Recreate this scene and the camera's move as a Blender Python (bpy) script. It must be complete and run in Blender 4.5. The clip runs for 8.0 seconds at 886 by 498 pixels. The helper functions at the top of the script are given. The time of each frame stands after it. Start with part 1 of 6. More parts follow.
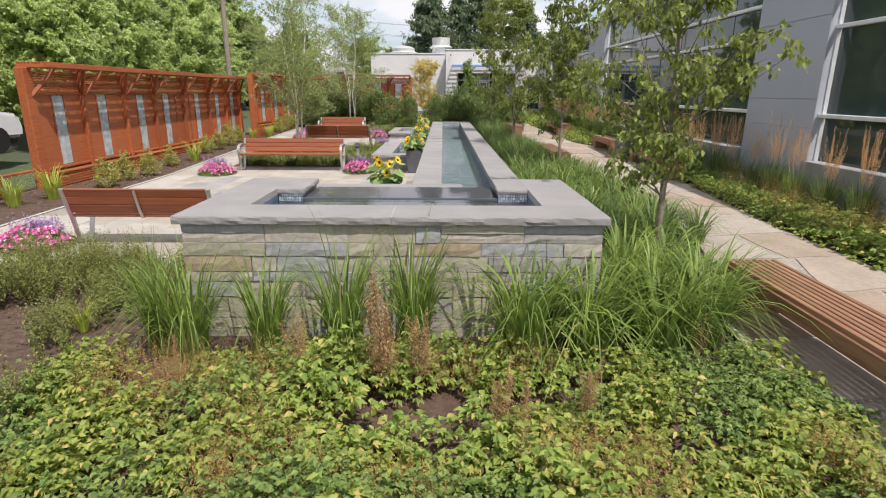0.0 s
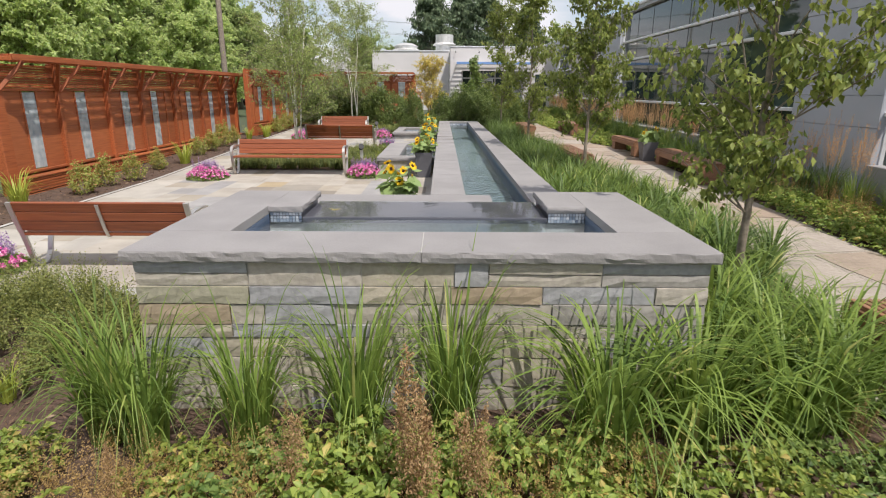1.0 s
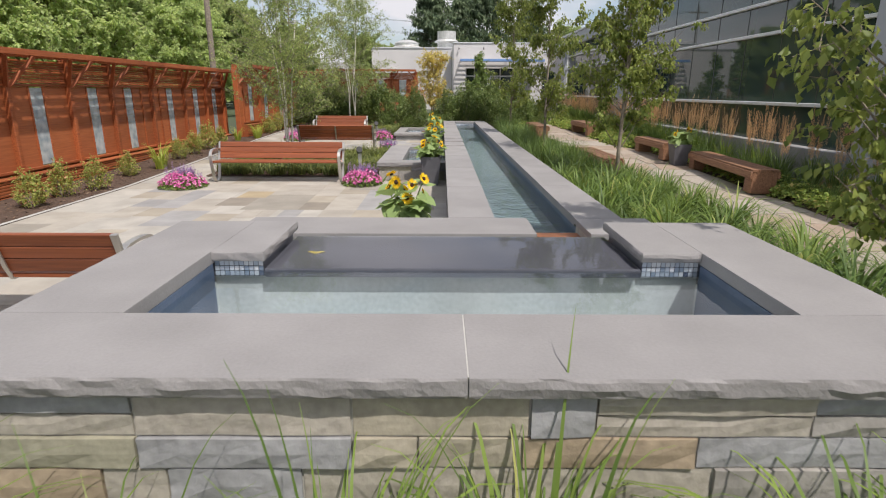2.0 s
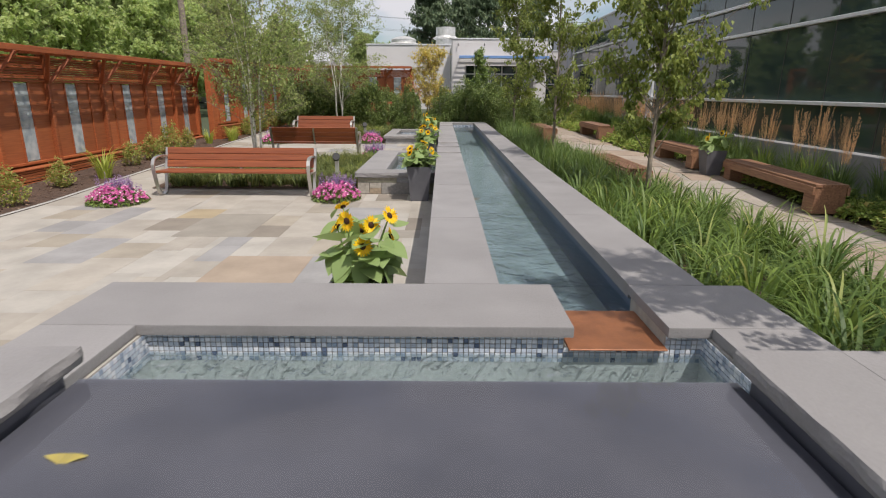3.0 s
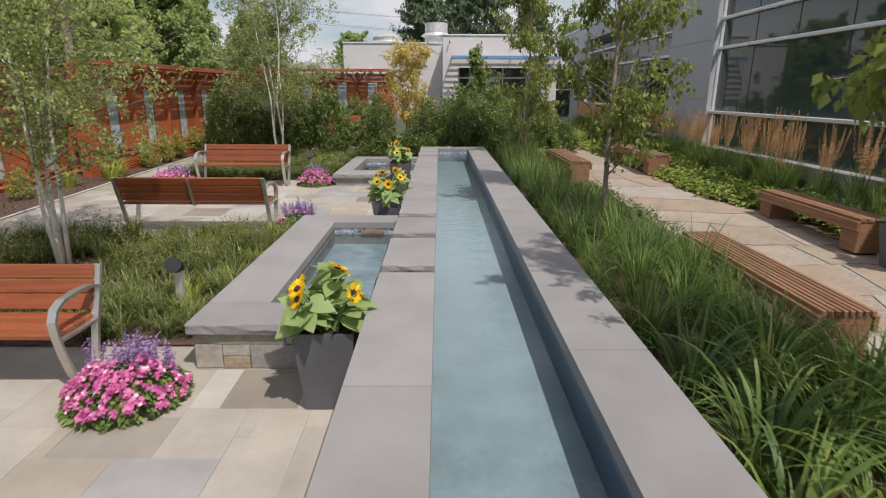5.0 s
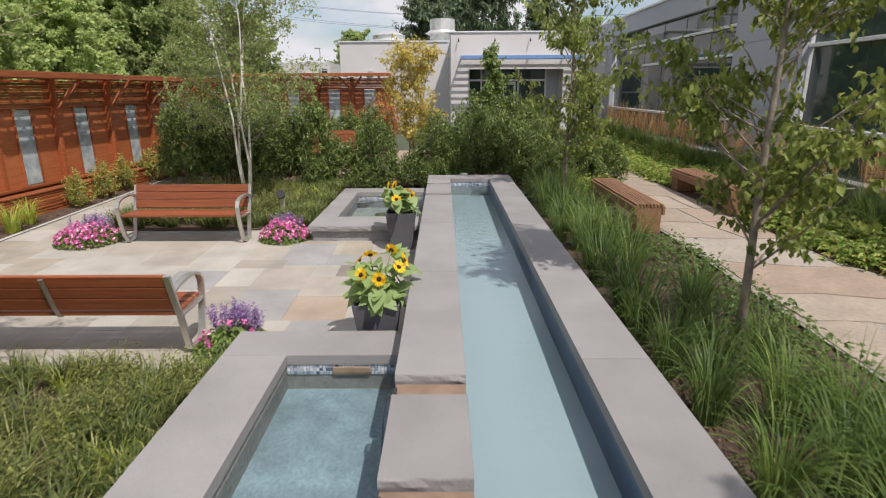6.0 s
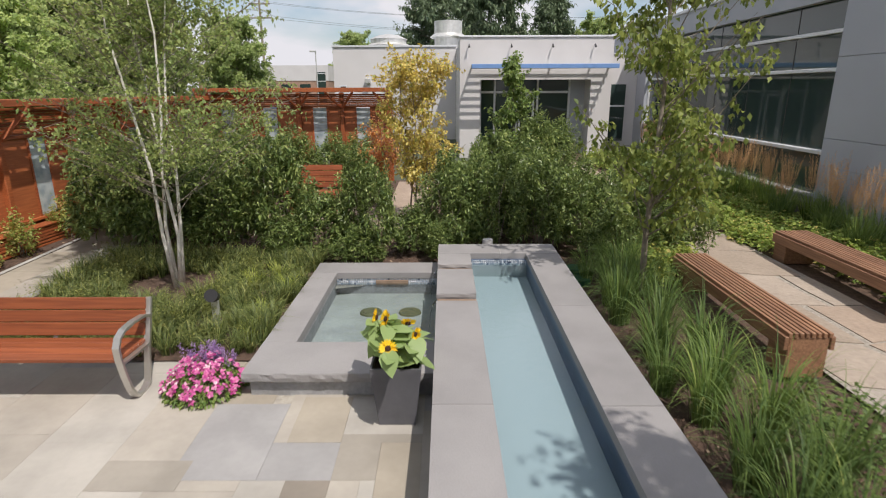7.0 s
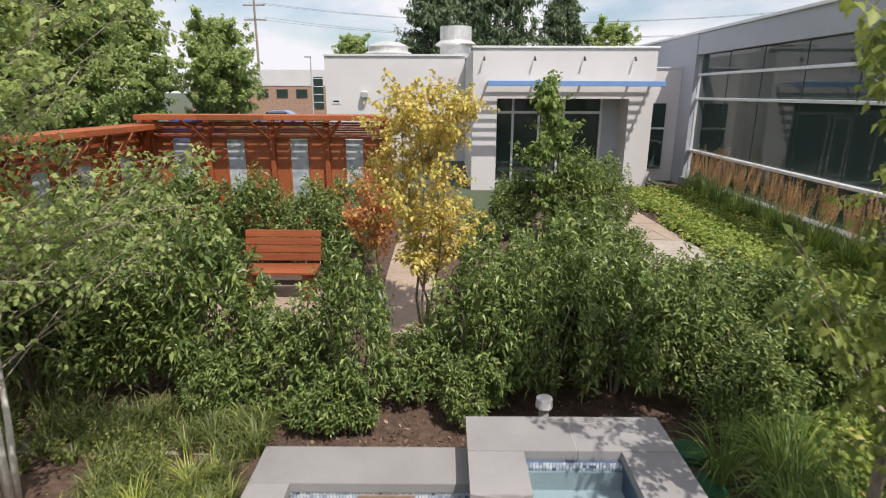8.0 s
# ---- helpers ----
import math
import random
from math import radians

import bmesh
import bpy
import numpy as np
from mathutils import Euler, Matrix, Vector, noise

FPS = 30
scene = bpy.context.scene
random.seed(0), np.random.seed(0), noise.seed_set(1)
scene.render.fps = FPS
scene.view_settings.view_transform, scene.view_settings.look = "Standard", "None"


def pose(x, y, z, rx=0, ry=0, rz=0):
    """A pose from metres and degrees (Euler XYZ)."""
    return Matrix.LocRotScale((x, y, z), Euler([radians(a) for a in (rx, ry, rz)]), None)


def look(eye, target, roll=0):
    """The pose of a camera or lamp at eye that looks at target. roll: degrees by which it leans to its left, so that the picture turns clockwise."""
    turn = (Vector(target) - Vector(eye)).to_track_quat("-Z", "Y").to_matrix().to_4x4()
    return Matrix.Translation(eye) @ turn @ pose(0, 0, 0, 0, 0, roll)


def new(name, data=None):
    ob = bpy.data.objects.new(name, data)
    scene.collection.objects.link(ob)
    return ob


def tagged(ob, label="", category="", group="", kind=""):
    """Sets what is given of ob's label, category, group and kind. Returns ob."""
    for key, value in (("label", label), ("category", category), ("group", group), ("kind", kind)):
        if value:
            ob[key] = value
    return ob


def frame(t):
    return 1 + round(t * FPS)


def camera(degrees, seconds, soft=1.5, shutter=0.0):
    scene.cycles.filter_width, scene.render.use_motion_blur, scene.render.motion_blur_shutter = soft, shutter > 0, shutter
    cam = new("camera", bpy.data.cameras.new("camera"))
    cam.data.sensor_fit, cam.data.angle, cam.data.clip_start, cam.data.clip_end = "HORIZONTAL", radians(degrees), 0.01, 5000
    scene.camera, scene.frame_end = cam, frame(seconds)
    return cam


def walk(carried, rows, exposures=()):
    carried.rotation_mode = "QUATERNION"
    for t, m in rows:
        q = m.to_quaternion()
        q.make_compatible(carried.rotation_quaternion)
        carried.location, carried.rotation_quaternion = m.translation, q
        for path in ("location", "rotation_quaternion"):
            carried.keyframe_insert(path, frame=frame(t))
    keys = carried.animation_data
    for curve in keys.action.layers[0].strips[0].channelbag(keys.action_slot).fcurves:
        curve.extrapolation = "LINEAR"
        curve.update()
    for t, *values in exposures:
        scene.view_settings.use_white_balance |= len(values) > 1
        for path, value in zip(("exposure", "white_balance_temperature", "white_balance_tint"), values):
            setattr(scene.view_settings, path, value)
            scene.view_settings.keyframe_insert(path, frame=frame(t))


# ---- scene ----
cam = camera(77.0, 8.0, soft=1.1, shutter=0.12)
PATH = [
    (0, (0.42, -4.245, 1.825), (0.423, -2.32, 1.281), 0.3),
    (0.5, (0.3, -3.699, 1.798), (0.305, -1.775, 1.252), 0.3),
    (1, (0.137, -3.034, 1.762), (0.141, -1.11, 1.216), 0.3),
    (1.5, (-0.016, -2.294, 1.722), (-0.013, -0.369, 1.177), 0.4),
    (1.7, (-0.062, -1.968, 1.709), (-0.056, -0.044, 1.163), 0.3),
    (2.8, (0.032, 0.096, 1.6), (0.036, 2.02, 1.055), 0.2),
    (3, (0.095, 0.493, 1.614), (0.099, 2.417, 1.068), 0.4),
    (3.5, (0.216, 1.634, 1.693), (0.222, 3.556, 1.139), 0.3),
    (4, (0.336, 3.085, 1.728), (0.339, 5.009, 1.182), 0.2),
    (4.5, (0.44, 4.6, 1.806), (0.45, 6.523, 1.26), 0.4),
    (4.7, (0.442, 5.19, 1.84), (0.461, 7.115, 1.3), 0.3),
    (5.8, (0.345, 8.621, 2.093), (0.338, 10.543, 1.542), -0.1),
    (6, (0.286, 9.257, 2.176), (0.283, 11.18, 1.626), -0.3),
    (6.5, (0.201, 10.929, 2.378), (0.194, 12.853, 1.833), -0.3),
    (7, (0.091, 12.65, 2.608), (0.083, 14.574, 2.06), -0.2),
    (7.5, (-0.028, 14.341, 2.827), (-0.034, 16.266, 2.285), -0.1),
    (8, (-0.173, 15.988, 3.108), (-0.179, 17.913, 2.567), 0.2),
]
walk(cam, [(t, look(eye, target, roll)) for t, eye, target, roll in PATH], exposures=((0, 0.2), (1, 0.12), (1.7, 0.05), (2.8, -0.18), (3.5, -0.13), (4, -0.24), (4.5, -0.24), (6.2, -0.06), (7, -0.06), (8, 0.16)))

# ---------------------------------------------------------------- light
SUN_FROM = Vector((0.35, -0.48, 1.0)).normalized()
world = bpy.data.worlds.new("sky")
scene.world = world
world.use_nodes = True
wn, wl = world.node_tree.nodes, world.node_tree.links
wn.clear()
w_out, w_bg, w_sky = wn.new("ShaderNodeOutputWorld"), wn.new("ShaderNodeBackground"), wn.new("ShaderNodeTexSky")
w_sky.sky_type, w_sky.sun_disc = "NISHITA", False
w_sky.sun_elevation = math.asin(SUN_FROM.z)
w_sky.sun_rotation = math.atan2(SUN_FROM.x, SUN_FROM.y)
w_sky.dust_density = 1.5
# scattered fair-weather cloud mixed into the sky
w_map, w_noise, w_ramp, w_mix = wn.new("ShaderNodeMapping"), wn.new("ShaderNodeTexNoise"), wn.new("ShaderNodeValToRGB"), wn.new("ShaderNodeMixRGB")
w_co = wn.new("ShaderNodeTexCoord")
w_map.inputs["Scale"].default_value = (1.0, 1.0, 3.2)
w_noise.inputs["Scale"].default_value, w_noise.inputs["Detail"].default_value = 3.2, 8
w_ramp.color_ramp.elements[0].position, w_ramp.color_ramp.elements[1].position = 0.34, 0.55
w_mix.inputs[2].default_value = (6.7, 6.6, 7.0, 1)
wl.new(w_co.outputs["Generated"], w_map.inputs[0])
wl.new(w_map.outputs[0], w_noise.inputs["Vector"])
wl.new(w_noise.outputs["Fac"], w_ramp.inputs[0])
wl.new(w_ramp.outputs[0], w_mix.inputs[0])
wl.new(w_sky.outputs[0], w_mix.inputs[1])
wl.new(w_mix.outputs[0], w_bg.inputs[0])
w_bg.inputs[1].default_value = 0.125
wl.new(w_bg.outputs[0], w_out.inputs[0])
sun = new("sun", bpy.data.lights.new("sun", "SUN"))
sun.data.energy, sun.data.angle, sun.data.color = 4.5, radians(0.6), (1.0, 0.925, 0.85)
sun.matrix_world = look(SUN_FROM * 60, (0, 0, 0))
scene.view_settings.exposure = 0.0


# ---------------------------------------------------------------- helpers
def ground_z(y):
    """The height of the paving: level in front, then a gentle rise towards the building."""
    return -0.1 + 0.03 * min(max(y - 9.0, 0.0), 8.0) + 0.02 * max(0.0, y - 17.0)


def material(name, base, rough=0.7, metal=0.0, spread=0.0, by="Object", noise_scale=8.0, noise_amount=0.25, bump=0.3, bump_scale=60.0, fine=0.0, second=None):
    """A node material: base colour, varied by piece (object or island), by a broad noise and by a fine grain, with bump."""
    m = bpy.data.materials.new(name)
    m.use_nodes = True
    n, l = m.node_tree.nodes, m.node_tree.links
    b = n["Principled BSDF"]
    b.inputs["Roughness"].default_value, b.inputs["Metallic"].default_value = rough, metal
    co = n.new("ShaderNodeTexCoord")
    geo = n.new("ShaderNodeNewGeometry")
    big = n.new("ShaderNodeTexNoise")
    big.inputs["Scale"].default_value, big.inputs["Detail"].default_value = noise_scale, 5
    l.new(geo.outputs["Position"], big.inputs["Vector"])
    small = n.new("ShaderNodeTexNoise")
    small.inputs["Scale"].default_value, small.inputs["Detail"].default_value = bump_scale, 4
    l.new(geo.outputs["Position"], small.inputs["Vector"])
    ramp = n.new("ShaderNodeMix")
    ramp.data_type = "RGBA"
    c2 = second if second else tuple(c * (1 - noise_amount) for c in base)
    ramp.inputs["A"].default_value, ramp.inputs["B"].default_value = (*base, 1), (*c2, 1)
    fit_in = n.new("ShaderNodeMapRange")
    fit_in.inputs["From Min"].default_value, fit_in.inputs["From Max"].default_value = 0.35, 0.68
    l.new(big.outputs["Fac"], fit_in.inputs["Value"])
    l.new(fit_in.outputs[0], ramp.inputs["Factor"])
    hsv = n.new("ShaderNodeHueSaturation")
    l.new(ramp.outputs["Result"], hsv.inputs["Color"])
    val = n.new("ShaderNodeMath")
    val.operation = "MULTIPLY_ADD"
    val.inputs[1].default_value, val.inputs[2].default_value = fine, 1 - fine / 2
    l.new(small.outputs["Fac"], val.inputs[0])
    if spread:
        src = n.new("ShaderNodeObjectInfo").outputs["Random"] if by == "Object" else geo.outputs["Random Per Island"]
        ma = n.new("ShaderNodeMath")
        ma.operation = "MULTIPLY_ADD"
        ma.inputs[1].default_value, ma.inputs[2].default_value = spread, 1 - spread / 2
        l.new(src, ma.inputs[0])
        mu = n.new("ShaderNodeMath")
        mu.operation = "MULTIPLY"
        l.new(ma.outputs[0], mu.inputs[0])
        l.new(val.outputs[0], mu.inputs[1])
        l.new(mu.outputs[0], hsv.inputs["Value"])
    else:
        l.new(val.outputs[0], hsv.inputs["Value"])
    l.new(hsv.outputs[0], b.inputs["Base Color"])
    if bump:
        bu = n.new("ShaderNodeBump")
        bu.inputs["Strength"].default_value, bu.inputs["Distance"].default_value = bump, 0.01
        l.new(small.outputs["Fac"], bu.inputs["Height"])
        l.new(bu.outputs[0], b.inputs["Normal"])
    return m


def tone_towards(m, far_tone, y0, y1):
    """Mixes a second colour in along y, with a ragged front: it takes over from y0 to y1."""
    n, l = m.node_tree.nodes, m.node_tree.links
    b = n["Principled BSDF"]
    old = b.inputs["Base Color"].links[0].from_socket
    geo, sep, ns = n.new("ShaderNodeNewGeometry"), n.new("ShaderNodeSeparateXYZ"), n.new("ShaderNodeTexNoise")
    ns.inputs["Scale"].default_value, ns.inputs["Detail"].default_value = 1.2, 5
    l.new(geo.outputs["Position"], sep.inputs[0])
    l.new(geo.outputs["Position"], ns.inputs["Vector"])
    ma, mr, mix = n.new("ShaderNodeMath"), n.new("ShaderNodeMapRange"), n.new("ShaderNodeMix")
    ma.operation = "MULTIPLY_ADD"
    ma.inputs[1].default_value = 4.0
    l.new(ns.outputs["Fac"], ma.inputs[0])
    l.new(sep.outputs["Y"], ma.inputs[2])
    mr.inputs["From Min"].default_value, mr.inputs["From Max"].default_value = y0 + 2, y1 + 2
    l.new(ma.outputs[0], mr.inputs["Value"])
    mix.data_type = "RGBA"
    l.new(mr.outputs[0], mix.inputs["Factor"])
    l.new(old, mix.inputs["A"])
    mix.inputs["B"].default_value = (*far_tone, 1)
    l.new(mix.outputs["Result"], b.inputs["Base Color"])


def palette(name, colors, by="Object", rough=0.75, bump=0.4, bump_scale=25.0, blotch=0.25, blotch_scale=3.0, weights=None):
    """A material that gives each piece (object or island) one of several colours, with blotches and relief."""
    m = bpy.data.materials.new(name)
    m.use_nodes = True
    n, l = m.node_tree.nodes, m.node_tree.links
    b = n["Principled BSDF"]
    b.inputs["Roughness"].default_value = rough
    geo = n.new("ShaderNodeNewGeometry")
    src = n.new("ShaderNodeObjectInfo").outputs["Random"] if by == "Object" else geo.outputs["Random Per Island"]
    ramp = n.new("ShaderNodeValToRGB")
    ramp.color_ramp.interpolation = "CONSTANT"
    weights = weights or [1] * len(colors)
    total, at = sum(weights), 0.0
    for i, (c, w) in enumerate(zip(colors, weights)):
        e = ramp.color_ramp.elements[i] if i < 2 else ramp.color_ramp.elements.new(at)
        e.position, e.color = at, (*c, 1)
        at += w / total
    l.new(src, ramp.inputs[0])
    big, small = n.new("ShaderNodeTexNoise"), n.new("ShaderNodeTexNoise")
    big.inputs["Scale"].default_value, big.inputs["Detail"].default_value = blotch_scale, 6
    small.inputs["Scale"].default_value, small.inputs["Detail"].default_value = bump_scale, 6
    l.new(geo.outputs["Position"], big.inputs["Vector"])
    l.new(geo.outputs["Position"], small.inputs["Vector"])
    add = n.new("ShaderNodeMath")
    l.new(big.outputs["Fac"], add.inputs[0])
    l.new(small.outputs["Fac"], add.inputs[1])
    ma = n.new("ShaderNodeMapRange")
    ma.inputs["From Min"].default_value, ma.inputs["From Max"].default_value = 0.7, 1.3
    ma.inputs["To Min"].default_value, ma.inputs["To Max"].default_value = 1 - blotch, 1 + blotch * 0.6
    l.new(add.outputs[0], ma.inputs["Value"])
    hsv = n.new("ShaderNodeHueSaturation")
    l.new(ramp.outputs[0], hsv.inputs["Color"])
    l.new(ma.outputs[0], hsv.inputs["Value"])
    l.new(hsv.outputs[0], b.inputs["Base Color"])
    bu = n.new("ShaderNodeBump")
    bu.inputs["Strength"].default_value, bu.inputs["Distance"].default_value = bump, 0.02
    l.new(small.outputs["Fac"], bu.inputs["Height"])
    l.new(bu.outputs[0], b.inputs["Normal"])
    return m


def leaf_material(name, low, high, rough=0.5, through_light=0.35, tip=None):
    """Foliage: every leaf takes a tone between two greens; some light passes through it."""
    m = bpy.data.materials.new(name)
    m.use_nodes = True
    n, l = m.node_tree.nodes, m.node_tree.links
    b = n["Principled BSDF"]
    b.inputs["Roughness"].default_value = rough
    b.inputs["Specular IOR Level"].default_value = 0.35
    geo = n.new("ShaderNodeNewGeometry")
    ramp = n.new("ShaderNodeValToRGB")
    ramp.color_ramp.elements[0].color, ramp.color_ramp.elements[1].color = (*low, 1), (*high, 1)
    if tip:
        ramp.color_ramp.elements[1].position = 0.9
        ramp.color_ramp.elements.new(0.93).color = (*tip, 1)
    l.new(geo.outputs["Random Per Island"], ramp.inputs[0])
    l.new(ramp.outputs[0], b.inputs["Base Color"])
    tr = n.new("ShaderNodeBsdfTranslucent")
    bright = n.new("ShaderNodeHueSaturation")
    bright.inputs["Value"].default_value, bright.inputs["Hue"].default_value = 1.5, 0.485
    l.new(ramp.outputs[0], bright.inputs["Color"])
    l.new(bright.outputs[0], tr.inputs["Color"])
    mix = n.new("ShaderNodeMixShader")
    mix.inputs[0].default_value = through_light
    l.new(b.outputs[0], mix.inputs[1])
    l.new(tr.outputs[0], mix.inputs[2])
    l.new(mix.outputs[0], n["Material Output"].inputs["Surface"])
    return m


def wood_material(name, light, dark, axis=0, rough=0.45, spread=0.35, by="Object"):
    """Stained timber with grain along one axis of the place."""
    m = bpy.data.materials.new(name)
    m.use_nodes = True
    n, l = m.node_tree.nodes, m.node_tree.links
    b = n["Principled BSDF"]
    b.inputs["Roughness"].default_value = rough
    geo = n.new("ShaderNodeNewGeometry")
    mp = n.new("ShaderNodeMapping")
    sc = [28.0, 28.0, 28.0]
    sc[axis] = 1.3
    mp.inputs["Scale"].default_value = sc
    l.new(geo.outputs["Position"], mp.inputs[0])
    g = n.new("ShaderNodeTexNoise")
    g.inputs["Scale"].default_value, g.inputs["Detail"].default_value, g.inputs["Distortion"].default_value = 1.5, 5, 0.6
    l.new(mp.outputs[0], g.inputs["Vector"])
    mix = n.new("ShaderNodeMix")
    mix.data_type = "RGBA"
    mix.inputs["A"].default_value, mix.inputs["B"].default_value = (*light, 1), (*dark, 1)
    mr = n.new("ShaderNodeMapRange")
    mr.inputs["From Min"].default_value, mr.inputs["From Max"].default_value = 0.35, 0.7
    l.new(g.outputs["Fac"], mr.inputs["Value"])
    l.new(mr.outputs[0], mix.inputs["Factor"])
    hsv = n.new("ShaderNodeHueSaturation")
    l.new(mix.outputs["Result"], hsv.inputs["Color"])
    src = n.new("ShaderNodeObjectInfo").outputs["Random"] if by == "Object" else geo.outputs["Random Per Island"]
    ma = n.new("ShaderNodeMath")
    ma.operation = "MULTIPLY_ADD"
    ma.inputs[1].default_value, ma.inputs[2].default_value = spread, 1 - spread / 2
    l.new(src, ma.inputs[0])
    l.new(ma.outputs[0], hsv.inputs["Value"])
    l.new(hsv.outputs[0], b.inputs["Base Color"])
    bu = n.new("ShaderNodeBump")
    bu.inputs["Strength"].default_value, bu.inputs["Distance"].default_value = 0.25, 0.004
    l.new(g.outputs["Fac"], bu.inputs["Height"])
    l.new(bu.outputs[0], b.inputs["Normal"])
    return m


def water_material(name, tint, gloss_rough=0.03, ripple=0.15, scale=6.0):
    """Clear shallow water: light goes through a tint, the surface mirrors the sky by Fresnel."""
    m = bpy.data.materials.new(name)
    m.use_nodes = True
    n, l = m.node_tree.nodes, m.node_tree.links
    n.remove(n["Principled BSDF"])
    geo = n.new("ShaderNodeNewGeometry")
    ns = n.new("ShaderNodeTexNoise")
    ns.inputs["Scale"].default_value, ns.inputs["Detail"].default_value, ns.inputs["Distortion"].default_value = scale, 3, 0.8
    l.new(geo.outputs["Position"], ns.inputs["Vector"])
    bu = n.new("ShaderNodeBump")
    bu.inputs["Strength"].default_value, bu.inputs["Distance"].default_value = ripple, 0.03
    l.new(ns.outputs["Fac"], bu.inputs["Height"])
    tr, gl, fr, mix = n.new("ShaderNodeBsdfTransparent"), n.new("ShaderNodeBsdfGlossy"), n.new("ShaderNodeFresnel"), n.new("ShaderNodeMixShader")
    tr.inputs[0].default_value = (*tint, 1)
    gl.inputs["Roughness"].default_value = gloss_rough
    fr.inputs[0].default_value = 1.33
    l.new(bu.outputs[0], gl.inputs["Normal"])
    l.new(bu.outputs[0], fr.inputs["Normal"])
    l.new(fr.outputs[0], mix.inputs[0])
    l.new(tr.outputs[0], mix.inputs[1])
    l.new(gl.outputs[0], mix.inputs[2])
    l.new(mix.outputs[0], n["Material Output"].inputs["Surface"])
    return m


def ripple_near(m, y0, y1, strong, calm):
    """Water ruffled where it falls in at y0, calming down towards y1."""
    n, l = m.node_tree.nodes, m.node_tree.links
    pos, sep, fade = n.new("ShaderNodeNewGeometry"), n.new("ShaderNodeSeparateXYZ"), n.new("ShaderNodeMapRange")
    for k, v in zip(("From Min", "From Max", "To Min", "To Max"), (y0, y1, strong, calm)):
        fade.inputs[k].default_value = v
    l.new(pos.outputs["Position"], sep.inputs[0])
    l.new(sep.outputs["Y"], fade.inputs["Value"])
    bump = next(q for q in n if q.type == "BUMP")
    l.new(fade.outputs[0], bump.inputs["Strength"])


def glass_material(name, tint=(0.034, 0.054, 0.05)):
    m = bpy.data.materials.new(name)
    m.use_nodes = True
    b = m.node_tree.nodes["Principled BSDF"]
    b.inputs["Base Color"].default_value = (*tint, 1)
    b.inputs["Roughness"].default_value = 0.03
    b.inputs["Specular IOR Level"].default_value = 0.55
    b.inputs["Coat Weight"].default_value = 0.15
    b.inputs["Coat Roughness"].default_value = 0.02
    return m


def mesh_of(bm, mat, smooth=False):
    me = bpy.data.meshes.new("mesh")
    bm.to_mesh(me)
    bm.free()
    if smooth:
        for p in me.polygons:
            p.use_smooth = True
    for one in (mat if isinstance(mat, (list, tuple)) else (mat,)):
        me.materials.append(one)
    return me


def part(name, bm, mat, parent, label="", smooth=False):
    """Links a bmesh as one mesh object under a thing or a part."""
    ob = new(name, mesh_of(bm, mat, smooth))
    ob.parent = parent
    if label:
        ob["label"] = label
    return ob


def thing(name, bm, mat, label, category, group="", kind="", smooth=False):
    return tagged(new(name, mesh_of(bm, mat, smooth)), label, category, group, kind)


def base(name, m, label, category, group="", kind=""):
    """An Empty at the foot of a thing, to parent its parts."""
    ob = tagged(new(name), label, category, group, kind)
    ob.matrix_world = m
    return ob


def add_box(bm, x0, x1, y0, y1, z0, z1, bevel=0.0, m=None):
    r = bmesh.ops.create_cube(bm, size=1.0)
    vs = r["verts"]
    for v in vs:
        v.co = Vector(((x0 + x1) / 2 + v.co.x * (x1 - x0), (y0 + y1) / 2 + v.co.y * (y1 - y0), (z0 + z1) / 2 + v.co.z * (z1 - z0)))
    if bevel:
        es = list({e for v in vs for e in v.link_edges})
        out = bmesh.ops.bevel(bm, geom=es, offset=bevel, segments=1, affect="EDGES", profile=0.5)
        vs = list({v for f in out["faces"] for v in f.verts} | {v for v in vs if v.is_valid})
    if m is not None:
        bmesh.ops.transform(bm, matrix=m, verts=[v for v in vs if v.is_valid])
    return vs


def box(x0, x1, y0, y1, z0, z1, bevel=0.0, m=None):
    bm = bmesh.new()
    add_box(bm, x0, x1, y0, y1, z0, z1, bevel, m)
    return bm


def add_tube(bm, points, radii, sides=7):
    """A tapered limb through points."""
    rings = []
    for i, p in enumerate(points):
        p = Vector(p)
        a = Vector(points[max(i - 1, 0)])
        b = Vector(points[min(i + 1, len(points) - 1)])
        d = (b - a).normalized()
        u = d.cross(Vector((0.31, 0.95, 0.05))).normalized()
        w = d.cross(u)
        rings.append([bm.verts.new(p + radii[i] * (math.cos(2 * math.pi * k / sides) * u + math.sin(2 * math.pi * k / sides) * w)) for k in range(sides)])
    for r0, r1 in zip(rings, rings[1:]):
        for k in range(sides):
            bm.faces.new((r0[k], r0[(k + 1) % sides], r1[(k + 1) % sides], r1[k]))
    bm.faces.new(list(reversed(rings[0])))
    bm.faces.new(rings[-1])


def add_cylinder(bm, x, y, z0, z1, r0, r1=None, sides=20):
    add_tube(bm, [(x, y, z0), (x, y, z1)], [r0, r0 if r1 is None else r1], sides)


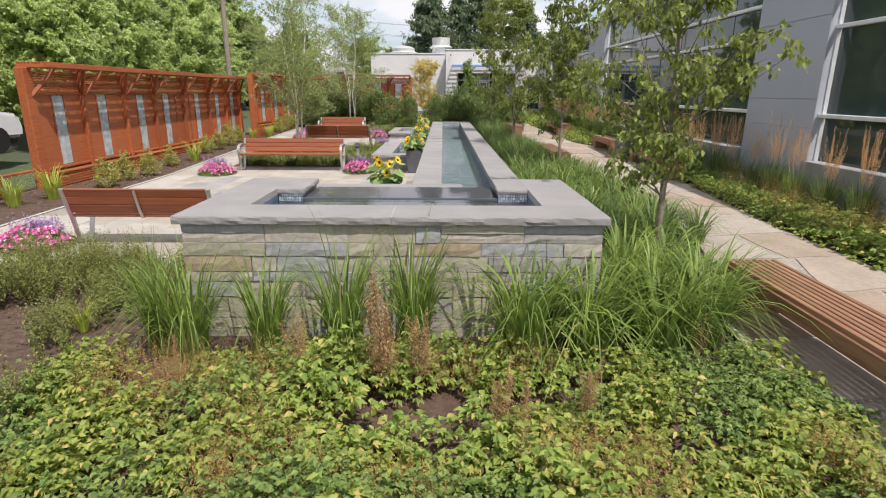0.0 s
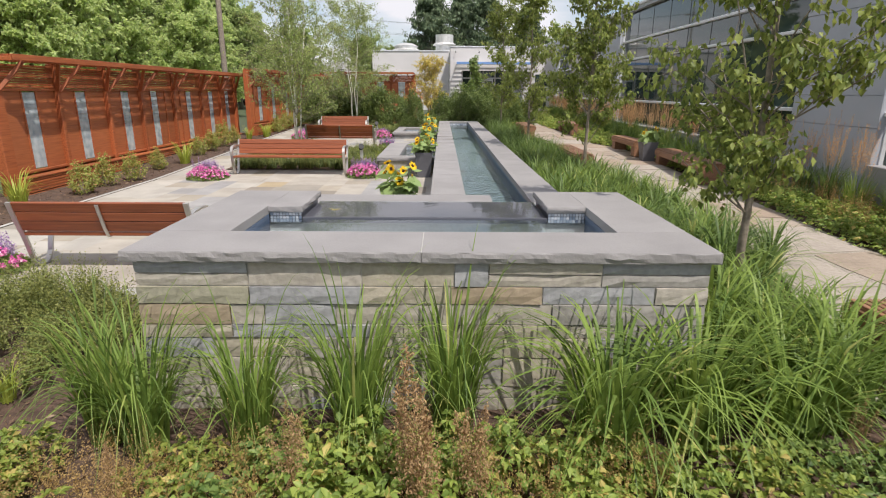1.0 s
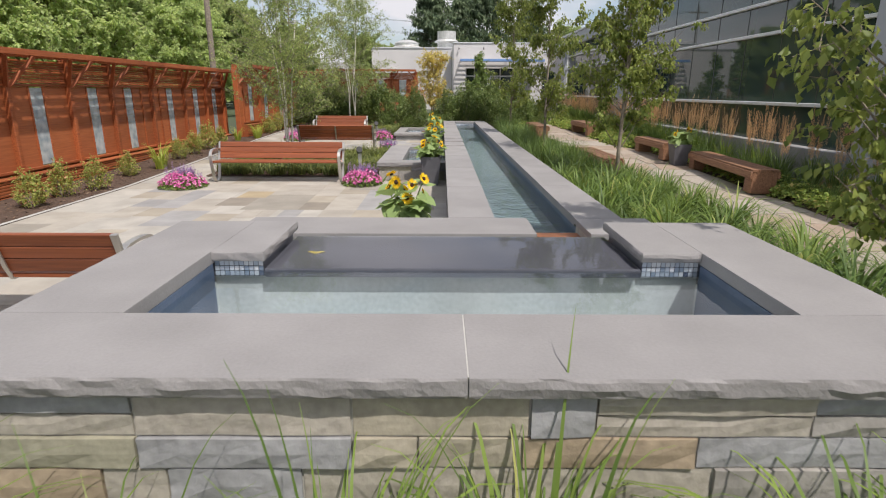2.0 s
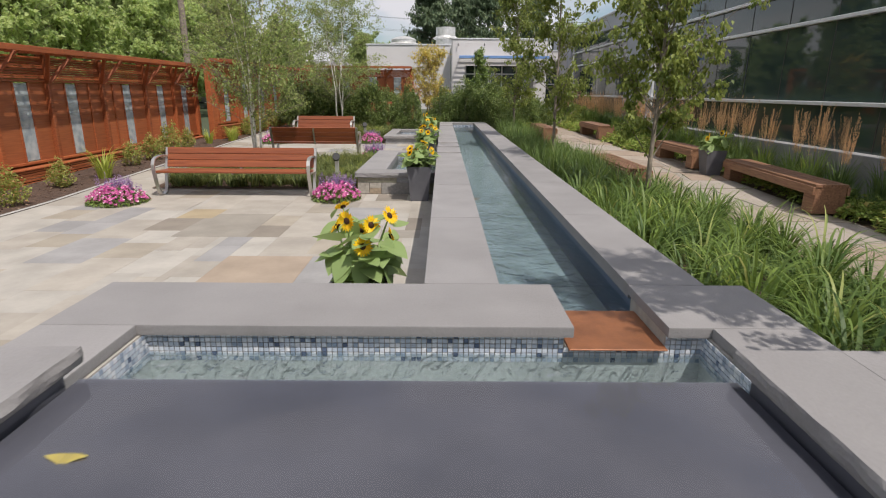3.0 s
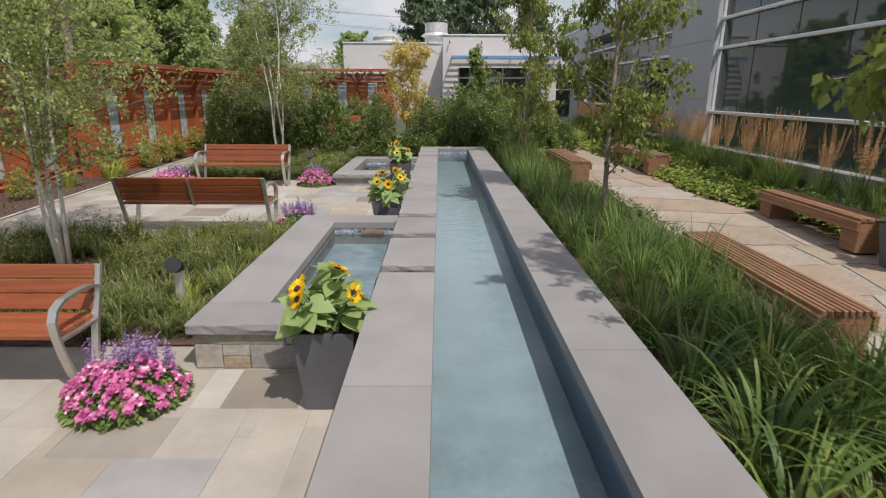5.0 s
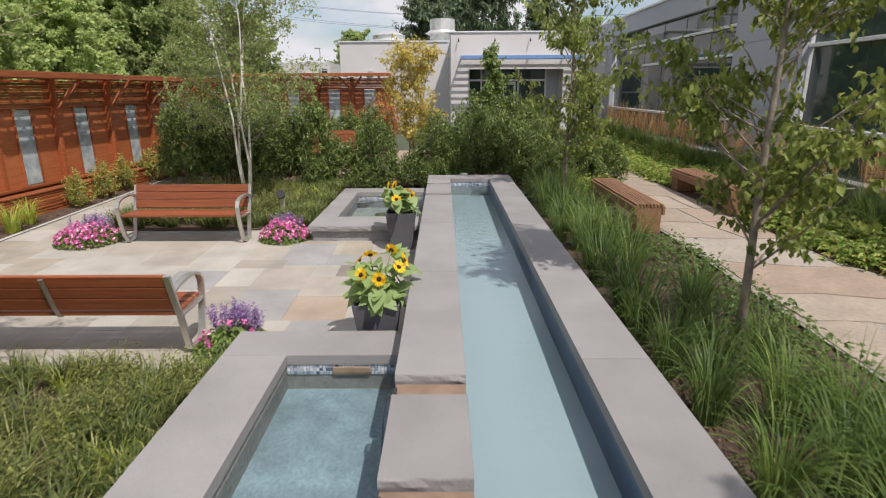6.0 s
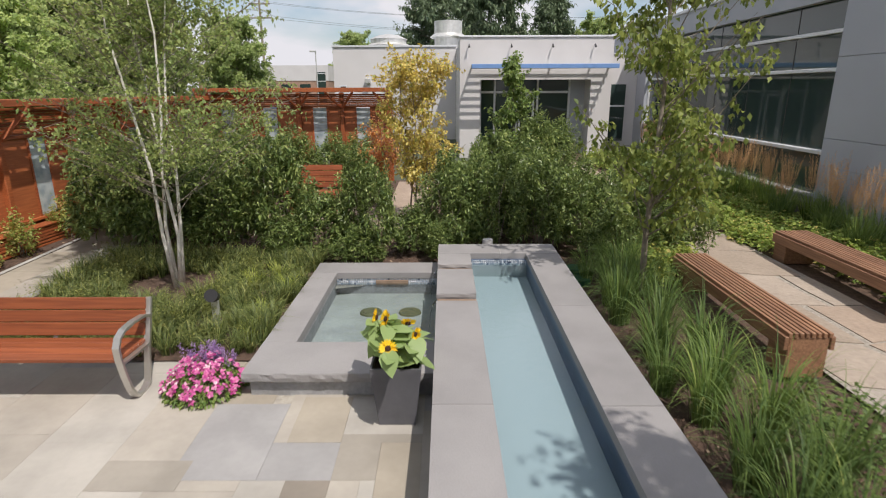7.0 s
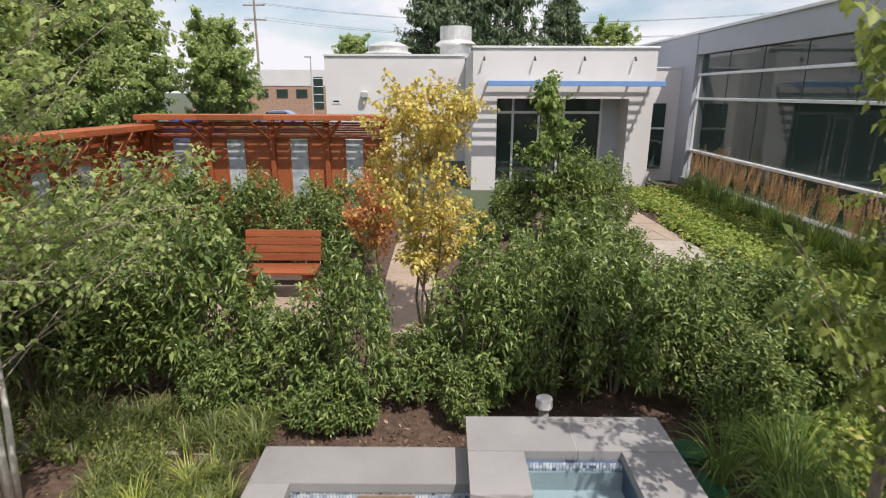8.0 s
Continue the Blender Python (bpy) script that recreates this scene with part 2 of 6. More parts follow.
def add_ribbon(bm, pts, width, thick, side):
    """A flat metal bar bent through points; side is the direction of its width."""
    side = Vector(side).normalized()
    rings = []
    for i, p in enumerate(pts):
        p = Vector(p)
        d = (Vector(pts[min(i + 1, len(pts) - 1)]) - Vector(pts[max(i - 1, 0)])).normalized()
        nrm = d.cross(side).normalized()
        rings.append([bm.verts.new(p + s * width / 2 * side + q * thick / 2 * nrm) for s, q in ((-1, -1), (1, -1), (1, 1), (-1, 1))])
    for r0, r1 in zip(rings, rings[1:]):
        for k in range(4):
            bm.faces.new((r0[k], r0[(k + 1) % 4], r1[(k + 1) % 4], r1[k]))
    bm.faces.new(list(reversed(rings[0])))
    bm.faces.new(rings[-1])


def array_mesh(verts, faces, mat, smooth=False):
    """A mesh from numpy vertices and equal-sized faces."""
    me = bpy.data.meshes.new("mesh")
    nv, (nf, k) = len(verts), faces.shape
    me.vertices.add(nv)
    me.vertices.foreach_set("co", np.ascontiguousarray(verts, dtype=np.float32).ravel())
    me.loops.add(nf * k)
    me.loops.foreach_set("vertex_index", np.ascontiguousarray(faces, dtype=np.int32).ravel())
    me.polygons.add(nf)
    me.polygons.foreach_set("loop_start", np.arange(0, nf * k, k, dtype=np.int32))
    if smooth:
        me.polygons.foreach_set("use_smooth", np.ones(nf, dtype=bool))
    me.update(calc_edges=True)
    me.validate()
    me.materials.append(mat)
    return me


def unit(v):
    return v / np.maximum(np.linalg.norm(v, axis=-1, keepdims=True), 1e-9)


def leaf_mesh(at, along, length, width, mat, rng, fold=0.25, droop=0.25):
    """Many pointed leaves: base points, directions, lengths and widths; each leaf is two folded quads."""
    n = len(at)
    along = unit(along)
    up = rng.normal(size=(n, 3)) * 0.5 + (0, 0, 1)
    side = unit(np.cross(along, up))
    nrm = np.cross(side, along)
    L, W = np.reshape(length, (-1, 1)) * np.ones((n, 1)), np.reshape(width, (-1, 1)) * np.ones((n, 1))
    mid = at + along * L * 0.5
    tip = at + along * L - np.array((0, 0, 1)) * L * droop
    lift = nrm * W * fold
    v = np.stack([at, mid + side * W / 2 + lift, tip, mid - side * W / 2 + lift, mid - np.array((0, 0, 1)) * L * droop * 0.3], 1).reshape(-1, 3)
    i = np.arange(n)[:, None] * 5
    f = np.concatenate([i + np.array([[0, 1, 4]]), i + np.array([[4, 1, 2]]), i + np.array([[0, 4, 3]]), i + np.array([[4, 2, 3]])])
    return array_mesh(v, f, mat)


def blade_mesh(at, way, height, width, mat, rng, bend=0.6, steps=4, reach=0.5, tip=0.52):
    """Grass blades: ribbons that rise, arch over and taper."""
    n = len(at)
    way = unit(way * (1, 1, 0))
    side = np.cross(way, (0, 0, 1.0))
    h, w, b = [np.reshape(q, (-1, 1)) * np.ones((n, 1)) for q in (height, width, bend)]
    rows = []
    for k in range(steps + 1):
        s = k / steps
        p = at + np.array((0, 0, 1.0)) * h * (s - tip * b * s ** 3.2) + way * h * (0.1 * s + reach * b * s ** 2.4)
        ww = w * (0.55 + 0.45 * math.sin(math.pi * min(1, s + 0.15))) * (1 - s ** 2.2) * 0.5 + 0.0006
        rows += [p - side * ww, p + side * ww]
    v = np.stack(rows, 1).reshape(-1, 3)
    i = np.arange(n)[:, None] * (2 * steps + 2)
    f = np.concatenate([i + np.array([[2 * k, 2 * k + 1, 2 * k + 3, 2 * k + 2]]) for k in range(steps)])
    return array_mesh(v, f, mat)


# ---------------------------------------------------------------- materials
M_BLUESTONE = material("bluestone", (0.274, 0.264, 0.264), rough=0.75, spread=0.14, noise_scale=2.2, noise_amount=0.16, bump=0.25, bump_scale=90, fine=0.22)
M_SLATE_WET = material("wet slate", (0.1, 0.104, 0.126), rough=0.3, noise_scale=3, noise_amount=0.2, bump=0.06, bump_scale=30, fine=0.15)
M_SLATE_WET.node_tree.nodes["Principled BSDF"].inputs["Specular IOR Level"].default_value = 0.8
M_ASHLAR = palette("ledge stone", [(0.375, 0.345, 0.295), (0.3, 0.285, 0.265), (0.37, 0.335, 0.265), (0.31, 0.312, 0.322), (0.41, 0.375, 0.325), (0.345, 0.275, 0.195), (0.315, 0.3, 0.225), (0.335, 0.34, 0.35)], bump=0.3, bump_scale=24, blotch=0.24, weights=[3, 2, 2, 2.5, 2, 1, 1.5])
M_MORTAR = material("wall mortar", (0.43, 0.41, 0.37), rough=0.95, bump=0.3)
M_PLASTER = material("pool plaster", (0.39, 0.425, 0.43), rough=0.8, noise_scale=2.6, noise_amount=0.16, bump=0.1, bump_scale=40, fine=0.3)
M_SILT = material("silted plaster", (0.455, 0.465, 0.44), rough=0.8, noise_scale=3.0, noise_amount=0.22, bump=0.1, bump_scale=45, fine=0.5)
M_DRAIN = material("algae-green drain cover", (0.17, 0.165, 0.085), rough=0.7, noise_scale=14, noise_amount=0.35, bump=0.2, fine=0.3)
M_STAINED = material("algae-stained plaster", (0.34, 0.43, 0.47), rough=0.8, noise_scale=3.2, noise_amount=0.4, bump=0.1, bump_scale=45, fine=0.9)
# floor colour is darker near the spill and paler further along y
M_CHANNEL = material("channel plaster, darker towards the spill", (0.265, 0.305, 0.31), rough=0.8, noise_scale=3.2, noise_amount=0.4, bump=0.1, bump_scale=45, fine=0.7)
tone_towards(M_CHANNEL, (0.39, 0.425, 0.43), 6.0, 12.0)
M_DARKPLASTER = material("blue pool plaster", (0.56, 0.58, 0.56), rough=0.8, noise_scale=2.5, noise_amount=0.2, bump=0.1, bump_scale=40, fine=0.5)
# slate blue, deepened: channel walls carry their shade and sky reflection in it
M_CURBFACE = material("blue-grey channel wall", (0.085, 0.122, 0.195), rough=0.5, noise_scale=3, noise_amount=0.25, bump=0.15, bump_scale=60, fine=0.2)
M_MOSAIC = palette("glass mosaic", [(0.42, 0.47, 0.55), (0.1, 0.13, 0.2), (0.58, 0.62, 0.68), (0.47, 0.52, 0.6), (0.27, 0.33, 0.42), (0.66, 0.68, 0.72)], by="Island", rough=0.2, bump=0.1, blotch=0.1, weights=[3, 1, 3, 3, 1.5, 3])
M_RUST = material("rust stain", (0.3, 0.2, 0.13), rough=0.9, noise_scale=20, noise_amount=0.4, bump=0.1)
M_SCUPPER = material("dull copper lip", (0.3, 0.21, 0.15), rough=0.6, metal=0.2, noise_scale=9, noise_amount=0.3, bump=0.1)
M_COPPER = material("weathered copper", (0.29, 0.115, 0.05), rough=0.5, metal=0.25, noise_scale=9, noise_amount=0.3, bump=0.1, fine=0.2)
M_JOINT = material("paver joint sand", (0.4, 0.37, 0.32), rough=0.95, noise_scale=20, bump=0.4, fine=0.3)
M_PATH = palette("irregular flagstone", [(0.365, 0.305, 0.25), (0.325, 0.265, 0.21), (0.375, 0.33, 0.285), (0.345, 0.268, 0.208)], bump=0.6, bump_scale=18, blotch=0.18, blotch_scale=2.5)
M_GRAVEL = material("path joint gravel", (0.4, 0.36, 0.31), rough=0.95, noise_scale=30, noise_amount=0.4, bump=0.8, bump_scale=120, fine=0.6)
M_MULCH = material("bark mulch", (0.115, 0.072, 0.052), rough=0.95, noise_scale=14, noise_amount=0.5, bump=1.0, bump_scale=70, fine=0.9)
M_ASPHALT = material("worn asphalt and lawn", (0.07, 0.075, 0.06), rough=0.95, noise_scale=0.08, noise_amount=0.4, bump=0.3, bump_scale=40, fine=0.4, second=(0.06, 0.09, 0.03))
M_CONCRETE = material("concrete", (0.46, 0.45, 0.43), rough=0.85, noise_scale=3, noise_amount=0.2, bump=0.2, fine=0.2)
M_BENCHWOOD = wood_material("oiled ipe slats", (0.3, 0.088, 0.034), (0.19, 0.052, 0.021), axis=0)
M_FENCEWOOD = wood_material("stained cedar boards", (0.39, 0.112, 0.036), (0.235, 0.06, 0.02), axis=1, rough=0.6, spread=0.4)
M_FENCEPLY = wood_material("stained cedar panel", (0.4, 0.125, 0.045), (0.29, 0.084, 0.032), axis=1, rough=0.55, spread=0.3)
M_TIMBER = wood_material("hardwood planks", (0.3, 0.16, 0.09), (0.17, 0.08, 0.045), axis=1, rough=0.6)
M_ALU = material("brushed cast aluminium", (0.62, 0.6, 0.57), rough=0.38, metal=0.85, noise_scale=6, noise_amount=0.15, bump=0.08, bump_scale=150)
M_SCREEN = material("swirled grey glass panel", (0.52, 0.57, 0.59), rough=0.25, noise_scale=7, noise_amount=0.35, bump=0.2, bump_scale=14, fine=0.3, second=(0.27, 0.33, 0.37))
M_PLANTER = material("charcoal planter", (0.12, 0.12, 0.135), rough=0.55, noise_scale=6, noise_amount=0.2, bump=0.1, fine=0.15)
M_STUCCO = material("white stucco", (0.63, 0.615, 0.62), rough=0.85, noise_scale=0.8, noise_amount=0.07, bump=0.15, bump_scale=80, fine=0.08)
M_PANELWALL = material("pale grey wall panel", (0.41, 0.435, 0.49), rough=0.6, noise_scale=0.7, noise_amount=0.08, bump=0.08, bump_scale=60, fine=0.06)
M_METALTRIM = material("white metal trim", (0.72, 0.74, 0.77), rough=0.4, metal=0.2, noise_amount=0.1, bump=0.0)
M_BLUEAWN = material("blue canopy edge", (0.18, 0.32, 0.62), rough=0.4, noise_amount=0.1, bump=0.0)
M_GLASS = glass_material("dark window glass")
M_GALV = material("galvanised duct", (0.72, 0.72, 0.7), rough=0.4, metal=0.6, noise_scale=5, noise_amount=0.2, bump=0.1)
M_BLACK = material("black plastic", (0.02, 0.02, 0.022), rough=0.5, noise_amount=0.2, bump=0.05)
M_WATER = water_material("channel water", (0.79, 0.885, 0.925), ripple=0.2, scale=9)
ripple_near(M_WATER, 3.3, 6.8, 0.95, 0.2)
M_WATER2 = water_material("basin water", (0.74, 0.8, 0.82), ripple=0.35, scale=8)
M_WATER4 = water_material("pool water", (0.78, 0.85, 0.88), ripple=1.1, scale=17)
M_FILM = water_material("water film", (0.97, 0.97, 0.98), ripple=0.04, scale=4)
M_WATER3 = water_material("still water", (0.86, 0.92, 0.97), ripple=0.04, scale=3)

rng = np.random.default_rng(5)
rnd = random.Random(11)

# ---------------------------------------------------------------- the fountain: tank, channel and basins
ZC, ZU, ZS = 0.60, 0.88, 0.79   # channel coping, raised coping, weir slab
ZB = 0.815                      # underside of the raised coping
X0, X1 = 0.0, 1.535             # channel, outer faces of its coping
XI, XJ = 0.41, 1.12             # channel, inner faces


def sheet(x0, x1, y0, y1, z):
    bm = bmesh.new()
    bm.faces.new([bm.verts.new(c) for c in ((x0, y0, z), (x1, y0, z), (x1, y1, z), (x0, y1, z))])
    return bm


def coping_stone(x0, x1, y0, y1, z0, z1, rough_sides="", step=0.035, rough=0.012):
    """A thick slab of stone; the named sides (w e s n) are split by hand, with a broken face."""
    bm = bmesh.new()
    loop = []
    for a, b, side, out in (((x0, y0), (x1, y0), "s", (0, -1)), ((x1, y0), (x1, y1), "e", (1, 0)), ((x1, y1), (x0, y1), "n", (0, 1)), ((x0, y1), (x0, y0), "w", (-1, 0))):
        n = max(2, int(math.dist(a, b) / (step if side in rough_sides else 0.3)))
        for k in range(n):
            t = k / n
            loop.append((a[0] + t * (b[0] - a[0]), a[1] + t * (b[1] - a[1]), out if side in rough_sides else None))
    levels = [(z1, 0.0), (z1 - 0.006, 1.0), (z0 + 0.55 * (z1 - z0), 1.6), (z0 + 0.012, 0.8), (z0, 0.0)]
    rings = []
    for z, amount in levels:
        ring = []
        for x, y, out in loop:
            if out:
                k = amount * rough
                d = k * (0.6 + 1.1 * noise.noise((x * 9, y * 9, z * 25))) + (0.4 * rough * noise.noise((x * 31, y * 31, z * 40)))
                if z == z1:
                    d = 0.5 * rough * noise.noise((x * 14, y * 14, 3.0))
                ring.append(bm.verts.new((x + out[0] * d, y + out[1] * d, z - (0.012 * abs(noise.noise((x * 11, y * 11, 7.7))) if amount > 0.5 else 0))))
            else:
                inset = 0.0012 if z in (z0, z1) else 0.0
                ring.append(bm.verts.new((min(max(x, x0 + inset), x1 - inset), min(max(y, y0 + inset), y1 - inset), z)))
        rings.append(ring)
    for r0, r1 in zip(rings, rings[1:]):
        for k in range(len(loop)):
            bm.faces.new((r0[k], r1[k], r1[(k + 1) % len(loop)], r0[(k + 1) % len(loop)]))
    bm.faces.new(rings[0])
    bm.faces.new(list(reversed(rings[-1])))
    bmesh.ops.recalc_face_normals(bm, faces=bm.faces)
    return bm


def mosaic(parent, a, b, z0, z1, out, size=0.024):
    """Rows of small square tiles on a vertical face from a to b, joined in one mesh."""
    bm = bmesh.new()
    L = math.dist(a, b)
    n, rows = max(1, int(L / size)), max(1, round((z1 - z0) / size))
    d = ((b[0] - a[0]) / L, (b[1] - a[1]) / L)
    h, w = (z1 - z0) / rows, L / n
    for r in range(rows):
        for k in range(n):
            u0, u1 = k * w + 0.002, (k + 1) * w - 0.002
            q0, q1 = z0 + r * h + 0.002, z0 + (r + 1) * h - 0.002
            t = 0.004
            vs = [bm.verts.new((a[0] + d[0] * u + out[0] * s, a[1] + d[1] * u + out[1] * s, q)) for s in (0.0, t) for u, q in ((u0, q0), (u1, q0), (u1, q1), (u0, q1))]
            bm.faces.new(vs[4:])
            for e in range(4):
                bm.faces.new((vs[e], vs[(e + 1) % 4], vs[4 + (e + 1) % 4], vs[4 + e]))
    bmesh.ops.recalc_face_normals(bm, faces=bm.faces)
    return tagged(part("mosaic_band", bm, M_MOSAIC, parent, "band of small blue and white glass mosaic tiles"), kind="stuff")


fountain = base("water_feature", pose(0, 0, 0), "long raised bluestone fountain with tank, channel and spill basins", "fountain")
# hollow masonry of the raised tank
for x0, x1, y0, y1, z1 in ((-1.63, 1.68, 0.048, 0.46, ZB - 0.004), (-1.63, -1.26, 1.99, 3.32, ZC - 0.054), (1.3, 1.68, 1.99, 3.32, ZC - 0.054), (-1.63, -1.26, 0.46, 1.99, ZB - 0.004), (1.3, 1.68, 0.46, 1.99, ZB - 0.004),
                           (-1.26, 1.3, 1.36, 1.93, ZS - 0.05), (-1.26, 0.66, 2.84, 3.32, ZC - 0.054), (0.66, 1.12, 2.84, 3.22, 0.488), (1.12, 1.3, 2.84, 3.32, ZC - 0.054)):
    part("core_block", box(x0, x1, y0, y1, -0.3, z1), M_MORTAR, fountain)
for name, args, side in (
        ("coping_stone", (-1.70, 0.018, 0.0, 0.4848, ZB, ZU), "s"), ("coping_stone", (0.022, 1.74, 0.0, 0.4848, ZB, ZU), "s"),
        ("coping_stone", (-1.70, -1.24, 0.4852, 2.0, ZB, ZU), "wn"), ("coping_stone", (1.28, 1.74, 0.4852, 2.0, ZB, ZU), "en"),
        ("coping_stone", (-1.2396, -0.972, 1.3, 2.0, ZU - 0.05, ZU), "sen"), ("coping_stone", (0.972, 1.2796, 1.3, 2.0, ZU - 0.05, ZU), "swn")):
    part(name, coping_stone(*args, rough_sides=side, step=0.022, rough=0.007), M_BLUESTONE, fountain, "bluestone coping with a split rock-face edge")
for x0, x1 in ((-1.259, -0.985), (0.985, 1.299)):
    part("core_block", box(x0, x1, 1.33, 1.925, ZS - 0.048, ZU - 0.052), M_SLATE_WET, fountain)
part("mortar_joint", box(0.0175, 0.0225, 0.012, 0.48, ZB, ZU - 0.002), M_CONCRETE, fountain, "pale mortar joint between coping stones")
part("weir_slab", coping_stone(-0.972, 0.972, 1.30, 1.97, 0.745, ZS, "", rough=0.004), M_SLATE_WET, fountain, "dark wet slate weir slab")
for args in ((-1.70, -1.27, 2.03, 2.79, ZC - 0.05, ZC), (1.31, 1.74, 2.03, 2.79, ZC - 0.05, ZC), (-1.70, 0.69, 2.793, 3.37, ZC - 0.05, ZC), (1.115, 1.74, 2.793, 3.37, ZC - 0.05, ZC)):
    part("coping_stone", coping_stone(*args, rough_sides="w" if args[1] < 0 else ""), M_BLUESTONE, fountain)
part("spill_plate", box(0.672, 1.118, 2.785, 3.25, 0.489, 0.497, 0.002), M_COPPER, fountain, "orange-brown copper spill plate")
part("water_film", sheet(-0.97, 0.97, 1.306, 1.965, ZS + 0.003), M_FILM, fountain, "thin film of water over the slate weir")
# linings of the two pools of the tank
lining = bmesh.new()
add_box(lining, -1.255, 1.295, 0.465, 1.355, 0.38, 0.46)
add_box(lining, -1.255, 1.295, 1.935, 2.835, 0.1, 0.16)
for x0, x1, y0, y1, z0, z1 in ((-1.26, -1.25, 0.465, 1.355, 0.28, 0.7), (1.29, 1.3, 0.465, 1.355, 0.28, 0.7), (-1.25, 1.29, 1.35, 1.36, 0.28, 0.735), (-1.25, 1.29, 2.83, 2.84, 0.16, 0.44), (-1.26, -1.25, 1.935, 2.835, 0.16, 0.44), (1.29, 1.3, 1.935, 2.835, 0.16, 0.44), (-1.25, 1.29, 1.93, 1.94, 0.16, 0.6)):
    add_box(lining, x0, x1, y0, y1, z0, z1)
part("pool_lining", lining, M_DARKPLASTER, fountain)
for x0, x1 in ((-1.249, -1.238), (1.278, 1.289)):
    part("pool_side", box(x0, x1, 0.47, 1.302, 0.281, ZB - 0.002), M_CURBFACE, fountain, "dark blue-grey slate side of the pool")
for a, b, z0, z1, o in (((-1.238, 1.326), (-0.985, 1.326), 0.745, ZU - 0.055, (0, -1)), ((0.985, 1.326), (1.278, 1.326), 0.745, ZU - 0.055, (0, -1)),
                        ((-1.25, 2.832), (0.655, 2.832), 0.41, ZC - 0.052, (0, -1)), ((0.655, 2.832), (1.12, 2.832), 0.41, 0.486, (0, -1)), ((1.12, 2.832), (1.29, 2.832), 0.41, ZC - 0.052, (0, -1)), ((-1.25, 1.95), (-1.25, 2.83), 0.41, ZC - 0.052, (1, 0)), ((1.29, 1.95), (1.29, 2.83), 0.41, ZC - 0.052, (-1, 0))):
    mosaic(fountain, a, b, z0, z1, o)
part("water_surface", sheet(-1.236, 1.276, 0.47, 1.32, 0.781), M_WATER3, fountain, "still clear water in the upper pool")
part("water_surface", sheet(-1.246, 1.286, 1.945, 2.826, 0.45), M_WATER4, fountain, "rippling clear water in the lower pool")

# channel
chan = bmesh.new()
add_box(chan, 0.04, XI - 0.012, 3.325, 19.9, -0.3, ZC - 0.075)
add_box(chan, XJ + 0.012, 1.5, 3.325, 19.9, -0.3, ZC - 0.075)
add_box(chan, XI - 0.012, XJ + 0.012, 19.47, 19.9, -0.3, ZC - 0.075)
part("channel_wall", chan, M_CURBFACE, fountain, "dark blue-grey channel wall")
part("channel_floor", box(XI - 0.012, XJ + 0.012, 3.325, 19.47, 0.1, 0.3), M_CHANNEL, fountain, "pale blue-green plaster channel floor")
GAPS = ((10.04, 10.21), (11.06, 11.25), (11.93, 12.14), (17.83, 18.03), (18.85, 19.04))
cuts, y = [], 3.374
for g0, g1 in GAPS:
    n = max(1, round((g0 - y) / 1.8))
    for k in range(n):
        cuts.append((y + (g0 - y) * k / n, y + (g0 - y) * (k + 1) / n - 0.004))
    y = g1
cuts.append((y, 19.49))
ends = {g1 for g0, g1 in GAPS}
for a, b in cuts:
    part("coping_stone", coping_stone(X0, XI, a, b, ZC - 0.075, ZC, "s" if a in ends else "", rough=0.008), M_BLUESTONE, fountain)
for g0, g1 in GAPS:
    part("scupper", box(0.008, XI - 0.002, g0 + 0.004, g1 - 0.02, ZC - 0.073, ZC - 0.05, 0.002), M_SCUPPER, fountain, "dull copper scupper lip in the coping gap")
n = 9
for k in range(n):
    a, b = 3.374 + (19.49 - 3.374) * k / n, 3.374 + (19.49 - 3.374) * (k + 1) / n - 0.004
    part("coping_stone", coping_stone(XJ, X1, a, b, ZC - 0.075, ZC), M_BLUESTONE, fountain)
part("coping_stone", coping_stone(X0, 0.80, 19.494, 19.94, ZC - 0.075, ZC), M_BLUESTONE, fountain)
part("coping_stone", coping_stone(0.804, X1, 19.494, 19.94, ZC - 0.075, ZC), M_BLUESTONE, fountain)
for x, y0, y1, z0, z1 in ((0.802, 19.505, 19.93, 0.53, ZC - 0.002),):
    part("mortar_joint", box(x - 0.0025, x + 0.0025, y0, y1, z0, z1), M_CONCRETE, fountain)
part("end_lining", box(XI - 0.011, XJ + 0.011, 19.45, 19.469, 0.3, 0.452), M_PLASTER, fountain)
mosaic(fountain, (XI - 0.01, 19.468), (XJ + 0.01, 19.468), 0.455, ZC - 0.078, (0, -1))
part("water_surface", sheet(XI - 0.01, XJ + 0.01, 3.33, 19.462, 0.48), M_WATER, fountain, "clear running water in the channel")
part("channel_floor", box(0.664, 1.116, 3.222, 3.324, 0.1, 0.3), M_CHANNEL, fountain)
part("water_surface", sheet(0.664, 1.116, 3.222, 3.328, 0.48), M_WATER, fountain)
stain = bmesh.new()
rim = [stain.verts.new((0.522 + 0.045 * math.cos(a) * (1 + 0.3 * math.sin(3 * a)), 7.45 + 0.1 * math.sin(a) * (1 + 0.25 * math.cos(2 * a)), 0.3025)) for a in [2 * math.pi * k / 18 for k in range(18)]]
stain.faces.new(rim)
part("rust_stain", stain, M_RUST, fountain, "rust-brown stain on the channel floor")


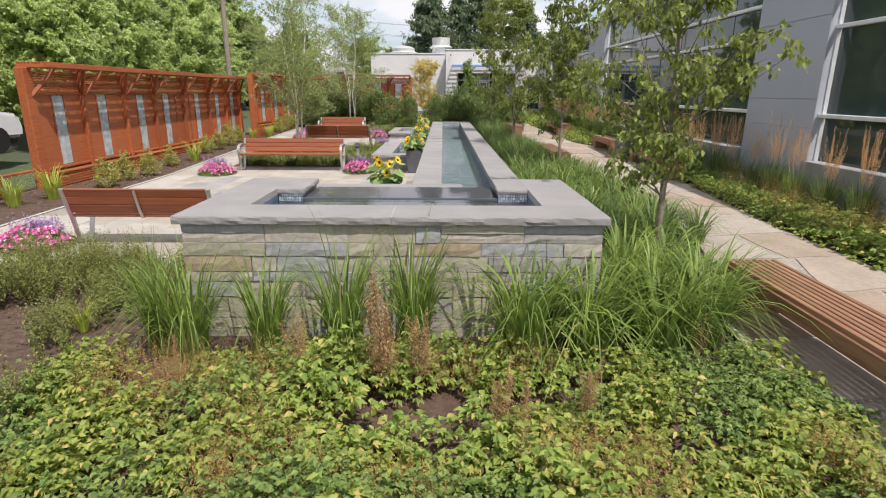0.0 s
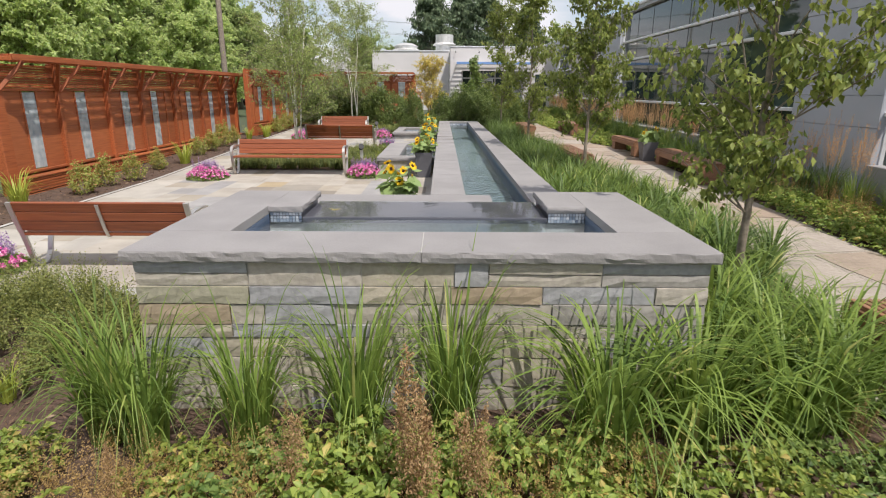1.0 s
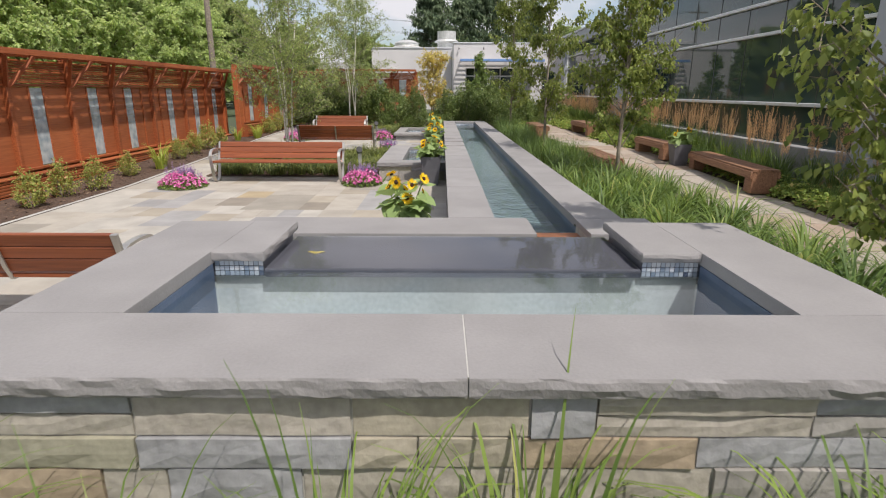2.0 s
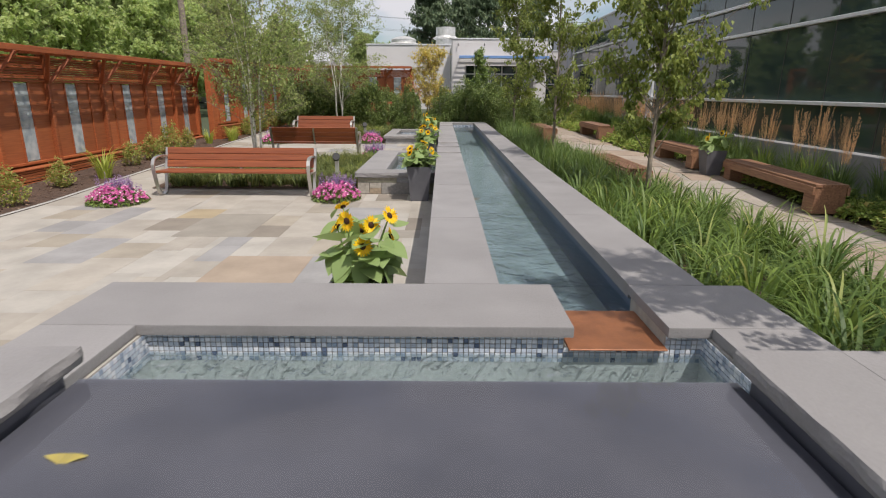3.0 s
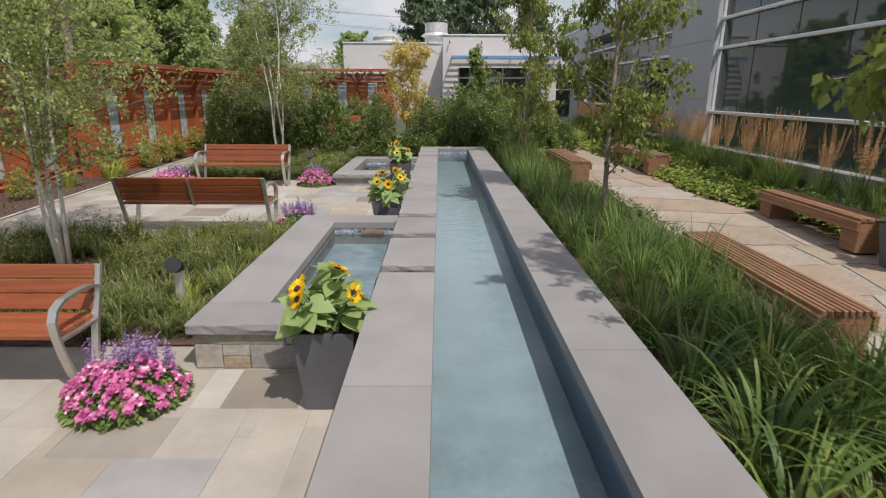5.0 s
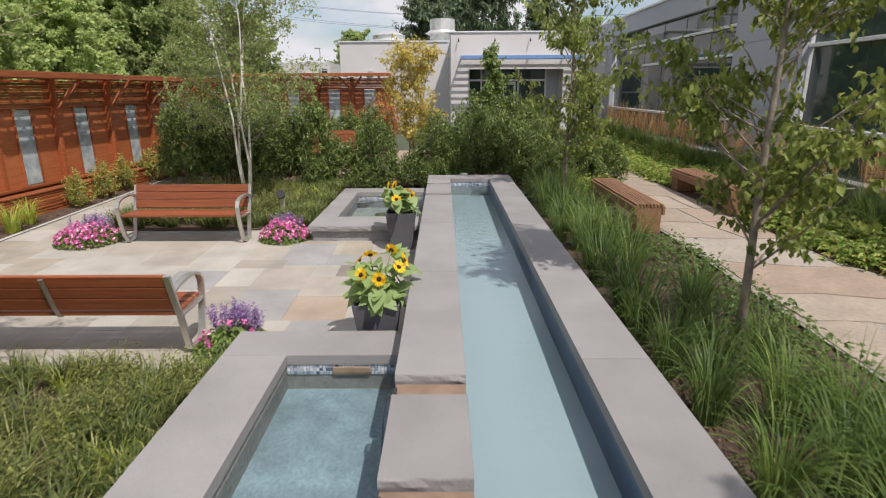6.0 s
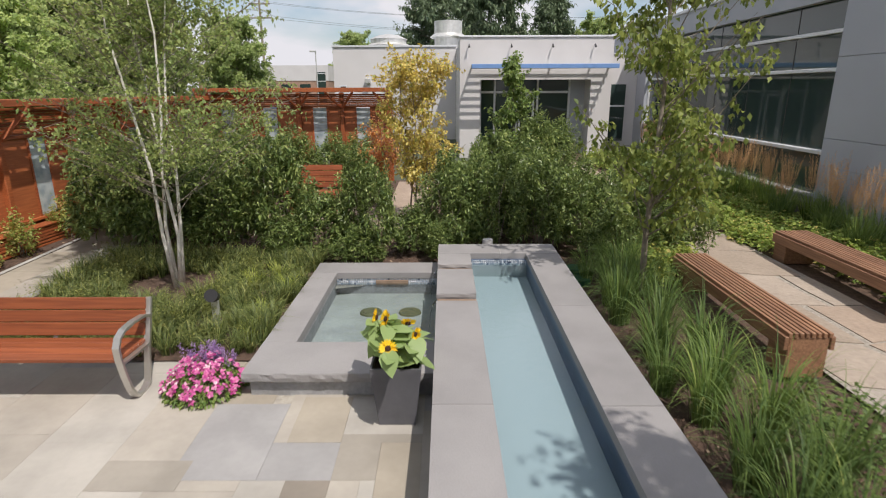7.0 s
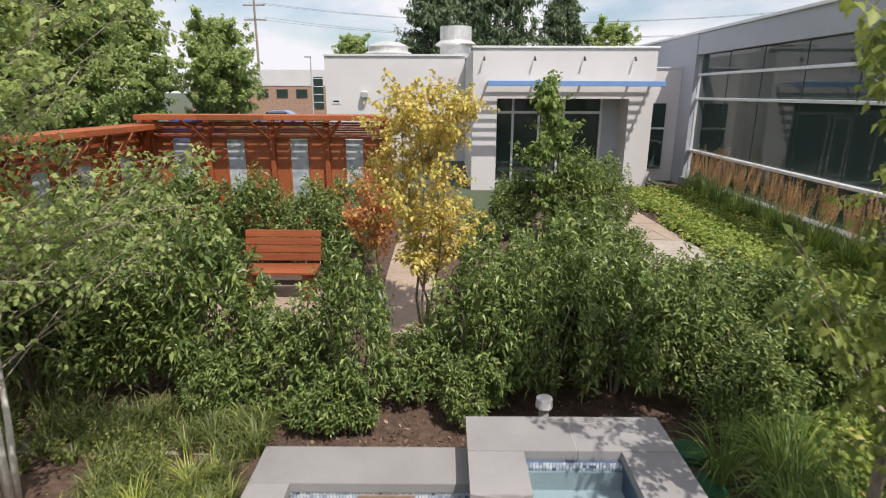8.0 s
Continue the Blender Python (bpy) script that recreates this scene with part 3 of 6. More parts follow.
def spill_basin(x0, y0, y1, z, xi, yi0, yi1, floor):
    """A low square basin beside the channel: walls, coping, mosaic, water."""
    body = bmesh.new()
    for a, b, c, d in ((x0 + 0.05, 0.03, y0 + 0.05, yi0 - 0.02), (x0 + 0.05, 0.03, yi1 + 0.02, y1 - 0.05), (x0 + 0.05, xi - 0.02, yi0 - 0.02, yi1 + 0.02)):
        add_box(body, a, b, c, d, -0.4, z - 0.08)
    part("basin_wall", body, M_ASHLAR, fountain, "grey ledge-stone basin wall")
    fl = bmesh.new()
    add_box(fl, xi - 0.02, 0.035, yi0 - 0.02, yi1 + 0.02, z - 0.45, z - 0.29)
    part("basin_floor", fl, floor, fountain)
    for args, side in (((x0, 0.022, y0, yi0, z - 0.08, z), "sw"), ((x0, xi, yi0 + 0.0008, yi1, z - 0.08, z), "w"), ((x0, 0.022, yi1 + 0.0008, y1, z - 0.08, z), "w")):
        part("coping_stone", coping_stone(*args, rough_sides=side, rough=0.008), M_BLUESTONE, fountain)
    mosaic(fountain, (xi - 0.01, yi1 + 0.015), (0.03, yi1 + 0.015), z - 0.165, z - 0.082, (0, -1))
    part("skimmer", box(xi * 0.62, xi * 0.3, yi1 - 0.004, yi1 + 0.01, z - 0.16, z - 0.1, 0.003), M_SCUPPER, fountain, "dull copper skimmer mouth")
    part("water_surface", sheet(xi - 0.015, 0.03, yi0 - 0.015, yi1 + 0.006, z - 0.14), M_WATER2, fountain, "rippling clear water in the spill basin")


M_SPRAY = water_material("falling water", (0.9, 0.93, 0.95), gloss_rough=0.25, ripple=2.0, scale=30)


def water_spill(y, z0):
    """A thin curtain of water that falls from a scupper into a basin."""
    bm = bmesh.new()
    add_ribbon(bm, [(0.02, y, ZC - 0.046), (-0.012, y, ZC - 0.052), (-0.04, y, ZC - 0.09), (-0.062, y, (ZC + z0) / 2), (-0.078, y, z0)], 0.09, 0.004, (0, 1, 0))
    part("water_spill", bm, M_SPRAY, fountain, "thin curtain of falling water", smooth=True)


for y, z0 in ((10.12, 0.155), (11.15, 0.155), (12.03, 0.155), (17.92, 0.223), (18.94, 0.223)):
    water_spill(y, z0)
spill_basin(-1.364, 9.77, 13.43, 0.294, -0.88, 10.2, 13.0, M_STAINED)
spill_basin(-1.60, 16.79, 19.87, 0.362, -1.295, 17.39, 19.43, M_SILT)

# stones of the tank's faces
STONES = {}


def wall_stone(w, h):
    key = (round(w, 2), round(h, 2))
    if key not in STONES:
        bm = bmesh.new()
        n = max(2, int(w / 0.12))
        g = 0.004
        front = [[bm.verts.new((min(max(w * i / n, g), w - g), -(0.0 if i in (0, n) or j in (0, 2) else 0.003) + 0.009 * noise.noise((i * 1.7 + w * 50, j * 1.3 + h * 70, 0.5)), min(max(h * j / 2, g), h - g))) for i in range(n + 1)] for j in range(3)]
        for j in range(2):
            for i in range(n):
                bm.faces.new((front[j][i], front[j][i + 1], front[j + 1][i + 1], front[j + 1][i]))
        rim = front[0] + [front[1][n]] + list(reversed(front[2])) + [front[1][0]]
        back = [bm.verts.new((v.co.x, 0.05, v.co.z)) for v in rim]
        for k in range(len(rim)):
            bm.faces.new((rim[k], back[k], back[(k + 1) % len(rim)], rim[(k + 1) % len(rim)]))
        bmesh.ops.recalc_face_normals(bm, faces=bm.faces)
        STONES[key] = mesh_of(bm, M_ASHLAR)
    return STONES[key]


def stone_face(parent, m, length, z0, z1):
    """Dry-laid ledge stone in uneven courses on a vertical face that starts at m and runs along its x."""
    z = z1
    while z > z0:
        h = rnd.choice((0.085, 0.11, 0.13, 0.155, 0.19))
        x = 0.0
        while x < length - 0.02:
            w = min(rnd.choice((0.2, 0.32, 0.42, 0.54, 0.66, 0.8)), length - x)
            if length - x - w < 0.12:
                w = length - x
            pieces = ((z - h, h),) if h < 0.14 or rnd.random() < 0.72 else ((z - h, h * 0.5), (z - h * 0.5, h * 0.5))
            for zz, hh in pieces:
                s = new("stone", wall_stone(w, hh))
                s.parent = parent
                s.matrix_local = m @ pose(x, rnd.uniform(-0.008, 0.008), zz)
            x += w
        z -= h


wall_front = base("wall_front", pose(0, 0, 0), "dry-laid grey and buff ledge stone tank wall", "stone wall", kind="structure")
stone_face(wall_front, pose(-1.65, 0.036, 0), 3.35, -0.25, ZB)
stone_face(wall_front, pose(-1.64, 3.33, 0, 0, 0, -90), 1.3, -0.25, ZC - 0.05)
stone_face(wall_front, pose(-1.64, 2.02, 0, 0, 0, -90), 1.95, -0.25, ZB)
stone_face(wall_front, pose(1.69, 0.07, 0, 0, 0, 90), 1.95, -0.25, ZB)
for x0, x1, y0 in ((-1.33, -0.02, 9.8),):
    stone_face(wall_front, pose(x0, y0, 0), x1 - x0, -0.2, 0.21)

# ---------------------------------------------------------------- ground, paving, path
def strip_mesh(x_lo, x_hi, ys, mat, lift=0.0, nx=1):
    """A sheet between two edges x_lo(y), x_hi(y), lying on the sloping ground."""
    bm = bmesh.new()
    rows = [[bm.verts.new((x_lo(y) + (x_hi(y) - x_lo(y)) * i / nx, y, ground_z(y) + lift)) for i in range(nx + 1)] for y in ys]
    for a, b in zip(rows, rows[1:]):
        for i in range(nx):
            bm.faces.new((a[i], a[i + 1], b[i + 1], b[i]))
    return bm


YS = [-700, -60, -20, -12, -6, 0, 4, 9, 11, 13, 15, 17, 20, 25, 30, 40, 80, 200, 900]
gm = bmesh.new()
XS = [-800, -120, -30, -8, -4, 0, 4, 8, 30, 120, 800]
grid = [[gm.verts.new((x, y, (ground_z(min(y, 45)) - 0.13) if abs(x) < 35 else ground_z(min(y, 45)) - 0.16)) for x in XS] for y in YS]
for a, b in zip(grid, grid[1:]):
    for i in range(len(XS) - 1):
        gm.faces.new((a[i], a[i + 1], b[i + 1], b[i]))
ground = thing("ground", gm, M_ASPHALT, "grey asphalt and lawn around the garden", "ground", kind="structure")


# ---------------------------------------------------------------- benches
def park_bench(length, m, label):
    """Slatted bench with cast metal ends; its front faces -y, its origin is the middle of the front edge on the ground."""
    b = base("park_bench", m, label, "bench", "garden benches")
    h = length / 2
    for k, (y, z) in enumerate(((0.0, 0.43), (0.112, 0.425), (0.224, 0.42), (0.336, 0.418))):
        part("seat_slat", box(-h + 0.015, h - 0.015, y, y + 0.1, z - 0.035, z, 0.006), M_BENCHWOOD, b)
    lean = pose(0, 0.455, 0.455, -17)
    for k, (z0, z1) in enumerate(((-0.02, 0.093), (0.098, 0.2), (0.205, 0.31))):
        part("back_slat", box(-h + 0.015, h - 0.015, -0.035, 0.0, z0, z1, 0.006, lean), M_BENCHWOOD, b)
    for s in (-1, 1):
        x = s * h
        bm = bmesh.new()
        add_ribbon(bm, [(x, 0.50, 0.60), (x, 0.40, 0.635), (x, 0.25, 0.645), (x, 0.10, 0.635), (x, 0.02, 0.60), (x, -0.02, 0.53), (x, -0.015, 0.44), (x, 0.02, 0.28), (x, 0.07, 0.12), (x, 0.13, 0.03), (x, 0.20, 0.008), (x, 0.27, 0.008)], 0.055, 0.024, (1, 0, 0))
        part("armrest", bm, M_ALU, b, "brushed metal armrest and leg")
        bm = bmesh.new()
        add_ribbon(bm, [(x, 0.24, 0.008), (x, 0.33, 0.05), (x, 0.37, 0.2), (x, 0.41, 0.36), (x, 0.47, 0.52), (x, 0.545, 0.755)], 0.05, 0.028, (1, 0, 0))
        part("back_leg", bm, M_ALU, b, "brushed metal back leg")
        bm = bmesh.new()
        add_ribbon(bm, [(x, 0.0, 0.385), (x, 0.2, 0.375), (x, 0.42, 0.375)], 0.045, 0.02, (1, 0, 0))
        part("seat_bearer", bm, M_ALU, b)
    if length > 1.5:
        bm = bmesh.new()
        add_ribbon(bm, [(0, 0.02, 0.384), (0, 0.43, 0.374), (0, 0.475, 0.47), (0, 0.56, 0.735)], 0.035, 0.012, (1, 0, 0))
        part("centre_strap", bm, M_ALU, b, "narrow metal strap at the middle")
    return b


def set_bench(x0, x1, y_front, turned, label):
    cx = (x0 + x1) / 2
    return park_bench(x1 - x0, pose(cx, y_front, ground_z(y_front), 0, 0, 180 if turned else 0), label)


set_bench(-4.26, -2.46, 3.06, True, "red-brown slatted bench with metal ends, backing the front bed")
set_bench(-4.55, -2.06, 9.47, False, "long red-brown slatted bench with metal ends between flower clumps")
set_bench(-3.8, -1.86, 13.88, True, "red-brown slatted bench with metal ends, backing the birch bed")
set_bench(-4.13, -2.5, 16.66, False, "short red-brown slatted bench with metal ends beside a basin")


def plank_bench(x0, x1, y0, y1, label, slats=8, turn=0):
    """Backless bench: long slats on top, timber box ends and side rails."""
    z = ground_z((y0 + y1) / 2)
    b = base("backless_bench", pose((x0 + x1) / 2, y0, z, 0, 0, turn), label, "bench", "path benches")
    w, L = (x1 - x0) / 2, y1 - y0
    for k in range(slats):
        a = -w + 2 * w * k / slats
        part("slat", box(a + 0.008, a + 2 * w / slats - 0.008, 0, L, 0.385, 0.43, 0.004), M_TIMBER, b)
    for s in (-1, 1):
        part("side_rail", box(s * w - 0.02, s * w + 0.02, 0.0, L, 0.27, 0.394, 0.004), M_TIMBER, b)
    for y in (0.0, L - 0.3):
        part("leg", box(-w + 0.022, w - 0.022, y + 0.012, y + 0.3, 0.0, 0.392, 0.008), M_TIMBER, b, "solid stacked timber leg")
    return b


plank_bench(3.08, 3.55, -1.9, 0.75, "weathered red-brown backless slatted bench beside the path")
plank_bench(3.18, 3.6, 9.8, 12.2, "weathered brown backless slatted bench among grasses")
plank_bench(3.03, 3.43, 17.05, 19.5, "weathered brown backless slatted bench beside the flagstone path")
plank_bench(5.44, 5.92, 8.4, 11.6, "weathered brown backless bench on the bed side of the path", 4, -4.5)
plank_bench(5.42, 5.82, 12.5, 14.6, "weathered brown backless bench past the grey planter", 4)
plank_bench(4.93, 5.4, 18.1, 20.6, "weathered brown backless slatted bench on the bed side of the path")

# ---------------------------------------------------------------- fence
def fence_run(name, m, posts, lights, g0, g1, label):
    """Tall cedar screen along local x, facing local -y: posts, panels with narrow glass lights (left edges given), louvred base, slatted frieze and canopy."""
    f = base(name, m, label, "fence", "cedar screens")
    top, wide = 2.4, 0.39
    for k, x in enumerate(posts):
        w = 0.13 if k == 0 else 0.09 if k == len(posts) - 1 else 0.05
        part("post", box(x - w, x + w, -0.1, 0.07, -0.35, top - 0.11, 0.01), M_FENCEWOOD, f)
        for s in (-1, 1):
            if 0 <= k + s < len(posts):
                bm = bmesh.new()
                add_ribbon(bm, [(x + s * 0.03, -0.09, g1 + 0.02), (x + s * 0.34, -0.4, top - 0.11)], 0.045, 0.065, (1, 0.2, 0))
                part("bracket", bm, M_FENCEWOOD, f, "diagonal canopy bracket")
    n = round((posts[-1] - posts[0]) / 0.34)
    for k in range(n + 1):
        x = posts[0] + (posts[-1] - posts[0]) * k / n
        part("rafter", box(x - 0.022, x + 0.022, -0.47, 0.1, top - 0.108, top - 0.04, 0.005), M_FENCEWOOD, f)
    for a, b in zip(posts, posts[1:]):
        a, b = a + 0.05, b - 0.05
        inner = [x for x in lights if a < x < b]
        cuts = [a] + [q for x in inner for q in (x, x + wide)] + [b]
        for u, v in zip(cuts[::2], cuts[1::2]):
            if v - u > 0.02:
                part("panel", box(u + 0.002, v - 0.002, -0.012, 0.012, g0 - 0.02, g1 + 0.02, 0.003), M_FENCEPLY, f)
            if v - u > 0.7:
                part("batten", box((u + v) / 2 - 0.025, (u + v) / 2 + 0.025, -0.04, -0.013, g0 - 0.02, g1 + 0.02, 0.004), M_FENCEWOOD, f)
        for x in inner:
            part("glass_light", box(x, x + wide, -0.01, 0.01, g0, g1, 0.002), M_SCREEN, f, "narrow swirled grey glass light")
            for q in (x, x + wide):
                part("light_frame", box(q - 0.02, q + 0.02, -0.03, -0.0125, g0 - 0.02, g1 + 0.02, 0.003), M_FENCEWOOD, f)
        for z in (g0 - 0.07, g1 + 0.022):
            part("rail", box(a, b, -0.06, 0.04, z, z + 0.05, 0.005), M_FENCEWOOD, f)
        low = g0 - 0.12
        for q in range(11):
            z = low - 0.01 - 0.052 * q
            part("louvre", box(a - 0.05, b + 0.05, -0.3, -0.26, z - 0.034, z, 0.004), M_FENCEWOOD, f)
        part("ledge", box(a - 0.05, b + 0.05, -0.315, -0.102, low + 0.002, low + 0.026, 0.004), M_FENCEWOOD, f, "ledge over the louvred base")
        part("louvre_stop", box(a - 0.05, a + 0.01, -0.248, -0.102, low - 0.6, low, 0.004), M_FENCEWOOD, f)
        part("backing", box(a, b, 0.016, 0.03, -0.35, g0 - 0.072, 0.003), M_FENCEPLY, f)
        z = g1 + 0.08
        while z < top - 0.15:
            part("upper_slat", box(a, b, -0.045, -0.005, z, z + 0.04, 0.004), M_FENCEWOOD, f)
            z += 0.046
        for q in range(9):
            y = -0.47 + q * 0.066
            part("canopy_slat", box(a - 0.05, b + 0.05, y, y + 0.034, top - 0.038, top, 0.004), M_FENCEWOOD, f)
        part("fascia", box(a - 0.05, b + 0.05, -0.492, -0.472, top - 0.1, top, 0.004), M_FENCEWOOD, f)
    return f


def fence_between(name, a, b, z, posts, lights, g0, g1, label):
    d = Vector((b[0] - a[0], b[1] - a[1], 0))
    return fence_run(name, pose(a[0], a[1], z, 0, 0, math.degrees(math.atan2(d.y, d.x))), posts + [d.length], lights, g0, g1, label)


fence_between("fence", (-7.7, 7.02), (-7.7, 18.6), -0.06, [0.0, 1.63, 3.33, 4.83, 6.63, 8.53, 10.08], [0.66, 2.21, 3.95, 5.38, 7.5, 9.18, 10.63], 0.35, 1.76, "tall red-stained cedar screen with narrow glass lights and slatted canopy")
low_fence = base("low_fence", pose(-7.7, 4.8, -0.25), "low red-stained cedar rail fence at the end of the screen", "fence")
for y in (0.0, 1.0):
    part("post", box(-0.05, 0.05, y, y + 0.1, -0.35, 0.5, 0.006), M_FENCEWOOD, low_fence)
part("top_rail", box(-0.07, 0.07, -0.1, 2.0, 0.502, 0.545, 0.006), M_FENCEWOOD, low_fence)
for q in range(6):
    part("louvre", box(0.052, 0.085, -0.1, 1.02, 0.46 - 0.075 * q, 0.5 - 0.075 * q, 0.004), M_FENCEWOOD, low_fence)
fence_between("fence", (-6.9, 17.85), (-6.25, 27.25), 0.1, [0.0, 1.75, 3.25, 4.72, 6.1, 7.2, 8.3], [0.85, 2.27, 3.85, 5.2, 6.5, 7.5, 8.62], 0.54, 1.78, "stepped section of red-stained cedar screen with glass lights")
fence_between("fence", (-6.15, 27.4), (-1.35, 27.4), 0.28, [0.0, 1.2, 2.5, 3.6], [0.46, 1.55, 2.83, 3.95], 0.5, 1.9, "red-stained cedar screen across the back of the garden")

# ---------------------------------------------------------------- buildings
def building_back():
    b = base("white_building", pose(0, 0, 0), "single-storey white stucco building with porch and glazed doors", "building")
    yf, x0, x1, zt = 32.4, 0.6, 5.75, 4.3
    ox0, ox1, oz = 1.3, 5.05, 2.95
    for args in ((x0, ox0, yf, yf + 0.35, 0.0, zt), (ox1, x1, yf, yf + 0.35, 0.0, zt), (ox0, ox1, yf, yf + 0.35, oz, zt), (x0, x0 + 0.3, yf + 0.35, 39, 0.0, zt), (x1 - 0.3, x1, yf + 0.35, 39, 0.0, zt)):
        part("wall", box(*args), M_STUCCO, b, "white stucco porch wall")
    part("parapet_cap", box(x0 - 0.04, x1 + 0.04, yf - 0.04, yf + 0.4, zt, zt + 0.06, 0.01), M_METALTRIM, b)
    part("roof", box(x0 + 0.3, x1 - 0.3, yf + 0.4, 39, zt - 0.5, zt - 0.3), M_CONCRETE, b)
    # recessed glazed front
    yr = yf + 0.9
    part("glazing", box(ox0, ox1, yr, yr + 0.03, 0.4, oz + 0.2), M_GLASS, b, "dark glass storefront")
    for xx in (ox0 + 0.02, 1.83, 2.62, 3.36, 4.48):
        part("mullion", box(xx, xx + 0.07, yr - 0.05, yr + 0.05, 0.4, oz + 0.1, 0.006), M_METALTRIM, b)
    for z in (0.42, 2.5):
        part("transom", box(ox0, ox1, yr - 0.045, yr - 0.002, z, z + 0.08, 0.006), M_METALTRIM, b)
    door = part("door_leaf", box(2.72, 2.8, yr - 0.085, yr - 0.05, 0.5, 2.48, 0.004), M_METALTRIM, b, "white-framed glass door leaf")
    part("door_frame", box(3.2, 3.28, yr - 0.085, yr - 0.05, 0.5, 2.48, 0.004), M_METALTRIM, door)
    part("door_rail", box(2.8, 3.2, yr - 0.085, yr - 0.05, 2.36, 2.48, 0.004), M_METALTRIM, door)
    part("door_rail", box(2.8, 3.2, yr - 0.085, yr - 0.05, 0.5, 0.7, 0.004), M_METALTRIM, door)
    part("door_handle", box(3.14, 3.17, yr - 0.13, yr - 0.09, 1.2, 1.6, 0.004), M_GALV, door, "vertical metal pull handle")
    part("side_panel", box(4.55, ox1, yr - 0.06, yr - 0.002, 0.4, oz + 0.2), M_PANELWALL, b, "grey panel beside the storefront")
    part("reveal", box(ox0 - 0.02, ox0, yf + 0.35, yr + 0.1, 0.3, oz + 0.2), M_STUCCO, b)
    part("reveal", box(ox1, ox1 + 0.02, yf + 0.35, yr + 0.1, 0.3, oz + 0.2), M_STUCCO, b)
    part("soffit", box(ox0, ox1, yf + 0.35, yr + 0.1, oz + 0.2, oz + 0.3), M_STUCCO, b)
    cn = part("canopy", box(0.95, 5.7, yf - 0.95, yf - 0.9, 3.28, 3.42, 0.01), M_BLUEAWN, b, "blue-edged flat entrance canopy")
    for k in range(7):
        part("canopy_blade", box(0.97, 5.68, yf - 0.86 + 0.12 * k, yf - 0.81 + 0.12 * k, 3.3, 3.325, 0.004), M_METALTRIM, cn)
    for xx in (1.0, 2.3, 3.65, 5.0, 5.62):
        part("canopy_arm", box(xx - 0.02, xx + 0.02, yf - 0.9, yf - 0.003, 3.327, 3.4), M_METALTRIM, cn)
    for xx in (0.9, 2.31, 3.69, 5.1):
        bm = bmesh.new()
        add_tube(bm, [(xx, yf + 0.0, 4.05), (xx, yf - 0.1, 4.08), (xx, yf - 0.16, 3.98)], [0.014, 0.016, 0.036], 8)
        part("floodlight", bm, M_BLACK, b, "small dark wall floodlight")
    # lower wing beside the porch
    part("wing_wall", box(x1 + 0.004, 7.2, 34.2, 34.5, 0.0, 3.85), M_STUCCO, b)
    part("wing_cap", box(x1 + 0.004, 7.2, 34.16, 34.54, 3.852, 3.9), M_METALTRIM, b)
    part("window", box(6.05, 6.8, 34.15, 34.198, 0.75, 2.8), M_GLASS, b, "tall dark window")
    part("window_bar", box(6.05, 6.8, 34.13, 34.148, 2.0, 2.06), M_METALTRIM, b)
    # the large blank block behind
    part("block", box(-4.85, 0.58, 38.6, 46, 0.0, 4.45), M_STUCCO, b, "large blank white stucco block")
    part("block_cap", box(-4.9, 0.59, 38.55, 46, 4.452, 4.52), M_METALTRIM, b)
    part("wall_lamp", box(-3.45, -3.2, 38.35, 38.598, 2.9, 3.15, 0.03), M_GALV, b, "grey wall-mounted floodlight")
    part("sign_plate", box(-4.62, -4.28, 38.585, 38.598, 2.66, 2.86), M_METALTRIM, b)
    part("sign_bar", box(-4.57, -4.33, 38.578, 38.584, 2.73, 2.79), M_BLACK, b, "dark unreadable line on a small sign")
    for x, r, z1, cap in ((-2.6, 0.85, 4.95, 0.8), (0.26, 0.66, 5.75, 0.8)):
        bm = bmesh.new()
        add_cylinder(bm, x, 41.0, 4.5, z1, r, sides=28)
        add_tube(bm, [(x, 41, 4.6 if z1 < 5.2 else 4.98), (x, 41, 4.66 if z1 < 5.2 else 5.05), (x, 41, 4.76 if z1 < 5.2 else 5.2)], [r + 0.1, r + 0.22, r + 0.02], 28)
        if z1 < 5.2:
            add_tube(bm, [(x, 41, z1), (x, 41, z1 + 0.18), (x, 41, z1 + 0.25)], [r + 0.05, r * 0.6, 0.05], 28)
        part("roof_vent", bm, M_GALV, b, "round galvanised roof ventilator", smooth=False)
    return b


building_back()


M_LEDGE = material("weathered ledge concrete", (0.31, 0.31, 0.32), rough=0.85, noise_scale=3, noise_amount=0.2, bump=0.2, fine=0.2)


def building_right():
    b = base("glazed_building", pose(0, 0, 0), "pale grey panel building with long dark ribbon windows", "building")
    xw, zt = 7.2, 4.78
    for y0, y1 in ((-14.0, -3.0), (6.2, 8.55), (20.6, 23.3), (33.3, 38.5)):
        part("wall_pier", box(xw + 0.02, xw + 0.4, y0, y1, -0.3, zt), M_PANELWALL, b, "pale grey wall panels")
        for z0, z1 in ((-0.3, 1.2), (1.21, 1.72), (1.73, 3.16), (3.17, zt - 0.004)):
            part("wall_panel", box(xw, xw + 0.019, y0, y1, z0, z1, 0.003), M_PANELWALL, b)
    for y0, y1 in ((-3.0, 6.2), (8.55, 20.6), (23.3, 33.3)):
        part("sill_wall", box(xw - 0.1, xw + 0.4, y0, y1, -0.3, 0.62, 0.01), M_LEDGE, b, "pale concrete ledge below the glass")
        # unseen heads of the near bays are kept slim to let sun past
        head = zt - 0.12 if y0 < 20 else 4.2
        part("spandrel", box(xw + 0.02, xw + (0.24 if y0 < 20 else 0.4), y0, y1, head, zt), M_PANELWALL, b)
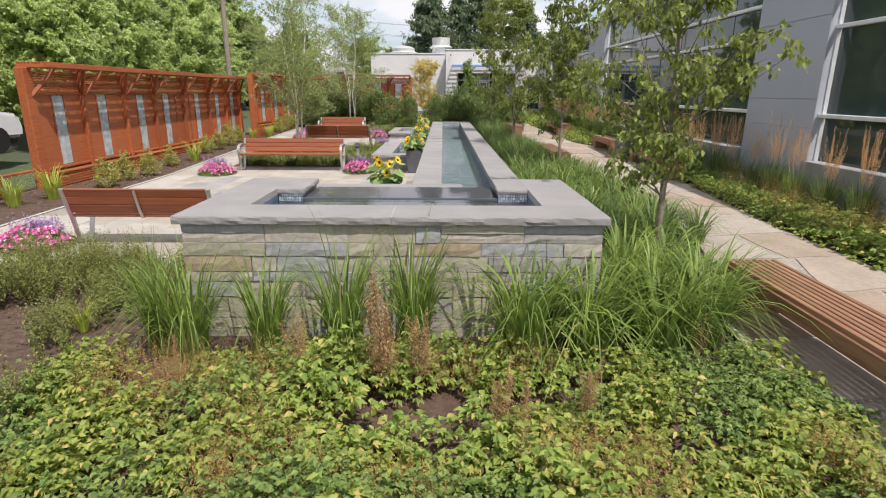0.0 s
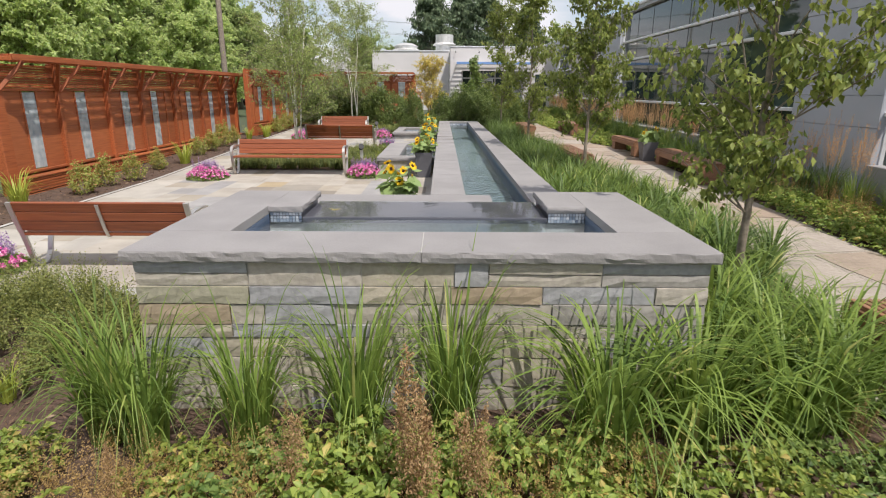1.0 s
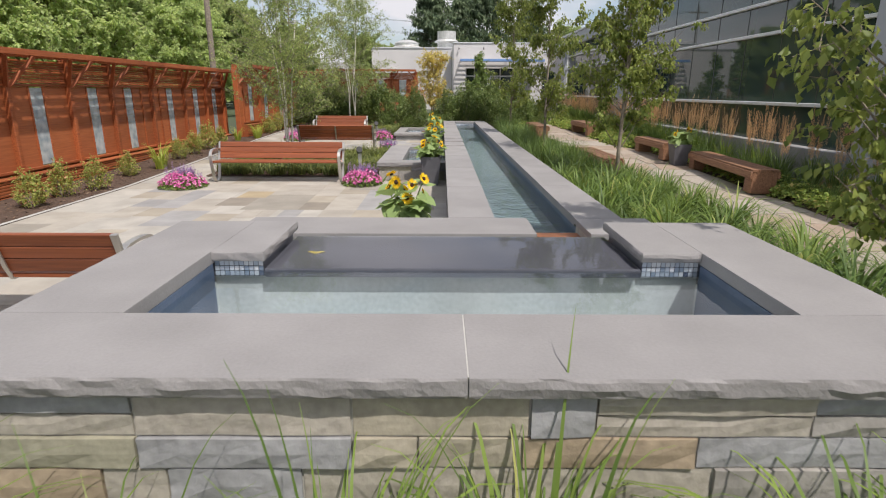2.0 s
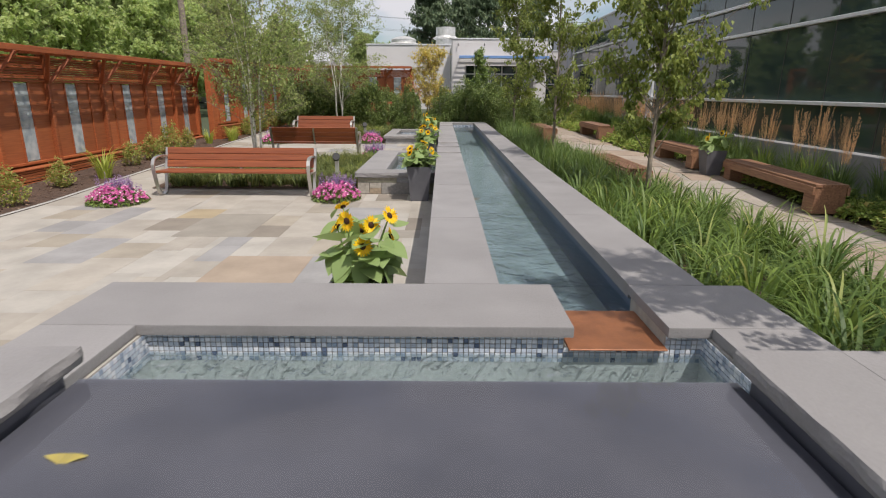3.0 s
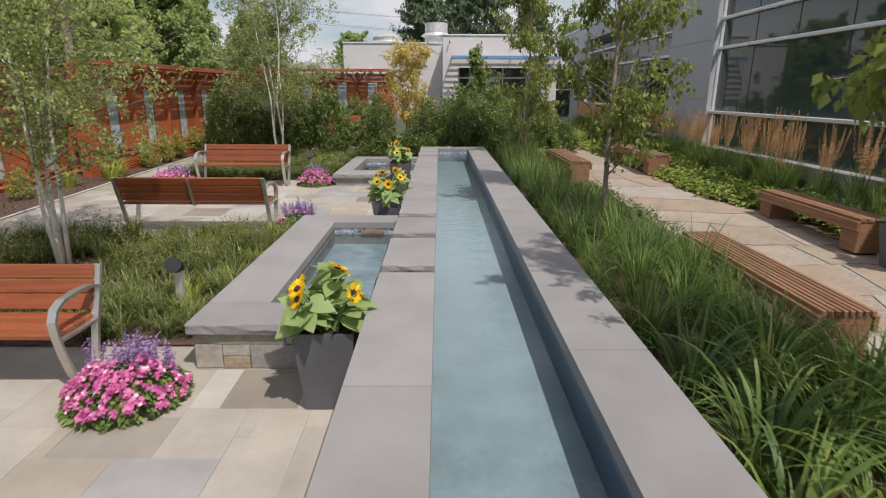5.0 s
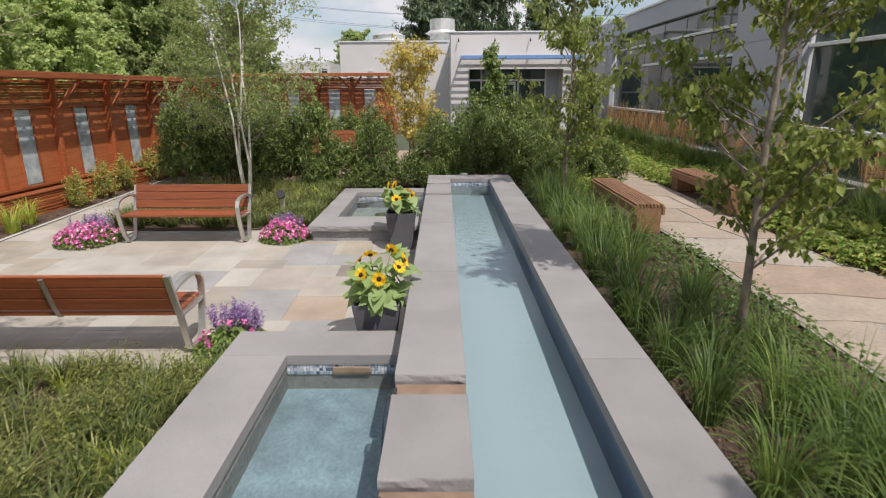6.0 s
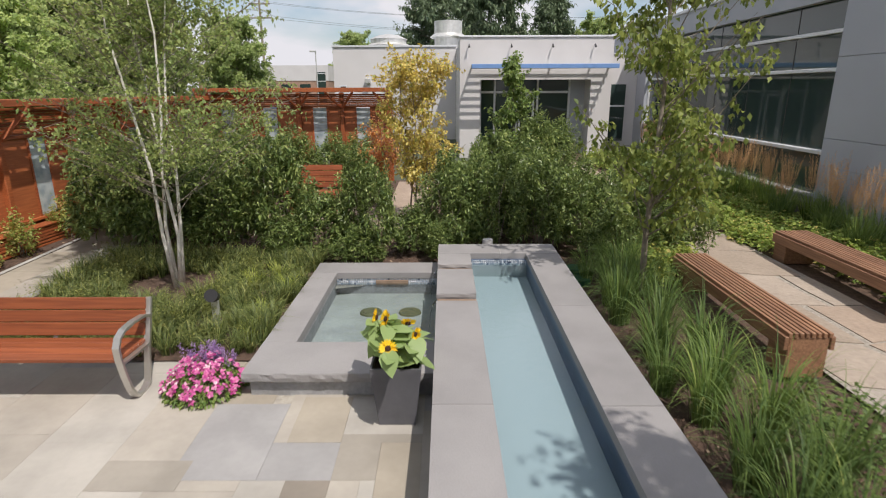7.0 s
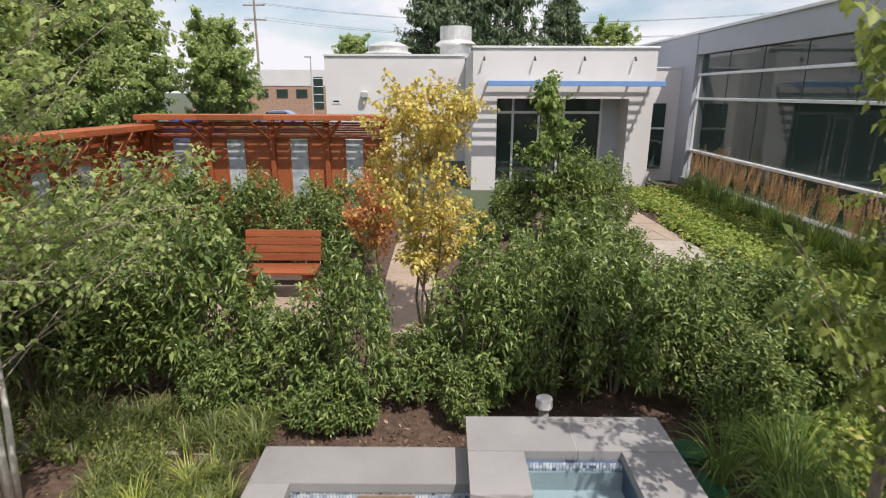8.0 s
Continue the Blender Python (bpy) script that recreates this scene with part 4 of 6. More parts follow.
        # panes cast no shadow, so sunlight crosses the building to the bed
        part("pane", box(xw + 0.2, xw + 0.23, y0, y1, 0.62, head), M_GLASS, b, "dark reflective window glass").visible_shadow = False
        part("window_rail", box(xw + 0.06, xw + 0.198, y0, y1, 1.4, 1.47, 0.008), M_METALTRIM, b)
        for z in (2.92, 3.6):
            part("window_rail", box(xw + 0.1, xw + 0.198, y0, y1, z, z + 0.07, 0.008), M_METALTRIM, b)
        n = max(2, round((y1 - y0) / 1.55))
        for k in range(n + 1):
            y = y0 + (y1 - y0) * k / n
            if k in (0, n):
                part("mullion", box(xw + 0.13, xw + 0.199, y - 0.025, y + 0.025, 0.62, head), M_METALTRIM, b)
            else:
                part("glass_seam", box(xw + 0.192, xw + 0.199, y - 0.008, y + 0.008, 0.62, head), M_BLACK, b)
    part("roof_cap", box(xw - 0.04, xw + 0.24, -14.0, 38.5, zt, zt + 0.08, 0.01), M_METALTRIM, b)
    # unseen shadowless strip, added with the roof set back so sun reaches the bed
    part("sun_gap_strip", box(xw + 0.24, 9.6, -14.0, 38.5, zt - 0.02, zt + 0.02), M_GLASS, b, "unseen shadowless strip added behind the facade to let the sun past").visible_shadow = False
    part("roof", box(9.6, 22, -14.0, 38.5, zt - 0.2, zt), M_CONCRETE, b)
    part("end_wall", box(xw + 0.4, 22, 38.1, 38.5, -0.3, zt - 0.2), M_PANELWALL, b)
    part("end_wall", box(xw + 0.4, 22, -14.0, -13.6, -0.3, zt - 0.2), M_PANELWALL, b)
    return b


building_right()


# ---------------------------------------------------------------- beds and paving base
def bed_sheet(name, x_lo, x_hi, y0, y1, mat, lift, label, category):
    n = max(2, int((y1 - y0) / 0.5))
    ys = [y0 + (y1 - y0) * k / n for k in range(n + 1)]
    return thing(name, strip_mesh(x_lo, x_hi, ys, mat, lift, 6), mat, label, category, kind="structure")


def between(table):
    """A smooth edge through (y, x) pairs."""
    ys, xs = [p[0] for p in table], [p[1] for p in table]
    return lambda y: float(np.interp(y, ys, xs))


PATH_L = between(((-14, 2.8), (0.3, 2.84), (1.0, 3.2), (1.8, 3.45), (3, 3.9), (7, 4.0), (9.5, 3.72), (13, 3.65), (20, 3.45), (25, 3.3), (31, 3.2)))
PATH_R = between(((-14, 5.2), (4, 5.45), (8, 5.8), (14.6, 5.75), (15.8, 5.15), (21, 4.9), (28, 4.5), (31, 4.3)))
FENCE_X = between(((0, -7.7), (18.0, -7.7), (18.2, -6.95), (27.3, -6.2)))
bed_sheet("soil_front", lambda y: -9.0, lambda y: 7.0, -12.0, 2.06, M_MULCH, -0.05, "dark bark mulch of the front planting bed", "mulch bed")
bed_sheet("soil_channel", lambda y: 1.5, lambda y: PATH_L(y) + 0.05, 2.06, 32.3, M_MULCH, -0.04, "dark bark mulch beside the channel", "mulch bed")
bed_sheet("soil_right", lambda y: PATH_R(y) - 0.05, lambda y: 7.2, 2.06, 33.0, M_MULCH, -0.04, "dark bark mulch below the glazed wall", "mulch bed")
bed_sheet("soil_fence", lambda y: FENCE_X(y) - 0.35, lambda y: -6.0, 2.06, 27.3, M_MULCH, -0.01, "dark bark mulch strip along the fence", "mulch bed")
bed_sheet("soil_back", lambda y: -6.02, lambda y: 1.5, 19.9, 27.4, M_MULCH, -0.035, "dark bark mulch under the hedge", "mulch bed")
bed_sheet("soil_birch", lambda y: -4.98, lambda y: -1.3, 10.15, 13.2, M_MULCH, 0.02, "mulched birch bed in the paving", "mulch bed")
bed_sheet("soil_birch_far", lambda y: -4.93, lambda y: -1.58, 17.4, 19.95, M_MULCH, 0.02, "mulched far birch bed in the paving", "mulch bed")
plaza = bed_sheet("pavement", lambda y: -5.99, lambda y: -4.9 if y > 19.8 else -1.3 if 9.95 < y < 13.2 else -1.5 if 17.05 < y < 19.5 else 0.05, 2.06, 22.3, M_JOINT, -0.004, "cream, grey and buff flagstone paving laid in a random pattern", "paving")
path = bed_sheet("path", PATH_L, PATH_R, -12.0, 31.0, M_GRAVEL, -0.006, "irregular tan flagstone path with gravel joints", "path")
part("edging", strip_mesh(lambda y: -6.06, lambda y: -5.985, [2.06 + 0.5 * k for k in range(41)], M_CONCRETE, 0.012), M_CONCRETE, plaza)
part("curb", box(-5.95, -1.72, 1.9, 2.05, -0.2, ground_z(2) + 0.012, 0.01), M_CONCRETE, plaza, "pale concrete edge of the paving")
bed_sheet("path_back", lambda y: -1.1, lambda y: -0.3, 22.3, 27.0, M_PATH, 0.0, "tan flagstone walk behind the hedge", "path")
bed_sheet("patio_back", lambda y: -3.6, lambda y: -1.1, 22.55, 24.0, M_PATH, 0.0, "small tan flagstone patio under the timber bench", "path")
bed_sheet("path_cross", lambda y: 2.0, lambda y: 3.4, 24.1, 25.0, M_PATH, 0.0, "tan flagstone side walk", "path")

# ---------------------------------------------------------------- foliage materials
L_GRASS = leaf_material("grass blades", (0.085, 0.15, 0.032), (0.25, 0.345, 0.075), tip=(0.42, 0.43, 0.14))
L_GRASSROW = leaf_material("mid-green grass blades", (0.072, 0.132, 0.034), (0.215, 0.305, 0.075), tip=(0.36, 0.4, 0.13))
L_GRASSDARK = leaf_material("dark grass blades", (0.062, 0.115, 0.034), (0.175, 0.25, 0.066))
L_LIME = leaf_material("lime day lily blades", (0.28, 0.35, 0.055), (0.46, 0.51, 0.11))
L_COVER = leaf_material("groundcover leaves", (0.12, 0.185, 0.04), (0.36, 0.415, 0.095), tip=(0.52, 0.43, 0.14))
L_COVERY = leaf_material("yellowing groundcover leaves", (0.135, 0.215, 0.045), (0.345, 0.425, 0.1), tip=(0.5, 0.42, 0.14))
L_COVERD = leaf_material("dark groundcover leaves", (0.09, 0.16, 0.042), (0.27, 0.355, 0.1))
# darker groundcover green, with the tree shade over the edging put into it
L_EDGE = leaf_material("shaded edging leaves", (0.062, 0.115, 0.034), (0.19, 0.27, 0.075))
L_SAGE = leaf_material("grey-green catmint", (0.095, 0.125, 0.042), (0.32, 0.34, 0.1))
L_STRAP = leaf_material("lilyturf straps", (0.06, 0.095, 0.03), (0.235, 0.275, 0.09), tip=(0.42, 0.42, 0.15))
L_PLUME = leaf_material("rust seed plumes", (0.27, 0.165, 0.08), (0.46, 0.32, 0.165), through_light=0.25)
L_DRY = leaf_material("dry seed heads", (0.27, 0.17, 0.065), (0.48, 0.34, 0.13), through_light=0.3)
L_REED = leaf_material("tan reed plumes", (0.48, 0.3, 0.14), (0.7, 0.5, 0.27), through_light=0.4)
L_LAUREL = leaf_material("glossy laurel leaves", (0.068, 0.115, 0.036), (0.225, 0.295, 0.09), rough=0.34, through_light=0.28, tip=(0.36, 0.42, 0.15))
L_TREE = leaf_material("heart-shaped tree leaves", (0.105, 0.155, 0.035), (0.31, 0.36, 0.095), through_light=0.45)
L_BIRCH = leaf_material("birch leaves", (0.155, 0.23, 0.07), (0.4, 0.465, 0.165), through_light=0.45)
L_GOLD = leaf_material("golden leaves", (0.46, 0.38, 0.075), (0.68, 0.58, 0.2), through_light=0.35, tip=(0.36, 0.42, 0.1))
L_ORANGE = leaf_material("orange-red leaves", (0.42, 0.16, 0.06), (0.62, 0.34, 0.12), through_light=0.35, tip=(0.6, 0.45, 0.12))
L_SPIREA = leaf_material("spirea leaves", (0.2, 0.27, 0.065), (0.44, 0.44, 0.13), tip=(0.62, 0.33, 0.18))
# far leaves are paler and duller: distance haze is put into their colour
L_FAR = leaf_material("far tree leaves", (0.245, 0.345, 0.12), (0.53, 0.615, 0.255), through_light=0.5)
L_FARMID = leaf_material("distant tree leaves", (0.185, 0.265, 0.095), (0.42, 0.5, 0.205), through_light=0.45)
L_FARDARK = leaf_material("conifer needles", (0.075, 0.12, 0.07), (0.2, 0.26, 0.14), through_light=0.2)
L_SUNLEAF = leaf_material("sunflower leaves", (0.23, 0.33, 0.12), (0.39, 0.49, 0.21), through_light=0.3)
L_PETAL = leaf_material("sunflower petals", (0.8, 0.48, 0.01), (0.9, 0.65, 0.03), through_light=0.3)
L_PINK = leaf_material("pink blossoms", (0.42, 0.045, 0.24), (0.76, 0.25, 0.48), through_light=0.3, tip=(0.84, 0.64, 0.7))
L_PURPLE = leaf_material("purple salvia", (0.25, 0.14, 0.34), (0.48, 0.34, 0.56), through_light=0.25)
M_BARK = material("grey bark", (0.3, 0.255, 0.205), rough=0.9, noise_scale=18, noise_amount=0.4, bump=0.6, bump_scale=60, fine=0.4)
M_BIRCHBARK = material("white birch bark", (0.85, 0.82, 0.76), rough=0.75, noise_scale=26, noise_amount=0.3, bump=0.4, bump_scale=50, fine=0.15, second=(0.7, 0.66, 0.6))
M_DISC = material("sunflower disc", (0.06, 0.025, 0.012), rough=0.95, noise_scale=60, bump=0.9, bump_scale=200, fine=0.5)
M_SOIL = material("potting soil", (0.04, 0.028, 0.02), rough=1.0, noise_scale=30, bump=0.8, fine=0.6)


def scatter(n, x0, x1, y0, y1, keep=None):
    p = np.stack([rng.uniform(x0, x1, n), rng.uniform(y0, y1, n)], 1)
    return p[[bool(keep(x, y)) for x, y in p]] if keep else p


def gz(ys):
    return -0.1 + 0.03 * np.clip(ys - 9.0, 0, 8) + 0.02 * np.maximum(0, ys - 17)


def cover_mesh(points, heights, leaves, size, mat, spread=0.16):
    """Clumps of leafy stems: each point carries a little dome of leaves."""
    n = len(points)
    c = np.repeat(np.column_stack([points, gz(points[:, 1]) - 0.03]), leaves, 0)
    h = np.repeat(heights, leaves)
    th, u = rng.uniform(0, 2 * np.pi, n * leaves), np.sqrt(rng.uniform(0, 1, n * leaves))
    out = np.stack([np.cos(th), np.sin(th), np.zeros_like(th)], 1)
    at = c + out * (u * spread)[:, None]
    at[:, 2] += h * (1 - 0.75 * u ** 2) * rng.uniform(0.55, 1.0, len(h))
    way = out * rng.uniform(0.5, 1.1, (len(h), 1)) + rng.normal(size=(len(h), 3)) * 0.35 + (0, 0, 0.25)
    # each leaf has three leaflets
    side = np.cross(way, (0.0, 0.0, 1.0)) * 0.95
    at = np.concatenate([at, at, at])
    way = np.concatenate([way, way + side, way - side])
    L = np.concatenate([k * rng.uniform(0.7, 1.25, len(h)) * size for k in (1.0, 0.8, 0.8)])
    return leaf_mesh(at, way, L, L * rng.uniform(0.42, 0.62, len(L)), mat, rng)


def stuff(name, me, label, category):
    return tagged(new(name, me), label, category, kind="stuff")


# front groundcover
def front_keep(x, y):
    return 1.9 * noise.noise((x * 0.9, y * 1.1, 4.2)) > -0.75 and not (x < -2.2 and y > -1.55 + 0.4 * noise.noise((x, y, 1)))


pf = scatter(1000, -3.6, 4.2, -3.3, -0.55, lambda x, y: front_keep(x, y) and x < PATH_L(y) + 0.04)
low = np.array([0.45 + 0.75 * noise.noise((x * 0.8 + 3, y * 0.8, 8.0)) for x, y in pf]) > 0.62
mid = (np.abs(pf[:, 0] - 0.3 + 0.5 * np.sin(pf[:, 1] * 3)) < 1.0) & ~low
swell = np.array([0.24 + 0.2 * noise.noise((x * 1.3, y * 1.5, 6.0)) for x, y in pf]) + rng.uniform(-0.06, 0.08, len(pf))
fine = np.array([noise.noise((x * 1.6 + 9, y * 1.6, 3.0)) for x, y in pf]) > 0.1
stuff("groundcover", cover_mesh(pf[~mid & fine], swell[~mid & fine], 52, 0.047, L_COVERD, 0.19), "fine-leaved darker green groundcover in the front bed", "groundcover")
stuff("groundcover", cover_mesh(pf[~mid & ~fine], swell[~mid & ~fine], 42, 0.056, L_COVER, 0.18), "mid-green leafy groundcover with yellowing leaves in the front bed", "groundcover")
stuff("groundcover", cover_mesh(pf[mid], swell[mid] + 0.05, 36, 0.064, L_COVERY, 0.18), "yellow-green astilbe foliage in the front bed", "groundcover")
pd = scatter(900, 1.9, 3.95, -0.7, 9.5, lambda x, y: x < PATH_L(y) - 0.1 and (y < 1.5 or x > PATH_L(y) - 0.75) and noise.noise((x * 1.5, y * 1.5, 7.0)) > -0.15)
stuff("groundcover", cover_mesh(pd, rng.uniform(0.12, 0.26, len(pd)), 14, 0.056, L_EDGE), "dark green leafy groundcover beside the path", "groundcover")
pe = scatter(900, 2.6, 3.95, 4.0, 24.0, lambda x, y: PATH_L(y) - 0.85 < x < PATH_L(y) - 0.02 and not (9.7 < y < 12.3) and not (16.9 < y < 19.6))
stuff("groundcover", cover_mesh(pe, rng.uniform(0.12, 0.3, len(pe)), 15, 0.06, L_EDGE), "leafy green edging between grasses and path", "groundcover")
pk = scatter(190, 2.65, 3.5, 19.4, 21.2, lambda x, y: noise.noise((x * 2.1, y * 2.1, 1.5)) > -0.15)
stuff("groundcover", cover_mesh(pk, rng.uniform(0.2, 0.5, len(pk)), 22, 0.085, L_COVER, 0.2), "bright green leafy perennials at the end of the hedge", "groundcover")
pr = scatter(5200, 4.7, 6.95, -3.0, 31.5, lambda x, y: x > PATH_R(y) + 0.06 and x < (6.9 if y < 6 else 6.6) + 0.2 * noise.noise((x, y, 9)) and not (8.6 < y < 14.7 and x < 5.95) and not (18 < y < 20.7 and x < 5.5))
stuff("groundcover", cover_mesh(pr, rng.uniform(0.16, 0.34, len(pr)), 14, 0.085, L_COVERY, 0.2), "bright green strawberry-like groundcover beside the path", "groundcover")

# grey-green catmint on the front left, lilyturf in the birch beds
ps = scatter(620, -6.0, -1.85, -1.7, 1.8, lambda x, y: noise.noise((x * 1.7, y * 1.7, 2.0)) > 0.04)


def sprig_mesh(points, height, sprigs, mat, leaves=12, size=0.028):
    n = len(points) * sprigs
    c = np.repeat(np.column_stack([points, gz(points[:, 1]) - 0.03]), sprigs, 0)
    th = rng.uniform(0, 2 * np.pi, n)
    lean = np.stack([np.cos(th), np.sin(th), np.zeros(n)], 1) * rng.uniform(0.05, 0.42, (n, 1)) + (0, 0, 1)
    H = rng.uniform(0.5, 1.15, n) * height * np.repeat([0.6 + 1.1 * abs(noise.noise((x * 2.3, y * 2.3, 7.7))) for x, y in points], sprigs)
    s = np.tile(np.linspace(0.25, 1.0, leaves), n)
    at = np.repeat(c, leaves, 0) + np.repeat(lean * H[:, None], leaves, 0) * s[:, None]
    way = rng.normal(size=(n * leaves, 3)) + (0, 0, 0.5)
    L = rng.uniform(0.7, 1.2, n * leaves) * size * np.where(s > 0.8, 0.7, 1.0)
    return leaf_mesh(at, way, L, L * 0.5, mat, rng)


ph = scatter(140, -4.1, -1.85, 0.6, 1.6)
stuff("catmint", sprig_mesh(ph, 0.46, 17, L_SAGE, 21, 0.028), "taller grey-green catmint before the paving edge", "perennials")
stuff("catmint", sprig_mesh(ps, 0.4, 17, L_SAGE, 19, 0.026), "grey-green catmint mounds in the front bed", "perennials")


def strap_mesh(points, height, blades, mat, width=0.009, bend=(0.5, 1.0)):
    n = len(points) * blades
    c = np.repeat(np.column_stack([points, gz(points[:, 1]) - 0.02]), blades, 0)
    th = rng.uniform(0, 2 * np.pi, n)
    way = np.stack([np.cos(th), np.sin(th), np.zeros(n)], 1)
    return blade_mesh(c + way * rng.uniform(0, 0.04, (n, 1)), way, rng.uniform(0.6, 1.15, n) * height * np.repeat([0.85 + 0.9 * abs(noise.noise((x * 1.6, y * 1.6, 3.3))) for x, y in points], blades), width, mat, rng, rng.uniform(*bend, n), 3)


pb = scatter(900, -4.9, -1.42, 10.25, 13.15, lambda x, y: math.hypot(x + 3.65, y - 11.8) > 0.45 and noise.noise((x * 2.6, y * 2.6, 1.2)) > -0.25)
stuff("lilyturf", strap_mesh(pb, 0.36, 26, L_STRAP, 0.011), "tufted olive-green lilyturf under the near birch", "lilyturf")
pc = scatter(1000, -4.85, -1.7, 17.5, 20.6, lambda x, y: math.hypot(x + 3.3, y - 19.15) > 0.55 and noise.noise((x * 2.6, y * 2.6, 1.2)) > -0.25)
stuff("lilyturf", strap_mesh(pc, 0.36, 26, L_STRAP, 0.011), "tufted olive-green lilyturf under the far birch", "lilyturf")
pm = np.concatenate([scatter(260, -4.8, -1.5, 10.2, 13.1, lambda x, y: noise.noise((x * 1.1, y * 1.1, 6.6)) > -0.05), scatter(150, -4.7, -2.2, 17.6, 20.2, lambda x, y: math.hypot(x + 3.3, y - 19.15) > 0.55 and noise.noise((x * 1.1, y * 1.1, 6.6)) > 0.0)])
stuff("catmint", sprig_mesh(pm, 0.42, 15, L_SAGE, 13, 0.036), "grey-green catmint among the lilyturf", "perennials")


# loose bark chips over the mulch
M_CHIP = leaf_material("bark chips", (0.06, 0.035, 0.024), (0.2, 0.13, 0.09), rough=0.9, through_light=0.0, tip=(0.34, 0.25, 0.18))
chips = np.concatenate([scatter(5000, -6.0, 2.9, -3.4, 1.9, lambda x, y: not (-1.7 < x < 1.75 and y > 0.0)), scatter(3500, 1.6, 3.0, 2.1, 19.8), scatter(4500, -4.9, 3.3, 19.97, 21.9), scatter(2600, -7.6, -6.1, 4.0, 24.0), scatter(1200, -4.9, -1.4, 10.2, 13.1)])
lift = np.where(chips[:, 1] < 2.06, -0.045, np.where(chips[:, 0] < -6, -0.005, np.where((chips[:, 1] > 10) & (chips[:, 1] < 13.2) & (chips[:, 0] < -1), 0.025, -0.03)))
turn = rng.uniform(0, 2 * np.pi, len(chips))
stuff("bark_chips", leaf_mesh(np.column_stack([chips, gz(chips[:, 1]) + lift]), np.stack([np.cos(turn), np.sin(turn), rng.uniform(-0.1, 0.5, len(turn))], 1), rng.uniform(0.02, 0.065, len(turn)), rng.uniform(0.012, 0.028, len(turn)), M_CHIP, rng, 0.1, 0.0), "loose brown bark chips over the planting beds", "bark chips")


# ---------------------------------------------------------------- ornamental grasses
def grass_clump(seed, height, blades, mat, spread=0.07, width=0.0095, bend=(0.35, 1.05), reach=0.5, tip=0.52):
    r = np.random.default_rng(seed)
    th, u = r.uniform(0, 2 * np.pi, blades), np.sqrt(r.uniform(0, 1, blades))
    out = np.stack([np.cos(th), np.sin(th), np.zeros(blades)], 1)
    return blade_mesh(out * (u * spread)[:, None], out + r.normal(size=(blades, 3)) * 0.35, r.uniform(0.42, 1.08, blades) * height, width * r.uniform(0.6, 1.2, blades), mat, r, r.uniform(*bend, blades) * (0.62 + 0.5 * u), 8, reach, tip)


CLUMPS = [grass_clump(s, 1.52, 150, L_GRASS, 0.11, 0.016, (0.35, 1.45), 0.3, 0.6) for s in (1, 2, 3)]
BIGCLUMP = [grass_clump(s, 1.4, 175, L_GRASS, 0.18, 0.025, (0.6, 1.6), 0.46, 0.58) for s in (4, 5)]
FINECLUMPS = [grass_clump(s, 1.08, 165, m, 0.11, 0.0125, (0.35, 1.4), 0.46, 0.56) for s, m in ((16, L_GRASSDARK), (17, L_GRASSROW), (18, L_GRASSDARK), (19, L_GRASSDARK), (20, L_GRASSROW))]
ROWCLUMPS = [grass_clump(s, 1.14, 78, m, 0.1, 0.027, (0.6, 1.6), 0.52, 0.56) for s, m in ((6, L_GRASSROW), (7, L_GRASSROW), (8, L_GRASSDARK), (9, L_GRASSROW), (10, L_GRASS))]
LIMES = [grass_clump(s, 0.62, 90, L_LIME, 0.08, 0.014, (0.5, 1.1)) for s in (11, 12)]
SMALL = [grass_clump(s, 0.42, 70, L_LIME, 0.05, 0.008, (0.6, 1.2)) for s in (13, 14)]


def plant(name, me, x, y, scale, label, category, group, lift=-0.04):
    ob = tagged(new(name, me), label, category, group)
    ob.matrix_world = pose(x, y, ground_z(y) + lift, 0, 0, rnd.uniform(0, 360)) @ Matrix.Diagonal((scale, scale, scale * rnd.uniform(0.92, 1.08), 1))
    return ob


for x, y, s in ((-1.46, -0.4, 0.95), (-0.88, -0.42, 0.9), (-0.3, -0.4, 1.0), (0.2, -0.25, 0.98), (-1.72, -0.3, 0.85)):
    plant("ornamental_grass", CLUMPS[rnd.randrange(3)], x, y, s, "upright bright green grass clump in front of the stone wall", "ornamental grass", "front grasses")
for x, y, s in ((1.05, -0.42, 0.95), (1.55, -0.3, 0.9), (2.1, -0.3, 0.85), (2.5, -0.12, 0.9), (2.2, 0.2, 0.85), (2.75, 0.35, 0.8), (2.05, 0.6, 0.85), (2.6, 0.85, 0.8)):
    plant("ornamental_grass", BIGCLUMP[rnd.randrange(2)], x, y, s, "large arching bright green grass clump by the tank", "ornamental grass", "front grasses")
for x, y in ((-2.1, -0.75), (-1.2, -2.3), (0.3, -2.35), (2.2, -2.4), (1.9, -2.2), (-2.6, 0.1)):
    plant("grass_tuft", SMALL[rnd.randrange(2)], x, y, 0.9, "small lime-green grass tuft in mulch", "grass tuft", "front tufts")
y = 1.0
while y < 19.8:
    for x in (2.05, 2.45, 2.82, 3.24, 3.6):
        if (rnd.random() < (0.14 if x > 2.5 else 0.04) or (x > 2.5 and y > 16.3)) or x > PATH_L(y) - 0.25 or (x > 3 and y > 9):
            continue
        if y < 2.0 and x < 2.0:
            continue
        plant("ornamental_grass", (ROWCLUMPS if y < 9.5 else FINECLUMPS)[rnd.randrange(5)], x + rnd.uniform(-0.1, 0.1) + (0.12 if y < 3.6 else 0), y + rnd.uniform(-0.14, 0.14), rnd.uniform(0.72, 1.06), "arching green grass clump beside the channel", "ornamental grass", "channel grasses")
    y += 0.64
